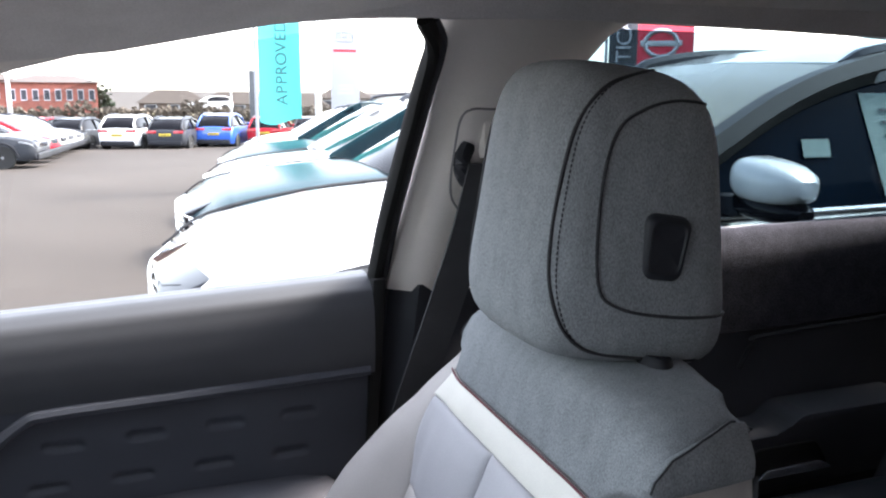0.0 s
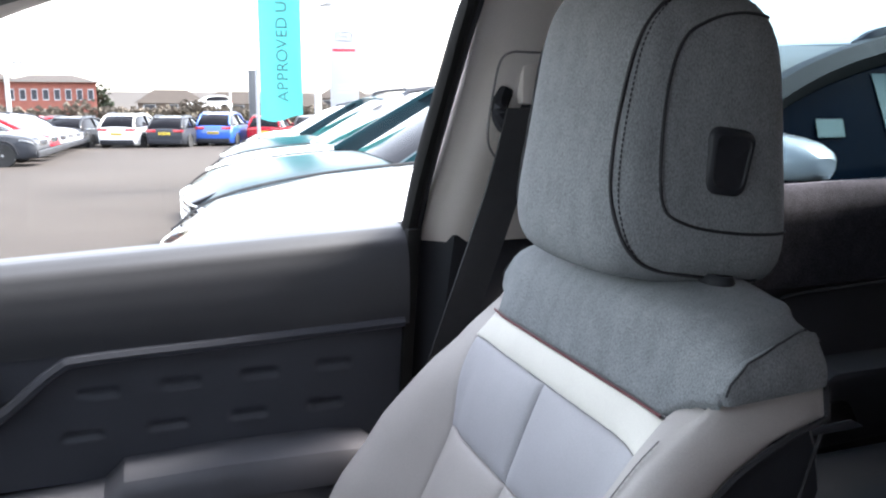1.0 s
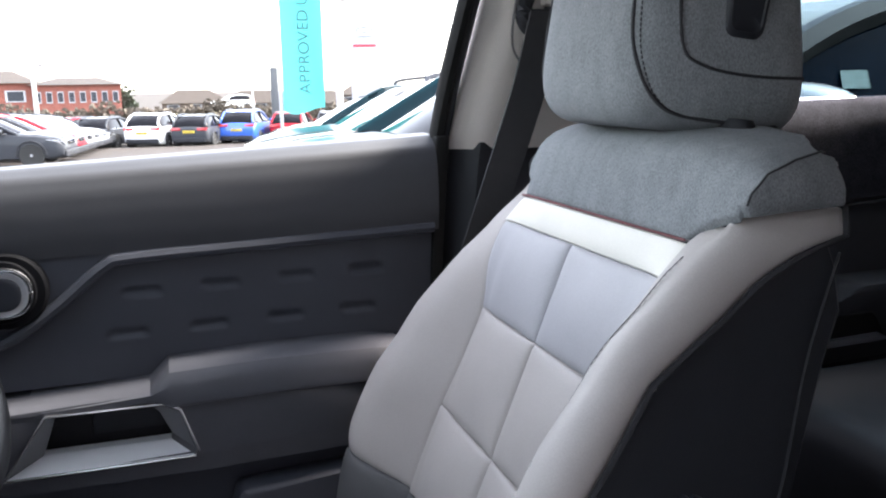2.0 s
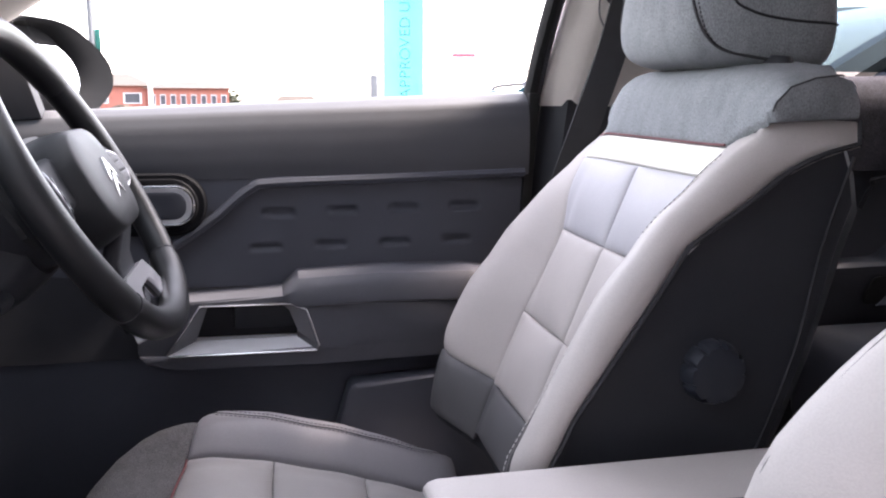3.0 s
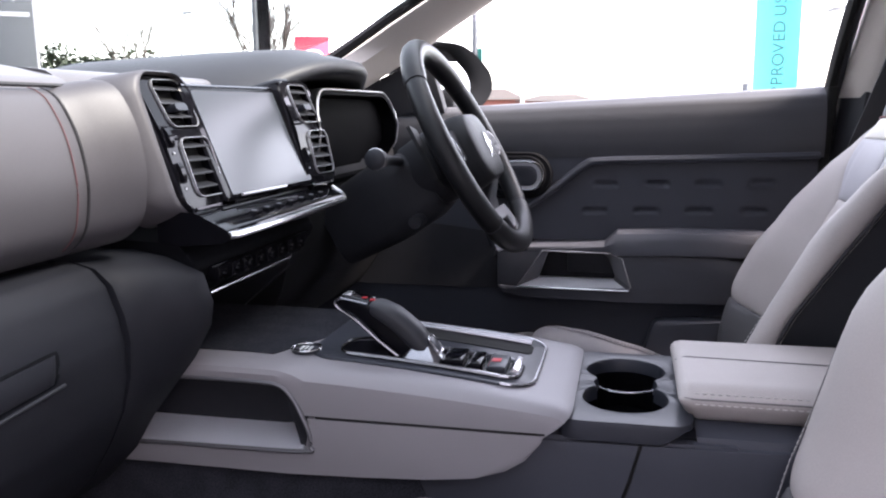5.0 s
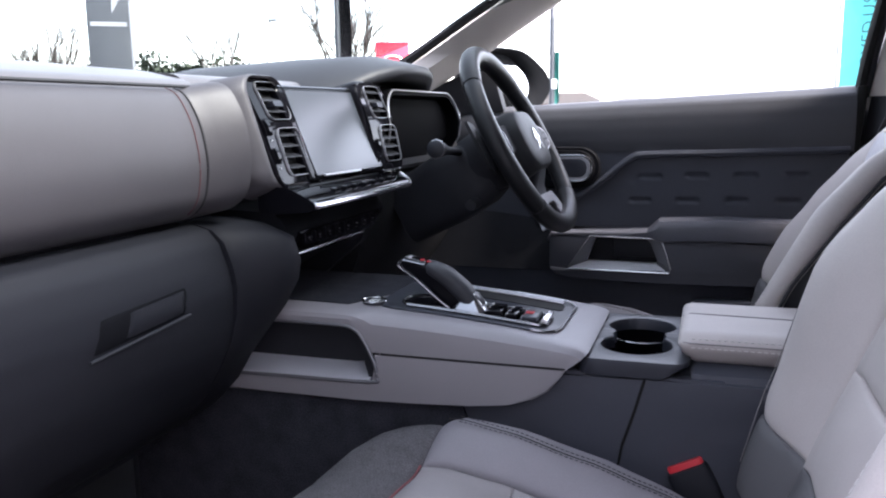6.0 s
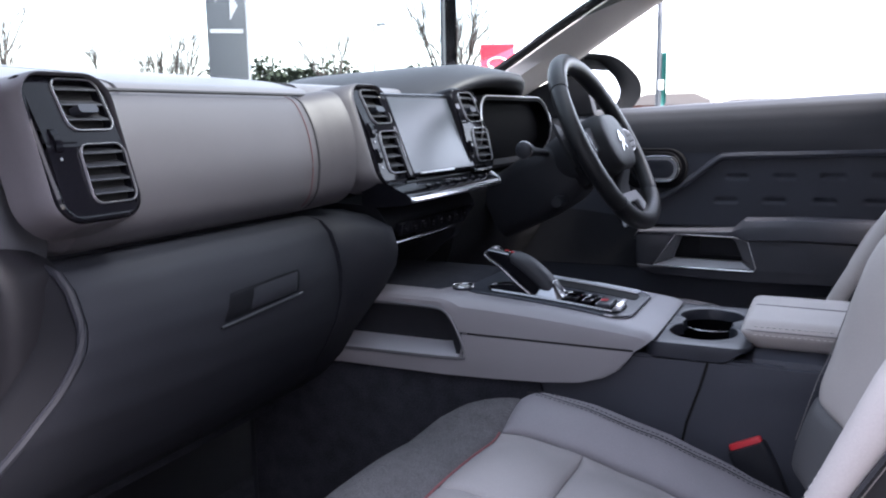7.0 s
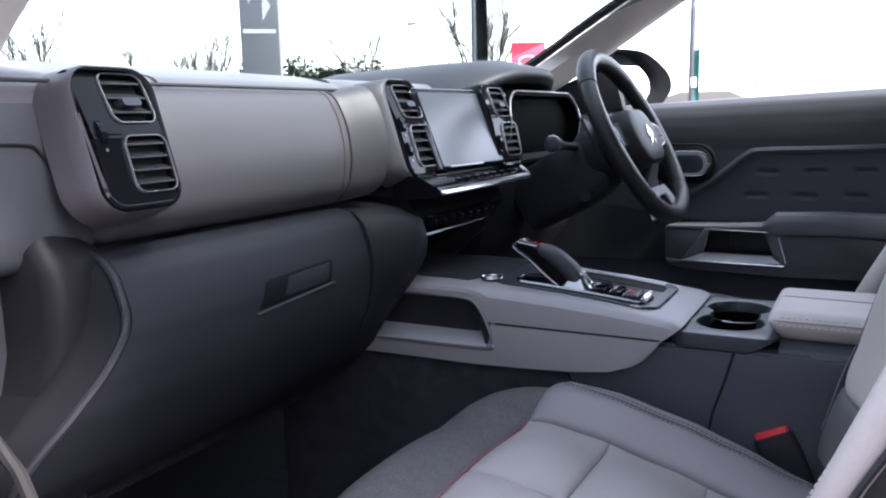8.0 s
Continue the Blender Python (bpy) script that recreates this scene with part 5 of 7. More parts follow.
# ---- driver's side ----
hpart("driver_panel", along_y(rounded([(-0.62, 1.16), (-0.50, 1.15), (-0.475, 1.08), (-0.47, 0.98), (-0.49, 0.88), (-0.56, 0.78), (-0.66, 0.74)], 0.03), lin(0.212, 0.775, 8)), WHEEL_BLACK, "black lower dashboard")
binn = thing("instrument_binnacle", "hooded black instrument binnacle with an unlit display", "instrument cluster", (-0.50, 0.37, 1.10))


def hood(x, lift, side):
    pts = []
    for k in range(25):
        u = -1 + k / 12
        y = 0.364 + u * (0.226 + side)
        z = 1.150 + (0.073 + lift) * max(1 - abs(u) ** 2.6, 0) ** 0.7
        pts.append(Vector((x, y, z)))
    return pts


def hood_row(x, lift, side, back):
    return [p + Vector((-back * abs((p.y - 0.364) / 0.235) ** 2.2, 0, 0)) for p in hood(x, lift, side)]


def tip(b):
    """How the face of the instruments leans back above and below its middle."""
    return -0.25 * b if b > 0 else 0.55 * b


outer = [hood(-0.82, 0.006, 0.06), hood(-0.62, 0.016, 0.04), hood_row(-0.50, 0.018, 0.012, 0.03), hood_row(-0.44, 0.004, 0.0, 0.07), hood_row(-0.424, 0.0, -0.004, 0.085), hood_row(-0.418, -0.008, -0.01, 0.09), hood_row(-0.421, -0.018, -0.016, 0.09), hood_row(-0.435, -0.026, -0.02, 0.085), hood_row(-0.47, -0.030, -0.03, 0.07), hood_row(-0.52, -0.032, -0.04, 0.04)]
bm = bmesh.new()
rows = [[bm.verts.new(p) for p in r] for r in outer]
for a, b in zip(rows, rows[1:]):
    for i in range(24):
        bm.faces.new((a[i], a[i + 1], b[i + 1], b[i]))
under(part("hood", bm, DARK_LEATHER, None, "black leather-grained hood", 60), binn)
loops = []
for gr, o in ((0.0, -0.03), (0.0, 0.006), (0.004, 0.009), (0.009, 0.008), (0.014, -0.02)):
    loops.append([(-0.430 + o + tip(b), 0.420 + a, 1.105 + b) for a, b in rrect(0.400 - 2 * gr, 0.150 - 2 * gr, 0.060 - gr, 8)])
under(part("cluster_rim", loft(loops, caps=(True, False)), VOID, None, "black cluster surround"), binn)
arc = sorted([(a, b) for a, b in rrect(0.397, 0.147, 0.058, 8) if b > -0.03], key=lambda q: math.atan2(q[1] + 0.08, q[0]))
under(part("rim_trim", tube([(-0.420 + tip(b), 0.420 + a, 1.105 + b) for a, b in arc], 0.0016, 6), VENT_RIM, None, "thin satin cluster rim"), binn)
under(part("cluster_glass", loft([[(-0.450 + tip(b), 0.420 + a, 1.105 + b) for a, b in rrect(0.372, 0.122, 0.05, 6)], [(-0.446 + tip(b), 0.420 + a, 1.105 + b) for a, b in rrect(0.372, 0.122, 0.05, 6)]]), VOID, None, "unlit black instrument glass"), binn)
under(part("binnacle_base", box(-0.60, -0.475, 0.23, 0.55, 1.0, 1.165, 0.02), BLACK), binn)
hpart("driver_end_vent", box(-0.53, -0.47, 0.60, 0.74, 1.06, 1.175, 0.02), BLACK)

# ---- steering wheel ----
wc = Vector((-0.242, 0.400, 1.086))
tilt = radians(28.6)
wn_ = Vector((math.cos(tilt), 0, math.sin(tilt)))
wy = Vector((0, 1, 0))
wv = wn_.cross(wy)
wv = wv if wv.z > 0 else -wv
wheel = thing("steering_wheel", "black leather steering wheel with a flattened rim and satin spokes", "steering wheel", wc)


def wp_(a, b, o=0.0):
    return wy * a + wv * b + wn_ * o


def rim_point(t, r=0.0):
    c, s = math.cos(t), math.sin(t)
    flat = 1 - 0.05 * sm(-0.75, -1.0, s)
    return ((0.178 + r) * c, (0.173 + r) * s * flat)


segs = ((40, 140, 0.0175), (140, 222, 0.0160), (222, 318, 0.0168), (318, 400, 0.0160))
for a0, a1, r in segs:
    pts = [wp_(*rim_point(radians(a0 + (a1 - a0) * k / 24))) for k in range(25)]
    part("rim_section", tube(pts, [r * (0.93 if k in (0, 24) else 1.0) for k in range(25)], 14, up=tuple(wn_)), RIM_LEATHER, wheel)
for a0 in (40, 140, 222, 318):
    p = wp_(*rim_point(radians(a0)))
    d = (wp_(*rim_point(radians(a0 + 1))) - p).normalized()
    part("rim_seam", tube([p - d * 0.0012, p + d * 0.0012], 0.0164, 16), THREAD_DARK, wheel)
# airbag pad
loops = []
for sc, o in ((0.9, -0.045), (1.0, -0.020), (0.985, -0.002), (0.94, 0.011), (0.885, 0.0195), (0.83, 0.0225), (0.55, 0.025), (0.25, 0.026)):
    loops.append([wp_(a * sc, (b * sc) - 0.004, o) for a, b in rrect(0.174, 0.122, 0.05, 8)])
part("airbag_pad", loft(loops), WHEEL_BLACK, wheel, "black airbag pad")
loops = [[wp_(a * sc, b * sc, o) for a, b in rrect(0.13, 0.11, 0.05, 6)] for sc, o in ((1, -0.10), (1.15, -0.02))]
part("hub", loft(loops), BLACK, wheel)
for sg in (-1, 1):
    loops = []
    for k, (a, w, o) in enumerate(((0.06, 0.030, -0.004), (0.10, 0.024, -0.008), (0.14, 0.020, -0.006), (0.160, 0.022, -0.002))):
        loops.append([wp_(sg * a, 0.008 + b, o + c) for b, c in rrect(2 * w, 0.02, 0.008, 3)])
    part("spoke", loft(loops), BLACK, wheel)
    def pod_at(a, b, o, sg=sg):
        return wp_(sg * 0.137 + a, -0.002 + b, o + 0.42 * sg * a)
    loops = [[pod_at(a * sc, b * sc, o) for a, b in rrect(0.046, 0.050, 0.020, 6)] for sc, o in ((1.0, -0.010), (1.0, 0.003), (0.92, 0.006), (0.2, 0.006))]
    part("button_pod", loft(loops), TRAY, wheel, "dark grey button pod")
    part("pod_ring", tube([pod_at(a, b, 0.0045) for a, b in rrect(0.044, 0.048, 0.019, 6)], 0.0013, 6, closed=True), VENT_RIM, wheel, "thin satin ring of the pod")
    for kk in (-1, 0, 1):
        part("button", loft([[pod_at(a * sc, kk * 0.0125 + b * sc, o) for a, b in rrect(0.030 if kk else 0.036, 0.0105, 0.003, 3)] for sc, o in ((1.0, 0.003), (1.0, 0.0075), (0.85, 0.0085), (0.2, 0.0085))]), SOFT_BLACK, wheel)
# lower spoke: black, with a broad satin foot by the rim
loops = []
for b, w, o in ((-0.056, 0.030, 0.004), (-0.085, 0.040, -0.018), (-0.112, 0.044, -0.026), (-0.150, 0.060, -0.026)):
    loops.append([wp_(p, b, o + c) for p, c in rrect(2 * w, 0.022, 0.008, 4)])
part("lower_spoke", loft(loops), BLACK, wheel)
FOOT_OUT = [(-0.056, -0.102), (0.056, -0.102), (0.076, -0.120), (0.098, -0.158), (-0.098, -0.158), (-0.076, -0.120)]
FOOT_IN = [(-0.024, -0.121), (0.024, -0.121), (0.036, -0.130), (0.050, -0.1585), (-0.050, -0.1585), (-0.036, -0.130)]
bm = bmesh.new()
rows = [[bm.verts.new(wp_(p, q, o)) for p, q in rounded(ring_, 0.006, 3)] for ring_, o in ((FOOT_OUT, -0.020), (FOOT_OUT, -0.009), ([(p * 0.96, q * 0.995) for p, q in FOOT_OUT], -0.006), ([(p * 1.12, q * 0.985) for p, q in FOOT_IN], -0.0045), (FOOT_IN, -0.007), (FOOT_IN, -0.015))]
for ra, rb in zip(rows, rows[1:]):
    for i in range(len(ra)):
        j = (i + 1) % len(ra)
        bm.faces.new((ra[i], ra[j], rb[j], rb[i]))
part("spoke_foot", bm, VENT_RIM, wheel, "satin chrome foot of the lower spoke", 30)
part("spoke_inlay", loft([[wp_(p * sc, -0.136 + (q + 0.136) * sc, o) for p, q in rounded(FOOT_IN, 0.006, 3)] for sc, o in ((1.0, -0.019), (1.0, -0.0115), (0.9, -0.0105), (0.3, -0.0105))]), GLOSS, wheel, "gloss black spoke inlay")
# two chevrons as the badge
for dz in (0.0, -0.018):
    for sg in (-1, 1):
        bm = bmesh.new()
        q = [(0, 0.026 + dz), (sg * 0.018, 0.008 + dz), (sg * 0.018, 0.0 + dz), (0, 0.0155 + dz)]
        lo = [bm.verts.new(wp_(a, b - 0.012, 0.0255 - 2.2 * (a * a) - 3.0 * (b - 0.012) ** 2)) for a, b in q]
        hi = [bm.verts.new(wp_(a, b - 0.012, 0.0295 - 2.2 * (a * a) - 3.0 * (b - 0.012) ** 2)) for a, b in q]
        bm.faces.new(lo[::-1])
        bm.faces.new(hi)
        for i in range(4):
            bm.faces.new((lo[i], lo[(i + 1) % 4], hi[(i + 1) % 4], hi[i]))
        part("chevron", bm, CHROME, wheel, "chrome chevron badge")
# column, stalks, paddles
col = thing("steering_column", "black steering column shroud with stalks", "steering column", (-0.37, 0.400, 1.0))
loops = []
for d, w, h in ((-0.26, 0.10, 0.12), (-0.16, 0.13, 0.13), (-0.10, 0.14, 0.12), (-0.07, 0.12, 0.10)):
    loops.append([wc + wn_ * d + wy * a + wv * (b - 0.012) for a, b in rrect(w, h, 0.03, 5)])
under(part("shroud", loft(loops), BLACK, None, "black column shroud"), col)
for sg in (-1, 1):
    base = Vector((-0.340, 0.400 + sg * 0.070, 1.070))
    tip = Vector((-0.333, 0.400 + sg * 0.214, 1.082))
    under(part("stalk", tube([base, base.lerp(tip, 0.6), base.lerp(tip, 0.82), tip], [0.007, 0.0075, 0.0125, 0.0135], 12), BLACK, None, "black stalk"), col)
    loops = [[tip + wy * (sg * o) + wv * (r * math.cos(t)) + wn_ * (r * math.sin(t)) for t in [2 * math.pi * k / 16 for k in range(16)]] for r, o in ((0.0145, 0), (0.0145, 0.005), (0.011, 0.008), (0.002, 0.0085))]
    under(part("stalk_end", loft(loops), SOFT_BLACK), col)
    under(part("stalk_ring", tube([tip + wv * (0.0148 * math.cos(t)) + wn_ * (0.0148 * math.sin(t)) for t in [2 * math.pi * k / 20 for k in range(20)]], 0.0007, 5, closed=True), CHROME), col)
    bm = bmesh.new()
    pr = [(0.070, 0.062), (0.095, 0.070), (0.108, 0.040), (0.104, -0.02), (0.085, -0.035), (0.075, 0.0)]
    f0 = [bm.verts.new(wc + wy * (sg * a) + wv * b + wn_ * (-0.042 - 0.1 * abs(b - 0.01))) for a, b in pr]
    f1 = [bm.verts.new(wc + wy * (sg * a) + wv * b + wn_ * (-0.048 - 0.1 * abs(b - 0.01))) for a, b in pr]
    bm.faces.new(f0)
    bm.faces.new(f1[::-1])
    for i in range(6):
        bm.faces.new((f0[i], f1[i], f1[(i + 1) % 6], f0[(i + 1) % 6]))
    under(part("shift_paddle", bm, WHEEL_BLACK, None, "satin black gear paddle"), col)
low = wc + wn_ * -0.11 + wy * -0.075 + wv * -0.06
under(part("lower_stalk", tube([low + wy * 0.03, low, low - wy * 0.028], [0.008, 0.011, 0.010], 10), BLACK), col)

# ---- centre console ----
con = thing("centre_console", "satin grey centre console with a gear gate and side bin", "centre console", (-0.2, 0.0, 0.6))


def cpart(name, bm, m, label="", parent=None, angle=38):
    ob = part(name, bm, m, None, label, angle)
    if parent is None:
        return under(ob, con)
    ob.parent = parent
    return ob


def topz(x):
    return 0.857 + 0.033 * (1 - ((min(max(x, -0.45), -0.04) + 0.45) / 0.41) ** 2)


# tunnel body
cpart("tunnel", box(-0.72, 0.55, -0.108, 0.108, 0.30, 0.774, 0.006), SOFT_BLACK, "black lower console")
cpart("tunnel_core", box(-0.70, -0.30, -0.074, 0.074, 0.77, 0.868), BLACK)
cpart("tunnel_core", box(-0.31, -0.09, -0.111, 0.111, 0.77, 0.835), BLACK)
for sg in (-1, 1):
    cpart("rear_side", prism([(-0.66, 0.772), (-0.14, 0.780), (-0.088, 0.826), (0.50, 0.834), (0.50, 0.32), (-0.66, 0.32)], *sorted((sg * 0.098, sg * 0.112)), 0.002), DOOR_MID, "black rear console side")


# Guessed carpet, added to darken the tunnel where footwell light falls off.
cpart("tunnel_carpet", prism([(-0.70, 0.768), (-0.20, 0.774), (-0.17, 0.70), (-0.14, 0.32), (-0.70, 0.32)], -0.118, -0.1125, 0.002), CARPET, "dark carpet panel added on the tunnel side for footwell shade")


def saddle(rows_):
    loops = []
    for x, lowz in rows_:
        z = topz(x)
        r = sm(-0.085, -0.046, x)
        pr = []
        for y, dz in ((-0.127, 1.0), (-0.127, 0.55), (-0.124, 0.26), (-0.116, 0.09), (-0.104, 0.02), (-0.092, 0.0), (-0.04, 0.0), (0.04, 0.0), (0.092, 0.0), (0.104, 0.02), (0.116, 0.09), (0.124, 0.26), (0.127, 0.55), (0.127, 1.0)):
            pr.append((x - 0.026 * dz * r, y, z - (z - lowz) * dz - 0.004 * sm(-0.056, -0.046, x)))
        pr += [(x - 0.026 * r, 0.115, lowz - 0.002), (x - 0.026 * r, -0.115, lowz - 0.002)]
        loops.append(pr)
    return loft(loops)


cover_rows = [(x, 0.872) for x in (-0.62, -0.54, -0.46, -0.40, -0.37, -0.35)]
cover_rows += [(-0.342, 0.868), (-0.334, 0.861), (-0.328, 0.854), (-0.322, 0.843), (-0.318, 0.838)]
cover_rows += [(x, 0.838) for x in (-0.28, -0.22, -0.16, -0.10, -0.075, -0.060, -0.052, -0.046)]
cpart("upper_cover", saddle(cover_rows), CONSOLE, "satin grey upper cover", angle=30)
for sg in (-1, 1):
    ya, yb = sorted((sg * 0.116, sg * 0.1275))
    cpart("side_cover", prism([(-0.3165, 0.8355), (-0.0705, 0.8355), (-0.076, 0.826), (-0.090, 0.808), (-0.110, 0.795), (-0.14, 0.786), (-0.19, 0.780), (-0.26, 0.776), (-0.34, 0.773), (-0.62, 0.770), (-0.62, 0.792), (-0.328, 0.795), (-0.316, 0.799), (-0.3125, 0.815)], ya, yb, 0.003), CONSOLE, "satin grey lower side cover")
    cpart("cover_joint", tube([(-0.306, sg * 0.1262, 0.8368), (-0.19, sg * 0.1262, 0.8368), (-0.071, sg * 0.1262, 0.8368)], 0.0016, 5), RUBBER)
    cpart("bin_lip", tube(curve([(-0.60, sg * 0.126, 0.870), (-0.44, sg * 0.126, 0.8715), (-0.365, sg * 0.126, 0.871), (-0.342, sg * 0.1265, 0.867), (-0.329, sg * 0.1275, 0.854), (-0.320, sg * 0.128, 0.837), (-0.313, sg * 0.128, 0.819), (-0.313, sg * 0.128, 0.806), (-0.322, sg * 0.128, 0.799), (-0.46, sg * 0.128, 0.7965), (-0.60, sg * 0.128, 0.794)], 6), 0.0024, 6), FRAME, "thin satin lip of the bin")
    ya, yb = sorted((sg * 0.078, sg * 0.126))
    cpart("bin_floor", loft([[(x, sg * y, z + 0.004 * sm(-0.36, -0.325, x)) for y, z in ((0.126, 0.7985), (0.10, 0.802), (0.078, 0.810), (0.078, 0.790), (0.126, 0.790))] for x in (-0.58, -0.48, -0.40, -0.36, -0.34, -0.322)]), SATIN, "brushed silver bin floor")
    cpart("bin_back", box(-0.62, -0.31, *sorted((sg * 0.072, sg * 0.080)), 0.78, 0.872), BLACK)
    cpart("bin_end", prism([(-0.326, 0.80), (-0.310, 0.803), (-0.310, 0.868), (-0.345, 0.868)], *sorted((sg * 0.082, sg * 0.120)), 0.002), BLACK)
    cpart("side_joint", tube([(0.020, sg * 0.1125, 0.828), (0.010, sg * 0.1125, 0.79), (-0.004, sg * 0.1125, 0.745), (-0.020, sg * 0.1125, 0.65)], 0.0018, 5), RUBBER)


# top plate with gear gate
PX, PY = -0.212, 0.004


def on_top(x, y, o):
    return (x, y, topz(x) + o)


def ring_on(cx, cy_, w, h, r, o, n=8):
    return [on_top(cx + a, cy_ + b, o) for a, b in rrect(w, h, r, n)]


def dense(pts, step=0.008):
    """More points along a closed ring, so that it follows the curved top."""
    out_ = []
    for i, p in enumerate(pts):
        a, b = Vector(p), Vector(pts[(i + 1) % len(pts)])
        n_ = max(int((b - a).length / step), 1)
        for k in range(n_):
            q = a.lerp(b, k / n_)
            out_.append(q)
    return out_


def follow(pts, o):
    return [Vector((p.x, p.y, topz(p.x) + o)) for p in pts]


base_ring = dense(ring_on(PX, PY, 0.246, 0.176, 0.032, 0.0))
cpart("gate_plate", loft([follow([Vector((PX + (p.x - PX) * sc, PY + (p.y - PY) * sc, 0)) for p in base_ring], o) for sc, o in ((1.0, -0.010), (1.0, 0.0016), (0.99, 0.0026), (0.8, 0.0026), (0.5, 0.0026), (0.2, 0.0026))]), TRAY, "dark satin gear plate")
rear_edge = [p for p in follow(dense(ring_on(PX, PY, 0.247, 0.177, 0.033, 0.0)), 0.0022) if p.x > PX + 0.03 and p.x > PX + 0.09 - 0.06 * (p.y > 0)]
rear_edge = sorted(rear_edge, key=lambda p: math.atan2(p.y - PY, p.x - (PX + 0.05)))
cpart("plate_trim", tube(rear_edge, 0.0017, 6), CHROME_D, "satin chrome plate edge")
GX, GY = -0.204, -0.037
gr_ = dense(ring_on(GX, GY, 0.200, 0.066, 0.026, 0.0))
cpart("gate_well", loft([follow([Vector((GX + (p.x - GX) * sc, GY + (p.y - GY) * sc, 0)) for p in gr_], o) for sc, o in ((1.0, -0.002), (1.0, 0.0034), (0.97, 0.0034), (0.5, 0.0032), (0.2, 0.0032))]), GLOSS, "gloss black gear gate")
cpart("gate_rim", tube(follow(gr_, 0.0042), 0.0014, 6, closed=True), DARK_CHROME, "dark chrome gear gate rim")
cpart("gate_edge", tube([on_top(x, GY - 0.033, 0.0048) for x in lin(-0.29, -0.125, 12)], 0.0026, 6), CHROME_D, "bright chrome gate edge")
cpart("gate_edge", tube(curve([on_top(-0.125, GY - 0.033, 0.0048), on_top(-0.112, GY - 0.029, 0.0048), on_top(-0.106, GY - 0.018, 0.005), on_top(-0.105, GY + 0.012, 0.005)], 5), 0.0022, 6), CHROME_D)
sl = dense(ring_on(-0.198, 0.043, 0.192, 0.034, 0.008, 0.0))
cpart("slot_tray", loft([follow([Vector((-0.198 + (p.x + 0.198) * sc, 0.043 + (p.y - 0.043) * sc, 0)) for p in sl], o) for sc, o in ((1.0, 0.0), (1.0, 0.0036), (0.97, 0.0034), (0.3, 0.0034))]), RUBBER, "narrow black oddments slot")
for yy, r_ in ((0.064, 0.0028), (0.075, 0.0024)):
    cpart("slot_rail", tube([on_top(x, yy, 0.0045) for x in lin(-0.295, -0.106, 12)], r_, 8), CHROME_D, "chrome rail")
# switches behind the lever
for x, mm, nm, w in ((-0.176, GLOSS, "mode_switch", 0.013), (-0.152, GLOSS, "mode_switch", 0.008), (-0.129, TRAY, "parking_brake_switch", 0.012)):
    cpart(nm, box(x - w, x + w * 0.8, GY - 0.021, GY + 0.024, topz(x) + 0.0025, topz(x) + 0.0105, 0.003), mm)
    cpart("switch_edge", tube([(x - w * 0.8, GY - 0.021, topz(x) + 0.010), (x - w * 0.8, GY + 0.024, topz(x) + 0.010)], 0.0010, 5), CHROME)
cpart("brake_mark", box(-0.137, -0.127, GY - 0.004, GY + 0.006, topz(-0.13) + 0.0106, topz(-0.13) + 0.0114), RED)
cpart("gate_end", prism([(-0.119, topz(-0.11) + 0.004), (-0.111, topz(-0.11) + 0.013), (-0.105, topz(-0.11) + 0.011), (-0.107, topz(-0.11) + 0.003)], GY - 0.022, GY + 0.024, 0.002), CHROME)
# start button
sb = Vector((-0.338, -0.066, topz(-0.338) + 0.001))
cpart("start_button", loft([[sb + Vector((r * math.cos(t), r * math.sin(t), o)) for t in [2 * math.pi * k / 28 for k in range(28)]] for r, o in ((0.0165, 0.0), (0.0165, 0.003), (0.0155, 0.0036), (0.0145, 0.0020), (0.002, 0.003))]), TRAY, "round start button")
cpart("button_ring", tube([sb + Vector((0.016 * math.cos(t), 0.016 * math.sin(t), 0.0036)) for t in [2 * math.pi * k / 28 for k in range(28)]], 0.0012, 6, closed=True), CHROME)
for dx in (-0.005, 0.0, 0.005):
    cpart("button_mark", box(sb.x + dx - 0.001, sb.x + dx + 0.001, sb.y - 0.006, sb.y + 0.006, sb.z + 0.0026, sb.z + 0.0036), PAPER)
cpart("front_tray", sheet(lambda s, t: Vector((-0.66 + (-0.368 + 0.085 * t + 0.66) * s, -0.086 + 0.198 * t, topz(-0.66 + (-0.368 + 0.085 * t + 0.66) * s) + 0.0012)), 24, 6, (0, 0, -0.006)), CARPET, "black phone tray")

# gear lever
lev = thing("gear_lever", "black and chrome automatic gear lever", "gear lever", (-0.225, -0.028, 0.86))


def lpart(name, bm, m, label=""):
    return under(part(name, bm, m, None, label), lev)


lc = [(-0.307, 0.9400), (-0.280, 0.9310), (-0.255, 0.9160), (-0.232, 0.8960), (-0.214, 0.8760), (-0.208, 0.8660)]
lh = [0.010, 0.022, 0.032, 0.034, 0.028, 0.018]
lwid = [0.026, 0.031, 0.033, 0.033, 0.030, 0.026]
cy = -0.036


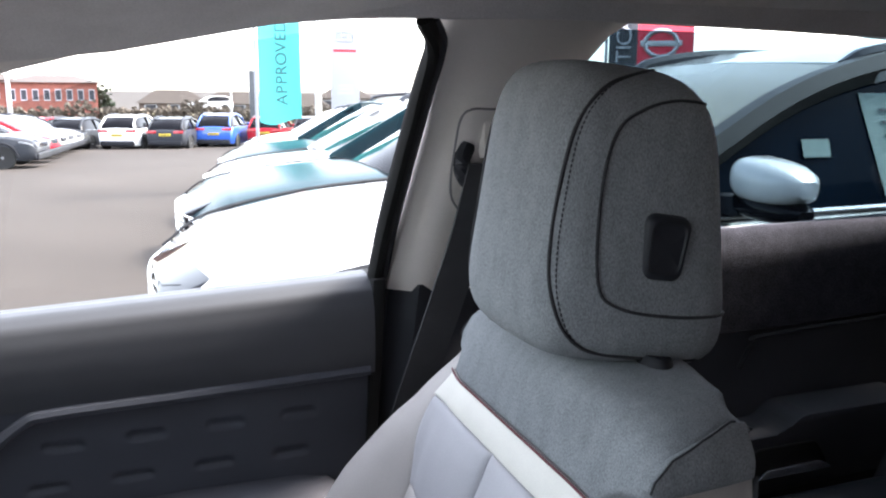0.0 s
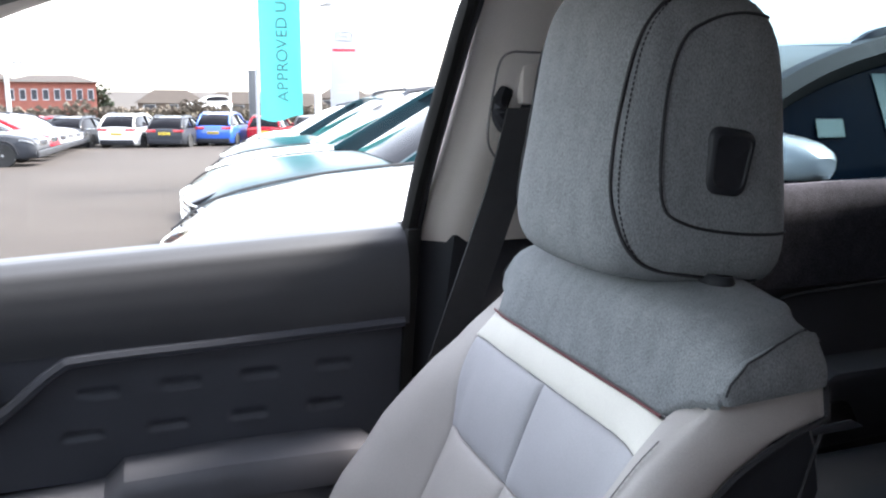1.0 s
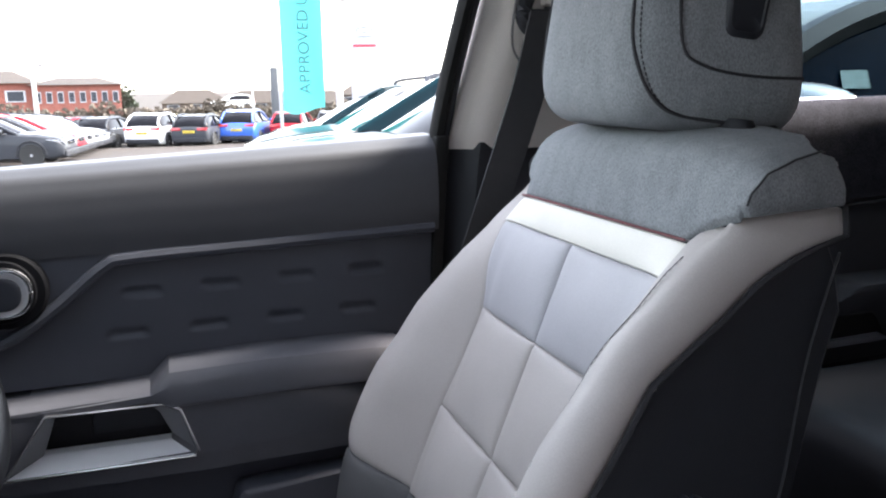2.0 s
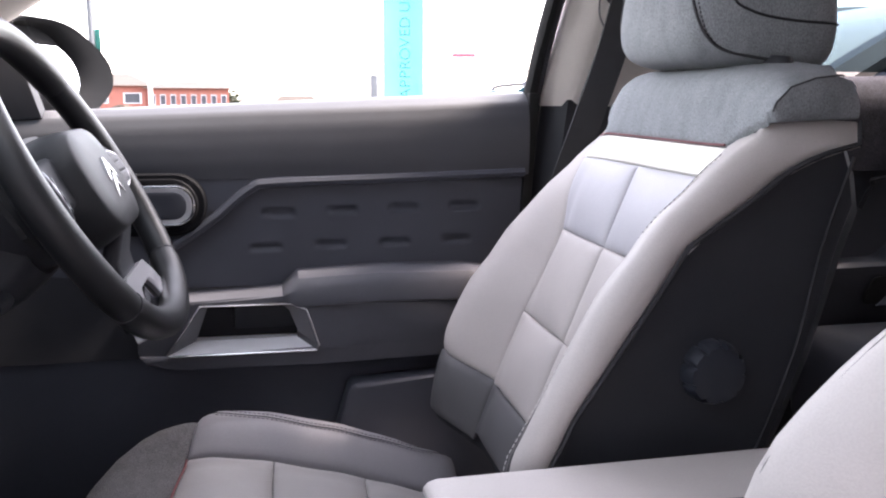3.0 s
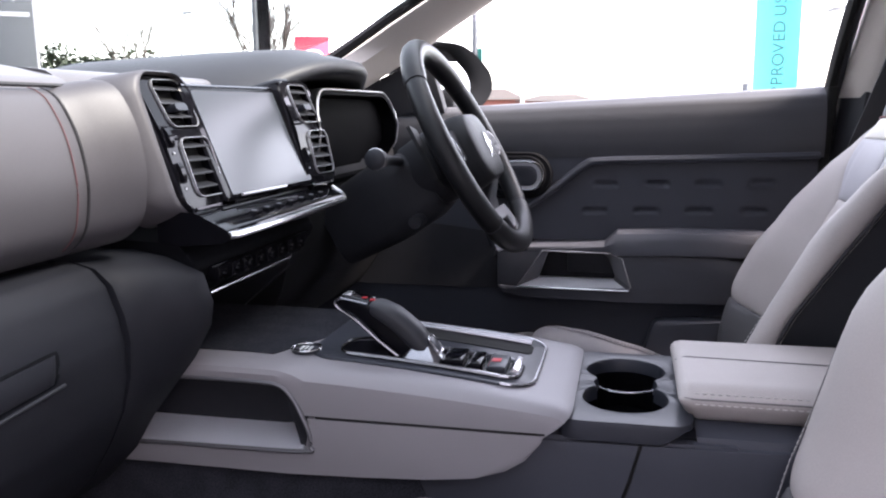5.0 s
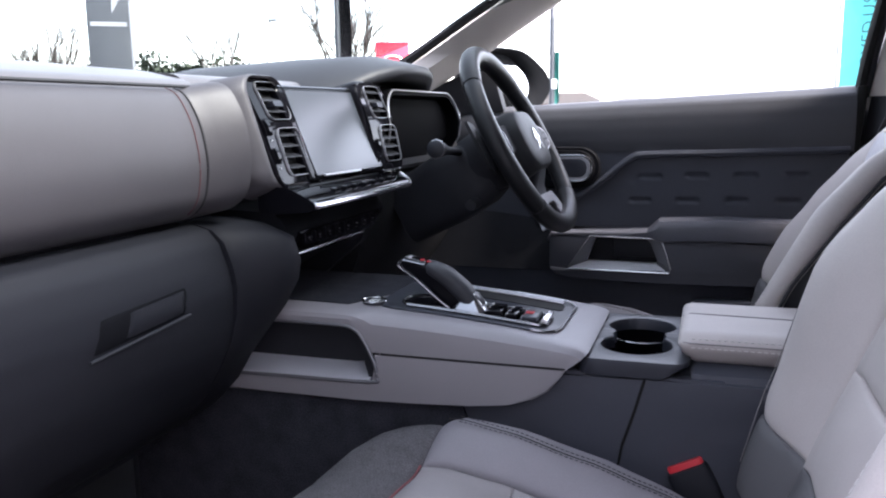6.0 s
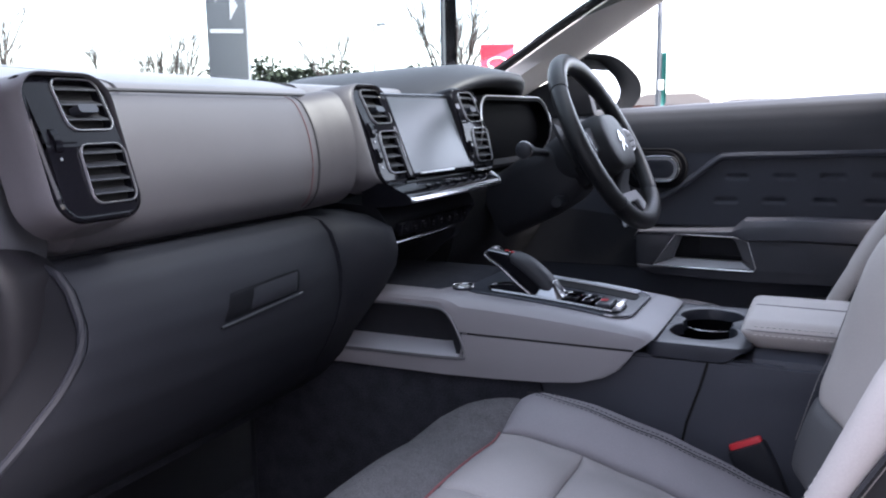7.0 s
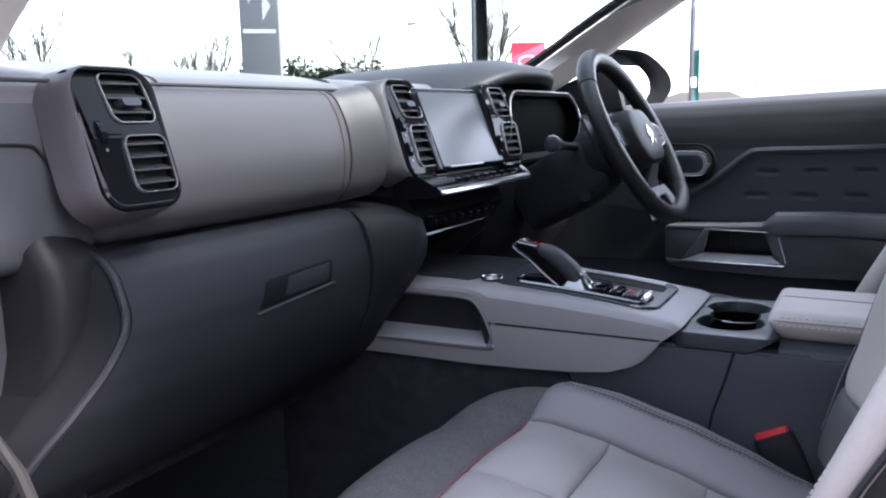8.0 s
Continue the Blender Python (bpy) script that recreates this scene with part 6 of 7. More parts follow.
def lever_piece(k0, k1, lift, hs, ws, rr):
    pts = curve([(x, cy, z) for x, z in lc], 6)
    n_ = len(pts)
    loops = []
    sel = [i for i in range(n_) if k0 <= i / (n_ - 1) <= k1]
    for c_, i in enumerate(sel):
        p = pts[i]
        d = (pts[min(i + 1, n_ - 1)] - pts[max(i - 1, 0)]).normalized()
        nn = Vector((-d.z, 0, d.x))
        nn = nn if nn.z > 0 else -nn
        g = i / (n_ - 1) * (len(lh) - 1)
        j = min(int(g), len(lh) - 2)
        h = lh[j] * (1 - g + j) + lh[j + 1] * (g - j)
        w = lwid[j] * (1 - g + j) + lwid[j + 1] * (g - j)
        e = 0.72 if c_ in (0, len(sel) - 1) else (0.94 if c_ in (1, len(sel) - 2) else 1.0)
        loops.append([p + Vector((0, a * w * ws * e, 0)) + nn * (b * h * hs * e + lift * h) for a, b in rrect(1.0, 1.0, rr, 6)])
    return loft(loops)


lpart("lever_shaft", lever_piece(0.0, 1.0, 0.0, 1.0, 0.92, 0.25), GLOSS, "gloss black lever body")
lpart("grip", lever_piece(0.22, 0.93, 0.34, 0.80, 1.06, 0.42), DARK_LEATHER, "black leather grip")
for sg in (-1, 1):
    lpart("side_trim", tube(curve([(-0.303, cy + sg * 0.0135, 0.9455), (-0.310, cy + sg * 0.0135, 0.9405), (-0.305, cy + sg * 0.0135, 0.9330), (-0.284, cy + sg * 0.0150, 0.9200), (-0.262, cy + sg * 0.0158, 0.9015), (-0.243, cy + sg * 0.0158, 0.8870), (-0.232, cy + sg * 0.015, 0.8795)], 6), 0.0016, 6), CHROME_D, "chrome edge")
    lpart("side_trim", tube([(-0.303, cy + sg * 0.0135, 0.9455), (-0.272, cy + sg * 0.0145, 0.9400)], 0.0013, 6), CHROME_D)
lpart("top_plate", loft([[(-0.287 + a * sc, cy + b * sc, 0.9412 - 0.22 * (a * sc) + o) for a, b in rrect(0.034, 0.025, 0.006, 4)] for sc, o in ((1, 0), (1, 0.003), (0.9, 0.004), (0.2, 0.004))]), GLOSS)
lpart("park_button", box(-0.303, -0.293, cy - 0.008, cy + 0.008, 0.9455, 0.9490, 0.0012), CHROME)
for k in range(2):
    lpart("gear_mark", box(-0.281 + 0.009 * k, -0.276 + 0.009 * k, cy - 0.006, cy - 0.001, 0.9440 - 0.002 * k, 0.9452 - 0.002 * k), RED)
bn = Vector((0.80, 0, 0.6)).normalized()
bt = Vector((0.6, 0, -0.8)).normalized()
bc = Vector((-0.2015, cy - 0.002, 0.8935))
lpart("manual_button", loft([[bc + bt * b * sc + Vector((0, a * sc, 0)) + bn * o for a, b in rrect(0.018, 0.020, 0.004, 3)] for sc, o in ((1, -0.004), (1, 0.003), (0.85, 0.0042), (0.2, 0.0042))]), TRAY, "square manual button")
lpart("button_frame", tube([bc + bt * b + Vector((0, a, 0)) + bn * 0.003 for a, b in rrect(0.019, 0.021, 0.004, 3)], 0.001, 5, closed=True), CHROME)
lpart("lever_foot", loft([[(-0.213 + a * sc, cy - 0.006 + b * sc, 0.879 + o) for a, b in rrect(0.055, 0.036, 0.014, 5)] for sc, o in ((1.0, 0.0), (0.85, 0.005), (0.55, 0.013), (0.45, 0.016))]), CHROME_D, "chrome lever foot")

# cup holder tray
cup_c = [(0.004, -0.042), (0.004, 0.048)]


def tray_mesh(well=False):
    """Tray top with two round wells that run into one another."""
    bm = bmesh.new()
    n_ = 120
    cx0, cy0 = 0.004, 0.003
    outer_, hole = [], []
    for k in range(n_):
        a = 2 * math.pi * k / n_
        d = Vector((math.cos(a), math.sin(a)))
        e = 9.0
        R = 1 / ((abs(d.x) / 0.067) ** e + (abs(d.y) / 0.117) ** e) ** (1 / e)
        outer_.append((cx0 + d.x * R, cy0 + d.y * R))
        best = 0.033
        for px, py in cup_c:
            c = Vector((px - cx0, py - cy0))
            b = d.dot(c)
            q = b * b - (c.length_squared - 0.043 ** 2)
            if q > 0:
                best = max(best, b + math.sqrt(q))
        hole.append((cx0 + d.x * best, cy0 + d.y * best))
    rows = []
    for pts, dz, sc in ((outer_, -0.022, 0.95), (outer_, -0.017, 1.0), (outer_, -0.003, 1.0), (outer_, 0.002, 0.985), (hole, 0.004, 1.07), (hole, 0.0030, 1.02), (hole, 0.0, 1.0), (hole, -0.012, 0.985)):
        rows.append([bm.verts.new((cx0 + (x - cx0) * sc, cy0 + (y - cy0) * sc, 0.847 + dz + (0.016 * sm(0.035, 0.068, x) if dz < -0.01 and pts is outer_ else 0))) for x, y in pts])
    for a, b in zip(rows, rows[1:]):
        for i in range(n_):
            bm.faces.new((a[i], a[(i + 1) % n_], b[(i + 1) % n_], b[i]))
    if well:
        bm.free()
        bm = bmesh.new()
        rr = [[bm.verts.new((cx0 + (x - cx0) * sc, cy0 + (y - cy0) * sc, 0.847 + dz)) for x, y in hole] for dz, sc in ((-0.0115, 0.99), (-0.055, 0.95), (-0.056, 0.3))]
        for a, b in zip(rr, rr[1:]):
            for i in range(n_):
                bm.faces.new((a[i], a[(i + 1) % n_], b[(i + 1) % n_], b[i]))
        bm.faces.new(rr[-1])
    return bm


cpart("tray_base", box(-0.098, 0.11, -0.1095, 0.1095, 0.77, 0.788, 0.004), DOOR_MID)
for y0, y1 in ((-0.1095, -0.090), (0.096, 0.1095)):
    cpart("tray_side", box(-0.098, 0.11, y0, y1, 0.786, 0.8315, 0.004), DOOR_MID)
for x0, x1 in ((-0.098, -0.044), (0.052, 0.11)):
    cpart("tray_end", box(x0, x1, -0.091, 0.097, 0.786, 0.8315, 0.004), DOOR_MID)
# Wells and mats near black: the shade of the recess is in the colour.
cpart("cup_well", tray_mesh(True), VOID, "cup holder wells, near black for recess shade")
cpart("cup_tray", tray_mesh(), TRAY, "dark grey tray with two cup holders")
for cx, cyy in cup_c:
    cpart("cup_floor", loft([[(cx + r * math.cos(t), cyy + r * math.sin(t), 0.846 + o) for t in [2 * math.pi * k / 28 for k in range(28)]] for r, o in ((0.038, -0.0545), (0.037, -0.0525), (0.002, -0.0525))]), VOID, "cup mat, near black for recess shade")
    cpart("cup_rim", tube([(cx + 0.0405 * math.cos(t), cyy + 0.0405 * math.sin(t), 0.8375) for t in [math.radians(a) for a in (range(200, 340, 10) if cyy > 0 else range(-40, -10, 6))]], 0.0012, 6), CHROME_D)
    cpart("cup_catch", prism([(cx + 0.030, 0.834), (cx + 0.0375, 0.838), (cx + 0.036, 0.812), (cx + 0.032, 0.812)], cyy - 0.022, cyy - 0.012, 0.001), SILVER)

# arm rest lid
arm = thing("armrest_box", "pale grey leather centre armrest box with double stitching", "armrest", (0.2, 0.0, 0.84))


ARM_PROF = rounded([(0.104, 0.839), (0.110, 0.858), (0.100, 0.876), (0.032, 0.8785), (-0.062, 0.8765), (-0.0835, 0.8675), (-0.0835, 0.860), (-0.073, 0.8435), (-0.060, 0.839)], 0.007, 4)


def lid():
    """The padded lid: crowned top, one edge sewn, front face leaning in at the bottom."""
    loops = []
    for x, k, w in ((0.0545, 0.30, 0.93), (0.0555, 0.60, 0.96), (0.0590, 0.86, 0.985), (0.066, 1.0, 1.0), (0.10, 1.0, 1.0), (0.20, 1.0, 1.0), (0.32, 1.0, 1.0), (0.44, 1.0, 1.0), (0.452, 0.85, 0.98)):
        lp = []
        for y, z in ARM_PROF:
            z = 0.864 + (z - 0.864) * k
            lean = 0.40 * (0.866 - z) * sm(0.12, 0.06, x) if z < 0.866 else 0.0
            lp.append((x + lean, 0.012 + (y - 0.012) * w, z))
        loops.append(lp)
    return loft(loops)


under(part("lid", lid(), LEATHER, None, "pale grey padded lid"), arm)
under(part("lid_base", loft([[(x + 0.25 * (0.842 - z), y, z) for y, z in ((-0.066, 0.8425), (0.100, 0.8425), (0.106, 0.76), (-0.1125, 0.76), (-0.1110, 0.815), (-0.101, 0.836))] for x in (0.070, 0.20, 0.33, 0.45)]), DOOR_MID, None, "black plastic box under the lid"), arm)
under(part("top_seam", tube([(0.0552, 0.0220, 0.866), (0.0578, 0.0220, 0.8745), (0.067, 0.022, 0.8782), (0.20, 0.016, 0.8784), (0.44, 0.012, 0.8783)], 0.0011, 5), SEAM_GREY), arm)
sew = [(0.0560, -0.074, 0.8665), (0.0605, -0.080, 0.8672), (0.070, -0.0832, 0.8674), (0.20, -0.0834, 0.8674), (0.44, -0.0834, 0.8674)]
under(part("lid_seam", tube(sew, 0.0009, 5), SEAM_GREY), arm)
for dy, dz in ((0.0062, 0.0040), (-0.0006, -0.0048)):
    ln = [(x, -0.0834 + dy, 0.8674 + dz) for x in lin(0.070, 0.43, 24)]
    under(part("stitching", stitches(ln, 0.0050, 0.0024, 0.0008), THREAD_GREY), arm)

# belt buckle by the passenger seat
buck = thing("belt_buckle", "black belt buckle with a red release button", "seat belt buckle", (0.085, -0.125, 0.70))
bd = Vector((-0.45, 0.0, 0.89)).normalized()
bs = Vector((0, 1, 0))
bf = bs.cross(bd)
b0 = Vector((0.126, -0.112, 0.616))
under(part("case", loft([[b0 + bd * v + bf * a * s + bs * b * s for a, b in rrect(0.050, 0.026, 0.008, 4)] for v, s in ((0, 0.8), (0.09, 1.0), (0.118, 1.0), (0.124, 0.93))]), BLACK, None, "black buckle case"), buck)
under(part("release_button", loft([[b0 + bd * v + bf * (a * s) + bs * (b * s + 0.002) for a, b in rrect(0.042, 0.016, 0.004, 3)] for v, s in ((0.118, 1.0), (0.129, 1.0), (0.131, 0.9))]), RED, None, "red release button"), buck)


# ---- rear cabin ----
rear = thing("rear_bench", "dark rear bench seat behind the front seats", "rear seat", (1.1, 0.0, 0.7))
for y0, y1 in ((-0.70, -0.24), (-0.23, 0.23), (0.24, 0.70)):
    under(part("bench_cushion", box(0.80, 1.26, y0, y1, 0.62, 0.80, 0.05, 4), DARK_LEATHER), rear)
    under(part("bench_back", prism(rounded([(1.20, 0.74), (1.42, 1.18), (1.50, 1.17), (1.36, 0.72)], 0.03), y0, y1, 0.02), DARK_LEATHER), rear)
rd = thing("rear_door", "black-trimmed rear door with a window", "car door", (0.9, 0.80, 0.8), group="rear doors")
under(part("rear_upper_panel", sheet(lambda s, t: Vector((0.60 + 0.90 * s, 0.80 - 0.035 * math.sin(min(t * 4, 1) * math.pi / 2), 1.204 + 0.022 * s - 0.165 * t)), 8, 8), CARPET), rd)
under(part("rear_mid_panel", sheet(lambda s, t: Vector((0.60 + 0.95 * s, 0.780, 1.075 - 0.30 * t)), 4, 4), DOOR_TOP), rd)
under(part("rear_crease", tube(curve([(0.98, 0.774, 0.98), (1.0, 0.770, 1.02), (1.04, 0.768, 1.037), (1.45, 0.766, 1.050)], 6), 0.004, 8), BLACK), rd)
under(part("rear_arm_rest", prism(rounded([(0.60, 0.885), (1.02, 0.890), (1.05, 0.917), (1.32, 0.917), (1.34, 0.80), (0.60, 0.78)], 0.02), 0.70, 0.79, 0.003), DOOR_TOP), rd)
under(part("rear_pull_bay", prism(rounded([(0.96, 0.872), (1.08, 0.872), (1.11, 0.825), (0.94, 0.825)], 0.01), 0.694, 0.699, 0.002), RUBBER), rd)
under(part("rear_pull", prism([(0.98, 0.838), (1.085, 0.840), (1.115, 0.824), (0.96, 0.822)], 0.688, 0.6935, 0.002), CHROME, None, "satin chrome door pull"), rd)
under(part("rear_lower_panel", box(0.58, 1.5, 0.765, 0.80, 0.34, 0.79), BLACK), rd)
g2 = under(part("rear_pane", sheet(lambda s, t: Vector((0.60 + 0.95 * s, glass_y(1.22 + 0.29 * t) + 0.012, 1.22 + 0.29 * t)), 4, 4, (0, 0.004, 0)), PRIVACY, None, "tinted rear side window"), rd)
g2.visible_shadow = False
# Outer skin out of view, added to shade the next car; colour guessed.
under(part("rear_outer_skin", sheet(lambda s, t: Vector((0.385 + 1.70 * s, 0.90 - 0.05 * abs(2 * t - 0.9), 1.15 - 0.83 * t)), 4, 6, (0, 0.004, 0)), OWN_PAINT, None, "dark grey outer door skin"), rd)
rd2 = thing("rear_door", "black-trimmed rear door with a window", "car door", (0.9, -0.80, 0.8), group="rear doors")
under(part("rear_upper_panel", sheet(lambda s, t: Vector((0.60 + 1.2 * s, -0.62 - 0.15 * min(t * 3, 1), 1.51 - 1.17 * t)), 4, 6), SOFT_BLACK), rd2)
part("rear_screen_wall", sheet(lambda s, t: Vector((1.84 + 0.24 * t, -0.70 + 1.4 * s, 1.46 - 0.42 * t)), 4, 3, (0.01, 0, 0.01)), BLACK, shell)
ws = thing("windscreen", "clear windscreen of the parked car", "windscreen", (-0.6, 0, 1.3), kind="structure")
under(part("screen_glass", sheet(lambda s, t: Vector((-1.02 + 0.93 * t - 0.03 * (2 * s - 1) ** 2 * (-1), (-0.68 + 1.36 * s) * (1 - 0.12 * t), 1.14 + 0.335 * t - 0.03 * (2 * s - 1) ** 2 * t)), 10, 8, (-0.004, 0, 0.004)), WINDSCREEN), ws)


# ---- passenger's door, standing open ----
pdr = thing("passenger_door", "black-trimmed passenger door standing wide open", "car door", (-0.80, -0.87, 0.30))
pdr.rotation_euler = (0, 0, radians(-56))
part("inner_panel", sheet(lambda s, t: Vector((1.10 * s, 0.02 - 0.02 * math.sin(t * math.pi), 0.08 + 0.76 * t)), 8, 10, (0, -0.03, 0)), SOFT_BLACK, pdr)
part("outer_skin", sheet(lambda s, t: Vector((1.12 * s, -0.10 - 0.04 * math.sin(t * math.pi), 0.06 + 0.78 * t)), 8, 10, (0, 0.006, 0)), OWN_PAINT, pdr, "dark grey outer skin")
part("arm_rest", prism(rounded([(0.25, 0.52), (0.95, 0.60), (0.98, 0.52), (0.25, 0.44)], 0.03), 0.0, 0.08, 0.012), ARM, pdr)
part("door_edge", box(1.09, 1.12, -0.11, 0.02, 0.08, 0.83, 0.01), RUBBER, pdr)
part("window_frame", tube(curve([(0.18, -0.02, 0.84), (0.40, 0.06, 1.00), (0.66, 0.12, 1.13), (0.95, 0.14, 1.19), (1.12, 0.13, 1.17), (1.13, 0.05, 1.0), (1.12, -0.02, 0.84)], 5), 0.016, 8), RUBBER, pdr)
pg = part("window_pane", sheet(lambda s, t: Vector((0.22 + 0.90 * s, -0.03 + 0.15 * t, 0.82 + (0.33 - 0.30 * (1 - s) ** 1.8) * t)), 8, 4, (0, 0.004, 0)), GLASS, pdr)
pg.visible_shadow = False


# ---- parked cars ----
def car_paint(name, paint, coat):
    return mat(name, paint, 0.28, vary=0.02, coat=coat, spec=0.5 if coat > 0.3 else 0.06)


def make_car(name, label, paint, paint_name, length=4.4, height=1.65, width=1.84, coat=0.9, hero=False, group="parked cars"):
    """A parked hatchback or estate. Nose at x = 0, tail at x = length, centred on y, on z = 0."""
    car = thing(name, label, "car", (0, 0, 0), group=group)
    body_m = car_paint(paint_name, paint, coat)
    hw = width / 2
    mdx, mdz = (0.135, 0.040) if hero else (0.0, 0.0)
    H = height
    st = [(0.0, 0.42, 0.62, 0.78), (0.05, 0.28, 0.78, 0.90), (0.25, 0.22, 0.90, 0.97), (0.7, 0.20, 0.985, 1.0), (1.25, 0.20, 1.03, 1.0), (1.6, 0.20, 1.06, 1.0), (2.6, 0.20, 1.07, 1.0), (3.6, 0.20, 1.09, 0.99), (length - 0.2, 0.26, 1.10, 0.95), (length - 0.05, 0.32, 1.05, 0.90), (length, 0.40, 0.95, 0.86)]
    loops = []
    for x, zb, zt, k in st:
        w = hw * k
        zt = zt * H / 1.65
        ring = [(-w * 0.86, zb), (-w * 0.97, zb + 0.06), (-w, (zb + zt) * 0.48), (-w, zt * 0.80), (-w * 0.955, zt * 0.955), (-w * 0.86, zt * 0.99), (-w * 0.45, zt + 0.018), (0, zt + 0.026)]
        ring = ring + [(-y, z) for y, z in ring[-2::-1]]
        loops.append([(x, y, z) for y, z in ring])
    part("body", loft(loops), body_m, car, angle=50)
    # bonnet gaps along the wings and across the nose
    for sg in (-1, 1):
        gap = [(x, sg * hw * k * 0.87, zt * H / 1.65 * 0.993 + 0.004) for x, zb, zt, k in st[1:6]]
        part("bonnet_gap", tube(curve(gap, 4), 0.007, 5), BLACK, car)
    part("bonnet_gap", tube(curve([(0.052 - 0.03 * (1 - abs(u)), u * hw * 0.78, 0.80 * H / 1.65 - 0.05 * abs(u) ** 3) for u in (-1, -0.6, 0, 0.6, 1)], 5), 0.007, 5), BLACK, car)
    # greenhouse
    gh = [(1.22, 1.03, 1.05, 0.90), (1.75, 1.05, 1.36, 0.83), (2.1, 1.06, 1.54, 0.78), (2.6, 1.06, 1.63, 0.76), (3.3, 1.07, 1.635, 0.755), (length - 0.55, 1.08, 1.57, 0.74), (length - 0.18, 1.09, 1.30, 0.79), (length - 0.10, 1.09, 1.12, 0.84)]
    if hero:
        gh[:6] = [(1.30, 1.03, 1.05, 0.90), (1.72, 1.05, 1.27, 0.85), (2.05, 1.06, 1.42, 0.80), (2.38, 1.06, 1.515, 0.775), (2.80, 1.06, 1.585, 0.76), (3.4, 1.07, 1.61, 0.755)]
    rl_ = []
    for x, zb, zt, k in gh:
        w = hw * k
        zt, zb = zt * H / 1.65, zb * H / 1.65
        rl_.append([(x, -hw * 0.93, zb - 0.02), (x, -w, zt - 0.05), (x, -w * 0.92, zt - 0.008), (x, 0, zt + 0.012), (x, w * 0.92, zt - 0.008), (x, w, zt - 0.05), (x, hw * 0.93, zb - 0.02)])
    part("windows", loft(rl_), SKY_TINT_GLASS if hero else GLOSS, car, "dark car windows")
    ro = []
    for x, zb, zt, k in (gh[3:6] + [(length - 0.5, 1.08, 1.56, 0.74)] if hero else gh[2:6]):
        w = hw * k * 0.95
        zt = zt * H / 1.65
        ro.append([(x, -w, zt - 0.016), (x, -w * 0.9, zt + 0.010), (x, 0, zt + 0.026), (x, w * 0.9, zt + 0.010), (x, w, zt - 0.016), (x, 0, zt)])
    part("roof", loft(ro), body_m, car)
    for sg in (-1, 1):
        a = []
        for x, zb, zt, k in gh[:5 if hero else 4]:
            a.append((x - 0.02, sg * hw * k * 0.985, zt * H / 1.65 - 0.03))
        part("pillar", tube(curve(a, 4), 0.055 if hero else 0.035, 6), body_m if not hero else PILLAR_BLACK, car)
        b = []
        for x, zb, zt, k in gh[3:]:
            b.append((x, sg * hw * k * 0.99, zt * H / 1.65 - 0.035))
        part("pillar", tube(curve(b, 4), 0.045, 6), body_m, car)
        bars = [(2.36, 0.70, 1.510), (2.48, 0.71, 1.560), (2.9, 0.71, 1.605), (3.6, 0.70, 1.60), (3.8, 0.69, 1.53)] if hero else [(2.25, 0.68, 1.57), (2.35, 0.70, 1.64), (2.9, 0.70, 1.685), (3.6, 0.70, 1.66), (3.75, 0.69, 1.59)]
        part("roof_bar", tube(curve([(x_, sg * hw * y_, z_ * H / 1.65) for x_, y_, z_ in bars], 4), 0.026, 6), TRAY, car)
        part("door_post", tube([(2.72, sg * hw * 0.935, 1.05 * H / 1.65), (2.80, sg * hw * 0.77, 1.59 * H / 1.65)], 0.04, 6), GLOSS, car)
        part("waist_trim", tube([(1.45, sg * hw * 0.955, 1.045 * H / 1.65), (2.6, sg * hw * 0.955, 1.055 * H / 1.65), (3.9, sg * hw * 0.95, 1.075 * H / 1.65)], 0.010, 6), CHROME, car)
        def shell(z0, hs, ds):
            """A mirror shell: tall beside the car, tapering to its outer tip."""
            rows_ = []
            for o, h_, d_ in ((-0.02, 0.085, 0.10), (0.0, 0.110, 0.14), (0.03, 0.125, 0.165), (0.09, 0.122, 0.17), (0.15, 0.105, 0.155), (0.19, 0.080, 0.12), (0.215, 0.045, 0.065)):
                rows_.append([(1.60 + mdx + a * ds + 0.10 * o, sg * (hw + o), z0 + mdz + b * hs - 0.10 * o) for a, b in rrect(d_, h_, min(h_, d_) * 0.42, 4)])
            return loft(rows_)
        zm = 1.125 * H / 1.65
        mr = part("wing_mirror", shell(zm + 0.012, 1.08 if hero else 0.92, 1.15 if hero else 1.0), body_m, car)
        part("mirror_shell", shell(zm - (0.066 if hero else 0.038), 0.66, 0.93), GLOSS, mr)
        part("mirror_foot", box(1.54 + mdx, 1.62 + mdx, min(sg * (hw - 0.10), sg * (hw + 0.02)), max(sg * (hw - 0.10), sg * (hw + 0.02)), 1.055 * H / 1.65, 1.115 * H / 1.65, 0.012), BLACK, mr)
        lamp = part("headlamp", loft([[(x + 0.16 * (abs(sg * hw * 0.66 + a * s) / hw) ** 3, sg * hw * 0.66 + a * s, 0.765 * H / 1.65 + b * s + 0.012 * a * sg) for a, b in rrect(0.36, 0.075, 0.03, 4)] for x, s in ((0.012, 0.94), (0.03, 1.0), (0.30, 1.0))]), GLOSS, car, "dark headlamp with bright strips")
        for dz in (-0.018, 0.018):
            part("lamp_strip", tube([(0.006 + 0.16 * ((hw * 0.66 + a) / hw) ** 3, sg * (hw * 0.66 + a), 0.765 * H / 1.65 + dz + 0.012 * a) for a in (-0.15, -0.05, 0.05, 0.15)], 0.009, 6), LAMP_W, lamp)
        wrap = [(0.03, 0.80, 0.665), (0.08, 0.880, 0.735), (0.20, 0.938, 0.800), (0.32, 0.962, 0.828), (0.43, 0.974, 0.842)]
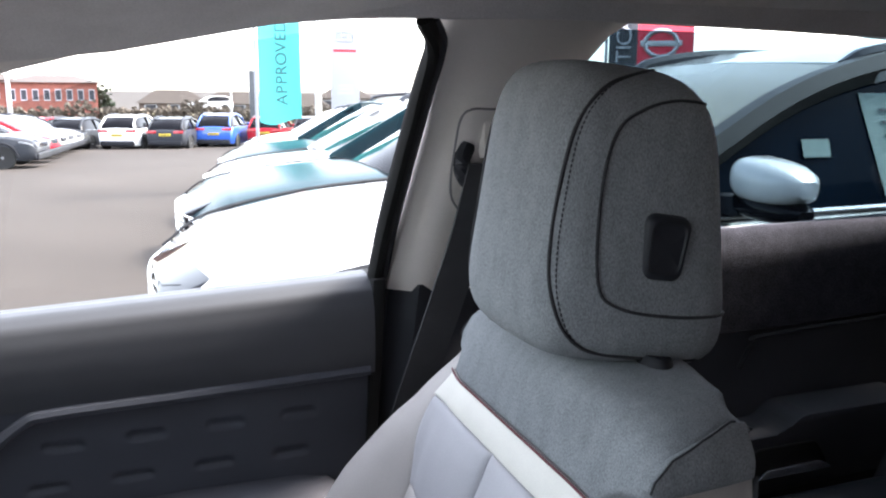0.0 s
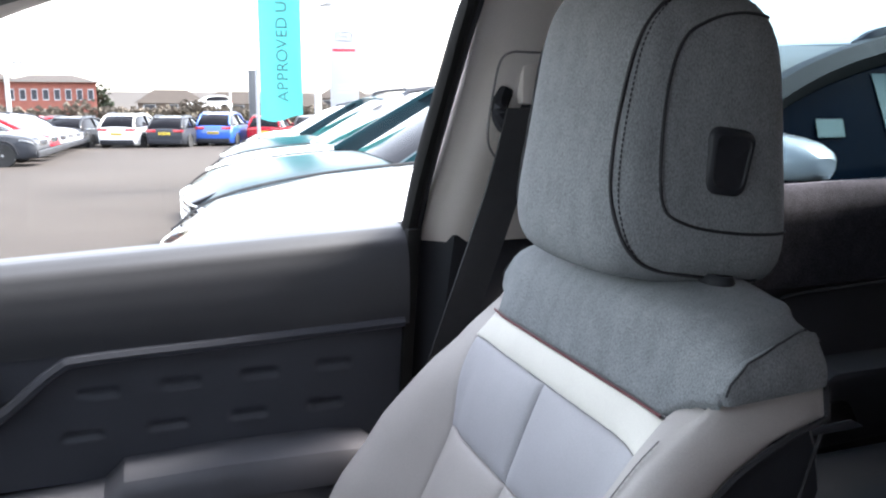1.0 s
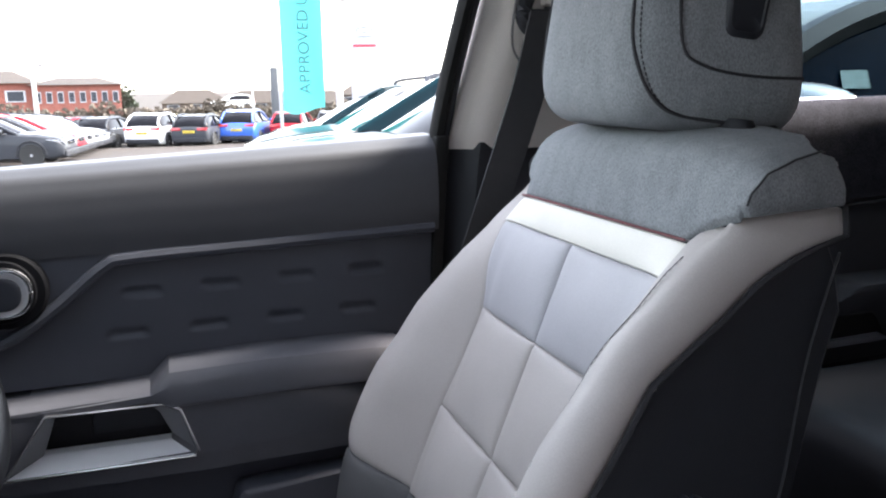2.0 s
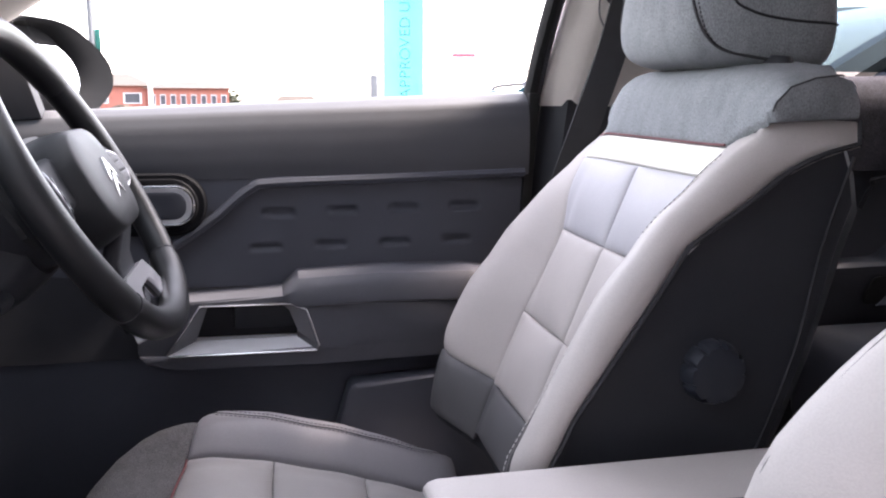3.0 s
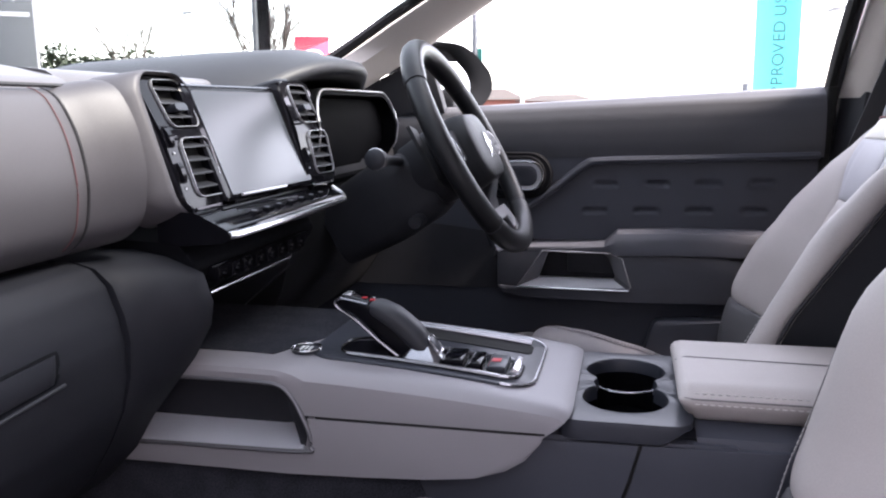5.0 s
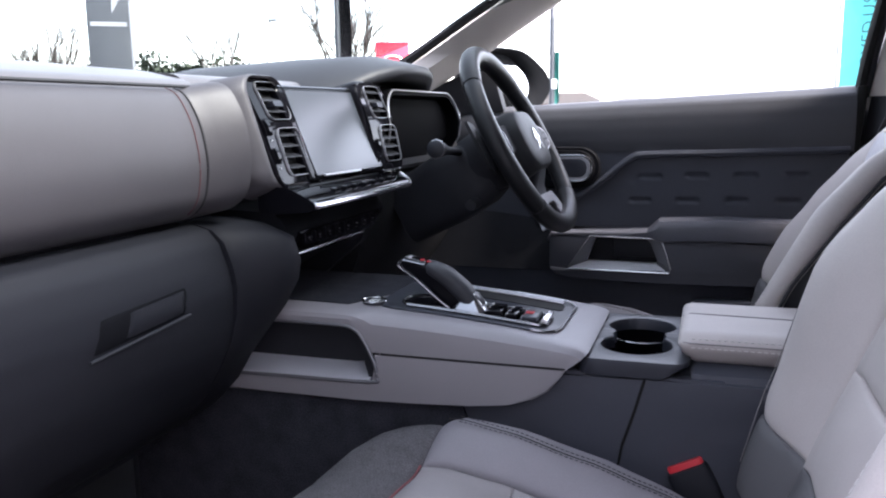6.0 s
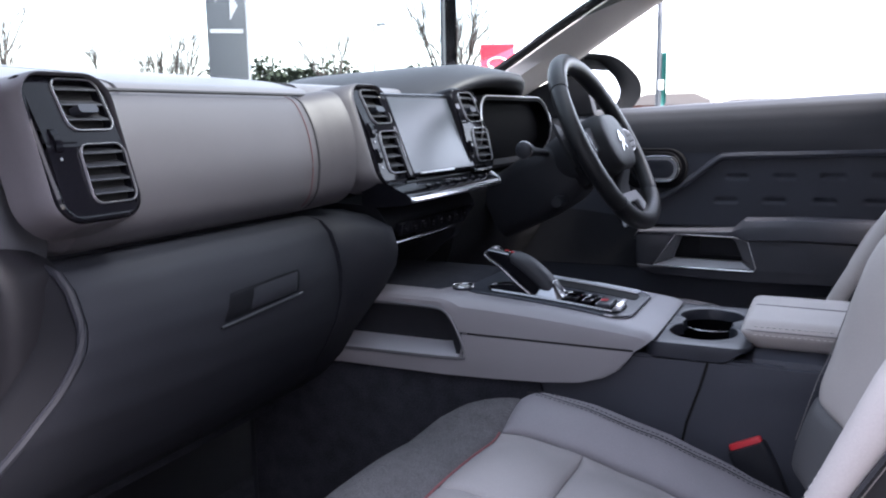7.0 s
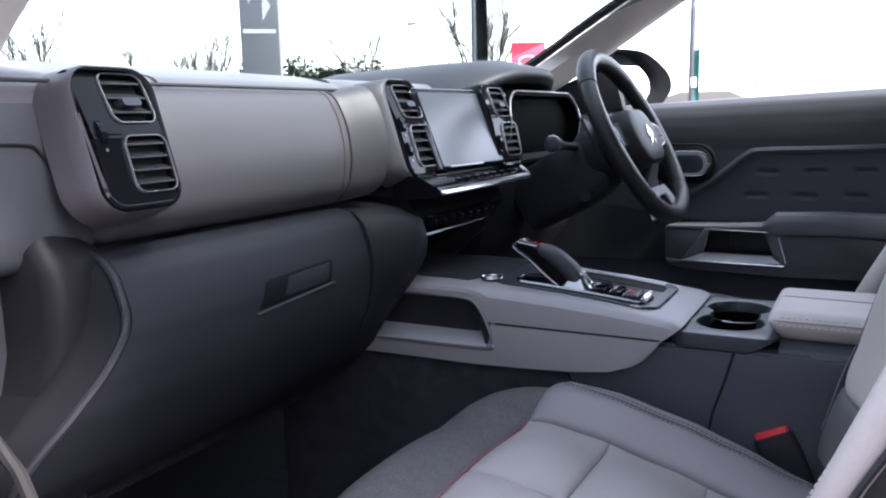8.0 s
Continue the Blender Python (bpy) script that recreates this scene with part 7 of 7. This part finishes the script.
        part("lamp_side", tube(curve([(x_, sg * (hw * k_ - 0.004), z_ * H / 1.65) for x_, k_, z_ in wrap], 4), 0.028, 8), GLOSS, lamp, "dark side of the headlamp")
        for dz in (-0.014, 0.014):
            part("lamp_strip", tube(curve([(x_, sg * (hw * k_ + 0.020), z_ * H / 1.65 + dz) for x_, k_, z_ in wrap], 4), 0.006, 6), LAMP_W, lamp)
        part("tail_lamp", loft([[(length - x, sg * hw * 0.66 + a * s, 0.97 * H / 1.65 + b * s) for a, b in rrect(0.44, 0.12, 0.04, 4)] for x, s in ((-0.012, 0.9), (0.0, 1.0), (0.2, 1.0))]), LAMP_RED, car, "red tail lamp")
        for x in (0.86, length - 0.86):
            loops = [[(x + r * math.cos(t), sg * (hw - 0.20 + o), 0.335 + r * math.sin(t)) for t in [2 * math.pi * k / 28 for k in range(28)]] for r, o in ((0.30, 0.0), (0.335, 0.02), (0.335, 0.19), (0.31, 0.215), (0.24, 0.205))]
            wl = part("wheel", loft(loops), TYRE, car)
            loops = [[(x + r * math.cos(t), sg * (hw - 0.20 + o), 0.335 + r * math.sin(t)) for t in [2 * math.pi * k / 28 for k in range(28)]] for r, o in ((0.24, 0.203), (0.22, 0.18), (0.05, 0.19), (0.04, 0.205), (0.01, 0.206))]
            part("rim", loft(loops), RIM, wl)
            part("arch", tube([(x + 0.39 * math.cos(t), sg * (hw - 0.005), 0.34 + 0.39 * math.sin(t)) for t in [math.pi * k / 14 for k in range(15)]], 0.035, 6), BLACK, car)
    part("grille", loft([[(x, a * s, 0.74 * H / 1.65 + b * s + (x - 0.03) * 0.4) for a, b in rrect(0.80, 0.15, 0.04, 4)] for x, s in ((-0.004, 0.96), (0.012, 1.0), (0.2, 1.0))]), GLOSS, car, "black grille")
    for k in range(4):
        zk = 0.66 * H / 1.65 + 0.045 * k
        part("grille_bar", tube(curve([(0.075, -0.66 * hw / 0.93, zk), (-0.002, -0.36, zk), (-0.022, 0, zk), (-0.002, 0.36, zk), (0.075, 0.66 * hw / 0.93, zk)], 4), 0.008, 5), CHROME, car)
    part("bumper", box(-0.03, 0.3, -hw * 0.80, hw * 0.80, 0.24, 0.46, 0.06, 3), BLACK, car)
    part("rear_bumper", box(length - 0.3, length + 0.03, -hw * 0.82, hw * 0.82, 0.28, 0.50, 0.06, 3), BLACK, car)
    part("number_plate", box(length + 0.012, length + 0.026, -0.26, 0.26, 0.70, 0.81, 0.004), PLATE_Y, car, "yellow plate with dark bars")
    for k in range(7):
        part("plate_bar", box(length + 0.026, length + 0.029, -0.22 + 0.066 * k, -0.185 + 0.066 * k, 0.72, 0.79), BLACK, car)
    return car


def place(car, x, y, yaw=0.0):
    car.matrix_basis = pose(x, y, ground_z(x, y), 0, 0, yaw)
    return car


hero = place(make_car("parked_car", "white family car parked alongside with a paper in its window", (0.66, 0.655, 0.64), "white_car_paint", 4.5, 1.72, 1.86, hero=True, group="row beside us"), 0.09, 2.68, 1.0)
part("window_sheet", sheet(lambda s, t: Vector((2.40 + 0.32 * s - 0.055 * t, -0.858 + 0.115 * t, 1.125 + 0.355 * t)), 2, 2, (0, 0.002, 0)), SHEET, hero, "printed price sheet")
for k in range(5):
    part("sheet_bar", sheet(lambda s, t, k=k: Vector((2.475 + 0.14 * s - 0.055 * (0.86 - 0.12 * k), -0.8625 + 0.115 * (0.82 - 0.12 * k + 0.03 * t), 1.125 + 0.355 * (0.82 - 0.12 * k + 0.03 * t))), 1, 1, (0, 0.002, 0)), SIGN_DARK, hero)
part("small_sheet", sheet(lambda s, t: Vector((2.06 + 0.12 * s, -0.812 + 0.02 * t, 1.265 + 0.06 * t)), 2, 2, (0, 0.002, 0)), SHEET, hero, "small printed card behind the window")


def screen_z(x):
    """Height of the white car's windscreen line."""
    rows_ = ((1.30, 1.095), (1.72, 1.324), (2.05, 1.480), (2.38, 1.579), (2.80, 1.652))
    for (a, p), (b, q) in zip(rows_, rows_[1:]):
        if x <= b:
            return p + (q - p) * (x - a) / (b - a)
    return 1.652


part("front_screen", sheet(lambda s, t: Vector((1.36 + 0.98 * t, (-0.74 + 1.48 * s) * (1 - 0.10 * t), screen_z(1.36 + 0.98 * t) + 0.020 - 0.024 * (2 * s - 1) ** 2)), 8, 8, (-0.01, 0, 0.012)), SCREEN_GLASS, hero, "windscreen with sky sheen and pale cabin painted beige")
teal = place(make_car("parked_car", "dark teal family car in a row of parked cars", (0.005, 0.028, 0.036), "teal_car_paint", 4.5, 1.66, 1.86, coat=0.02, group="row beside us"), 0.28, 5.3, 1.0)
white_b = make_car("parked_car", "white family car in a row of parked cars", (0.78, 0.78, 0.78), "pearl_car_paint", 4.4, 1.60, 1.82, group="row beside us")
place(white_b, 0.66, 8.1, 2.0)
for k, (x, y) in enumerate(((1.05, 10.9), (1.5, 13.7), (1.95, 16.5), (2.4, 19.3))):
    copy_thing(teal if k == 0 else white_b, pose(x, y, ground_z(x, y), 0, 0, 2))
grey = place(make_car("parked_car", "dark grey hatchback parked facing the lane", (0.04, 0.043, 0.05), "grey_car_paint", 4.3, 1.48, 1.80, coat=0.12, group="row across the lane"), -2.55, 25.6, 172)
red = place(make_car("parked_car", "red hatchback parked facing the lane", (0.30, 0.010, 0.02), "red_car_paint", 4.2, 1.50, 1.78, coat=0.12, group="row across the lane"), -2.5, 28.3, 172)
silver = place(make_car("parked_car", "silver hatchback parked facing the lane", (0.26, 0.27, 0.28), "silver_car_paint", 4.3, 1.50, 1.80, coat=0.12, group="row across the lane"), -2.45, 31.0, 172)
blue = place(make_car("parked_car", "bright blue family car seen from behind", (0.02, 0.10, 0.45), "blue_car_paint", 4.4, 1.65, 1.85, group="far row"), 0, 0)
for src_, x, y in ((silver, -2.4, 33.7), (silver, -2.3, 36.4), (grey, -2.2, 39.1), (red, -6.2, 44.5)):
    copy_thing(src_, pose(x, y, ground_z(x, y), 0, 0, 172))
place(blue, 4.7, 43.4, -110)
for src_, x, y in ((grey, 2.5, 42.2), (white_b, 0.55, 42.8), (grey, -1.7, 43.6), (red, -3.3, 44.6), (red, 7.0, 43.6), (grey, 9.2, 43.6)):
    copy_thing(src_, pose(x, y, ground_z(x, y), 0, 0, -110))
bank = sheet(lambda s, t: Vector((-30 + 90 * s, 84 + 14 * t, ground_z(0, 84 + 14 * t) - 0.1 + 2.1 * sm(0, 0.3, t) * sm(1, 0.8, t))), 12, 10, (0, 0, -0.3))
tagged(part("grass_bank", bank, GRASS), "rough grass bank beyond the car park", "bank", kind="structure")
copy_thing(white_b, pose(4.9, 90.0, ground_z(5, 90) + 2.0, 0, 0, 8))


# ---- signs, flags, posts ----
def far(dirx, diry, d, eye=(0.07, -0.26)):
    return eye[0] + dirx * d, eye[1] + diry * d


def flag(name, label, x, y, base, w, h, z0, cloth, text, ink, turn, size, bow=0.15, mast=None, sag=0.06, spare=0.3):
    f = thing(name, label, "flag", (x, y, base))
    f.rotation_euler = (0, 0, radians(turn))
    part("pole", tube([(0, 0, 0), (0, 0, z0 + h + spare)], [0.035, 0.025] if mast is None else [0.06, 0.05], 8), mast or PLASTIC_W, f)
    part("cloth", sheet(lambda s, t: Vector((0.05 + w * s, bow * math.sin(s * 3.0 + t * 2.0) * s, z0 + h * t - sag * math.sin(s * 5.0) * (1 - t) ** 2)), 14, 20, (0, 0.006, 0)), cloth, f)
    if text:
        words("letter", text, size, Matrix.Translation((0.05 + w * 0.55, -0.05 - bow * 0.6, z0 + 1.5 * h / 3.6)) @ Euler((radians(90), radians(-90), 0)).to_matrix().to_4x4(), ink, f)
    return f


x, y = 2.14, 15.6
flag("banner_flag", "teal dealership banner flag on a white pole", x, y, ground_z(x, y), 0.78, 3.6, 1.29, TEAL, "APPROVED USED", INK, -8, 0.30)
x, y = 8.84, 14.3
flag("banner_flag", "dark banner flag with pale teal lettering", x, y, ground_z(x, y), 0.55, 4.0, 1.3, SIGN_DARK, "TICAL", METAL, -32, 0.42, 0.05)


def totem(name, label, x, y, base, w, h, turn, m, logo):
    t = thing(name, label, "sign", (x, y, base))
    t.rotation_euler = (0, 0, radians(turn))
    part("panel", box(-w / 2, w / 2, -0.15, 0.15, 0, h, 0.03), m, t)
    logo(t, w, h)
    return t


def logo_h(t, w, h):
    z = h - 0.75
    part("badge", tube([(a, -0.17, z + b) for a, b in rrect(w * 0.55, 0.62, 0.14, 5)], 0.035, 6, closed=True), METAL, t)
    for sg in (-1, 1):
        part("badge_bar", tube([(sg * 0.28, -0.17, z + 0.28), (sg * 0.17, -0.17, z - 0.28)], 0.05, 6), METAL, t)
    part("badge_bar", tube([(-0.2, -0.17, z), (0.2, -0.17, z)], 0.05, 6), METAL, t)
    part("name_bar", box(-w * 0.40, w * 0.40, -0.165, -0.15, h - 1.80, h - 1.62), SIGN_RED, t)
    for k in range(3):
        part("text_bar", box(-w * 0.27, w * 0.27, -0.165, -0.15, h - 4.2 - 0.26 * k, h - 4.05 - 0.26 * k), METAL, t)


x, y = 13.93, 58.0
totem("totem_sign", "tall pale grey dealership totem sign", x, y, ground_z(x, y) - 0.2, 2.0, 7.88, -14, PLASTIC_W, logo_h)


def logo_n(t, w, h):
    z = h - 0.85
    part("badge", tube([(0.62 * math.cos(a), -0.18, z + 0.50 * math.sin(a)) for a in [2 * math.pi * k / 30 for k in range(30)]], 0.09, 6, closed=True), METAL, t)
    part("badge_bar", box(-0.80, 0.80, -0.22, -0.16, z - 0.11, z + 0.11, 0.01), METAL, t)


x, y = 19.5, 27.9
totem("totem_sign", "red dealership totem sign with a round silver badge", x, y, ground_z(x, y), 2.45, 5.0, -36, SIGN_RED, logo_n)


def logo_d(t, w, h):
    bm = bmesh.new()
    for pts in (((-0.30, 0.55), (-0.02, 0.22), (-0.30, -0.30)), ((0.02, 0.5), (0.32, -0.30), (0.02, 0.02)), ((0.12, -0.1), (0.36, -0.34), (0.10, -0.80))):
        lo = [bm.verts.new((a, -0.16, h - 1.9 + b)) for a, b in pts]
        hi = [bm.verts.new((a, -0.175, h - 1.9 + b)) for a, b in pts]
        bm.faces.new(lo)
        bm.faces.new(hi[::-1])
        for i in range(3):
            bm.faces.new((lo[i], lo[(i + 1) % 3], hi[(i + 1) % 3], hi[i]))
    part("badge", bm, PLASTIC_W, t)
    part("name_bar", box(-w * 0.42, w * 0.42, -0.165, -0.15, h - 3.05, h - 2.93), PLASTIC_W, t)
    part("side_post", box(w / 2, w / 2 + 0.07, -0.12, 0.12, 0, h), PLASTIC_W, t)


x, y = -16.6, 19.0
totem("totem_sign", "dark slate dealership totem sign with a white badge", x, y, ground_z(x, y) - 0.3, 1.15, 7.7, 39, SIGN_DARK, logo_d)
x, y = -14.6, 36.0
totem("totem_sign", "red dealership totem sign", x, y, ground_z(x, y), 1.6, 5.7, 21, SIGN_RED, lambda t, w, h: part("badge", tube([(0.45 * math.cos(a), -0.18, h - 0.9 + 0.25 * math.sin(a)) for a in [2 * math.pi * k / 24 for k in range(24)]], 0.06, 6, closed=True), METAL, t))


def lamp_post(x, y, h, heads=1, g="lamp posts"):
    t = thing("lamp_post", "slim grey car park lamp post", "lamp post", (x, y, ground_z(x, y)), group=g)
    part("mast", tube([(0, 0, 0), (0, 0, h)], [0.09, 0.05], 8), METAL, t)
    for k in range(heads):
        s = 1 if k == 0 else -1
        part("arm", tube([(0, 0, h - 0.1), (s * 0.5, 0, h)], 0.03, 6), METAL, t)
        part("lamp_head", box(s * 0.5 - 0.25, s * 0.5 + 0.25, -0.14, 0.14, h - 0.03, h + 0.12, 0.03), METAL, t)
    return t


for x, y, h in ((7.6, 37.0, 6.2), (21.1, 66.5, 5.5), (23.6, 70.0, 5.5), (-22.5, 38.0, 7.3), (-6.6, 50.0, 6.35), (7.3, 34.8, 6.0), (6.3, 61.4, 7.0), (-5.9, 45.4, 4.0)):
    lamp_post(x, y, h)
# feather flags ahead of the car
x, y = -7.5, 15.0
flag("banner_flag", "black feather flag hanging limp on its pole", x, y, ground_z(x, y), 0.24, 4.5, 1.2, VOID, "", INK, 28, 0.3, 0.05, SIGN_DARK)
x, y = -2.96, 15.0
flag("banner_flag", "green and white banner flag hanging edge-on", x, y, ground_z(x, y), 0.09, 1.0, 1.75, GREEN, "", INK, 12, 0.3, 0.06, SIGN_DARK, 0.06, 2.6)
part("pale_band", box(-0.012, 0.095, -0.075, -0.055, 2.05, 2.24, 0.01), PAPER, bpy.data.objects["banner_flag.003"])
x, y = 7.32, 57.0
totem("totem_sign", "narrow dark sign board on the car park edge", x, y, ground_z(x, y), 0.5, 4.47, -3, SIGN_DARK, lambda t, w, h: None)


# ---- buildings ----
def building(name, label, x, y, w, d, h, turn, wall, roof_m, rows, cols, ridge=1.4, flat=False):
    b = thing(name, label, "building", (x, y, ground_z(x, y) - 0.3))
    b.rotation_euler = (0, 0, radians(turn))
    part("wall", box(-w / 2, w / 2, 0, d, 0, h), wall, b)
    if flat:
        part("roof", box(-w / 2 - 0.3, w / 2 + 0.3, -0.3, d + 0.3, h, h + 0.35, 0.02), roof_m, b)
    else:
        bm = bmesh.new()
        v = [bm.verts.new(p) for p in ((-w / 2 - 0.4, -0.5, h), (w / 2 + 0.4, -0.5, h), (w / 2 + 0.4, d + 0.5, h), (-w / 2 - 0.4, d + 0.5, h), (-w / 2 + 2, d / 2, h + ridge), (w / 2 - 2, d / 2, h + ridge))]
        for q in ((0, 1, 5, 4), (1, 2, 5), (2, 3, 4, 5), (3, 0, 4), (3, 2, 1, 0)):
            bm.faces.new([v[i] for i in q])
        part("roof", bm, roof_m, b)
    for r in range(rows):
        for c in range(cols):
            cx = -w / 2 + w * (c + 0.5) / cols
            cz = h * (r + 0.55) / rows
            wd = part("window", box(cx - w / cols * 0.28, cx + w / cols * 0.28, -0.06, 0.02, cz - 0.55, cz + 0.5), PLASTIC_W, b)
            part("pane", box(cx - w / cols * 0.22, cx + w / cols * 0.22, -0.075, -0.055, cz - 0.45, cz + 0.4), TRAY, wd)
    return b


building("brick_building", "long low red brick office building with white windows", -7.4, 84, 7.6, 7, 4.9, 2, BRICK, ROOF_TILE, 2, 8, 0.7)
building("brick_building", "red brick building with a brown hipped roof", -15.6, 84, 9, 9, 5.1, 3, BRICK, ROOF_TILE, 2, 3, 1.2)
for k, (xx, w, h) in enumerate(((4.0, 8, 2.8), (12.5, 9, 2.6), (20.5, 6, 2.4), (27.0, 7, 3.4), (36, 9, 2.6), (47, 10, 2.7))):
    building("house", "brown brick terraced house beyond the car park", xx, 108 + k % 2 * 5, w, 8, h, -4 * k, HOUSE, ROOF_TILE, 2, 3, 1.6)


# ---- planting ----
def bare_tree(x, y, h, seed, g="bare trees"):
    rnd = random.Random(seed)
    t = thing("bare_tree", "leafless winter tree with thin upright branches", "tree", (x, y, ground_z(x, y)), group=g)
    part("trunk", tube([(0, 0, 0), (rnd.uniform(-.1, .1), 0, h * 0.35), (rnd.uniform(-.2, .2), 0, h * 0.6)], [0.16, 0.11, 0.05], 6), BARK, t)
    bm = bmesh.new()

    def grow(p, d, l, r, n):
        q = p + d * l
        m = p.lerp(q, 0.5) + Vector((rnd.uniform(-1, 1), rnd.uniform(-1, 1), 0)) * l * 0.06
        tube([p, m, q], [r, r * 0.75, r * 0.5], 4, bm=bm)
        if n == 0:
            return
        for _ in range(3 if n > 1 else 4):
            e = (d + Vector((rnd.uniform(-.6, .6), rnd.uniform(-.6, .6), rnd.uniform(-0.1, .5)))).normalized()
            grow(p.lerp(q, rnd.uniform(0.45, 1.0)), e, l * rnd.uniform(0.55, 0.8), r * 0.55, n - 1)
    for _ in range(6):
        a = rnd.uniform(0, 6.28)
        grow(Vector((0, 0, h * rnd.uniform(0.22, 0.5))), Vector((math.cos(a) * 0.45, math.sin(a) * 0.45, 1)).normalized(), h * rnd.uniform(0.22, 0.32), 0.085, 3)
    tagged(part("crown", bm, BARK, t), kind="stuff")
    return t


for k, (dx_, dy_, d, h) in enumerate(((-0.80, 0.60, 42, 7.5), (-0.70, 0.715, 46, 7.2), (-0.68, 0.73, 48, 7.4), (-0.545, 0.838, 50, 7.5), (-0.43, 0.90, 42, 8.5), (-0.41, 0.912, 44, 9.0), (-0.84, 0.54, 44, 7.0), (-0.74, 0.67, 52, 6.5))):
    x, y = far(dx_, dy_, d, (0.15, -1.16))
    bare_tree(x, y, h, 10 + k)


def hedge(name, label, p0, p1, h, depth, n, seed, m=None):
    rnd = random.Random(seed)
    ob = thing(name, label, "hedge", (*p0, ground_z(*p0)), kind="stuff")
    bm = bmesh.new()
    P0, P1 = Vector((0, 0, 0)), Vector((p1[0] - p0[0], p1[1] - p0[1], ground_z(*p1) - ground_z(*p0)))
    for _ in range(n):
        k = rnd.random()
        hh = h * (0.75 + 0.35 * noise.noise(Vector((k * 30, seed, 0))))
        c = P0.lerp(P1, k) + Vector((rnd.uniform(-depth, depth), rnd.uniform(-depth, depth), hh * rnd.random() ** 0.6))
        s = rnd.uniform(0.12, 0.32)
        a = Vector((rnd.uniform(-1, 1), rnd.uniform(-1, 1), rnd.uniform(-1, 1))).normalized()
        b = a.cross(Vector((0.3, 0.5, 0.8))).normalized()
        q = a.cross(b)
        v = [bm.verts.new(c + (a * math.cos(t) + b * math.sin(t)) * s * (1 if i % 2 else 0.6)) for i, t in enumerate([math.pi * j / 3 for j in range(6)])]
        w = bm.verts.new(c + q * s * 0.4)
        for i in range(6):
            bm.faces.new((v[i], v[(i + 1) % 6], w))
    part("leaves", bm, m or LEAF, ob)
    return ob


a = far(-0.645, 0.764, 56, (0.15, -1.16))
b = far(-0.40, 0.916, 66, (0.15, -1.16))
hedge("hedge", "dark evergreen hedge along the car park edge", a, b, 7.9, 1.0, 8000, 3)
hedge("hedge", "scrubby brown hedge beyond the parked cars", (-12, 70), (40, 82), 2.9, 0.8, 6000, 5, SCRUB)
hedge("hedge", "rounded tree clump beside a brick building", (-4.3, 86), (-3.1, 86), 5.0, 0.9, 700, 7)
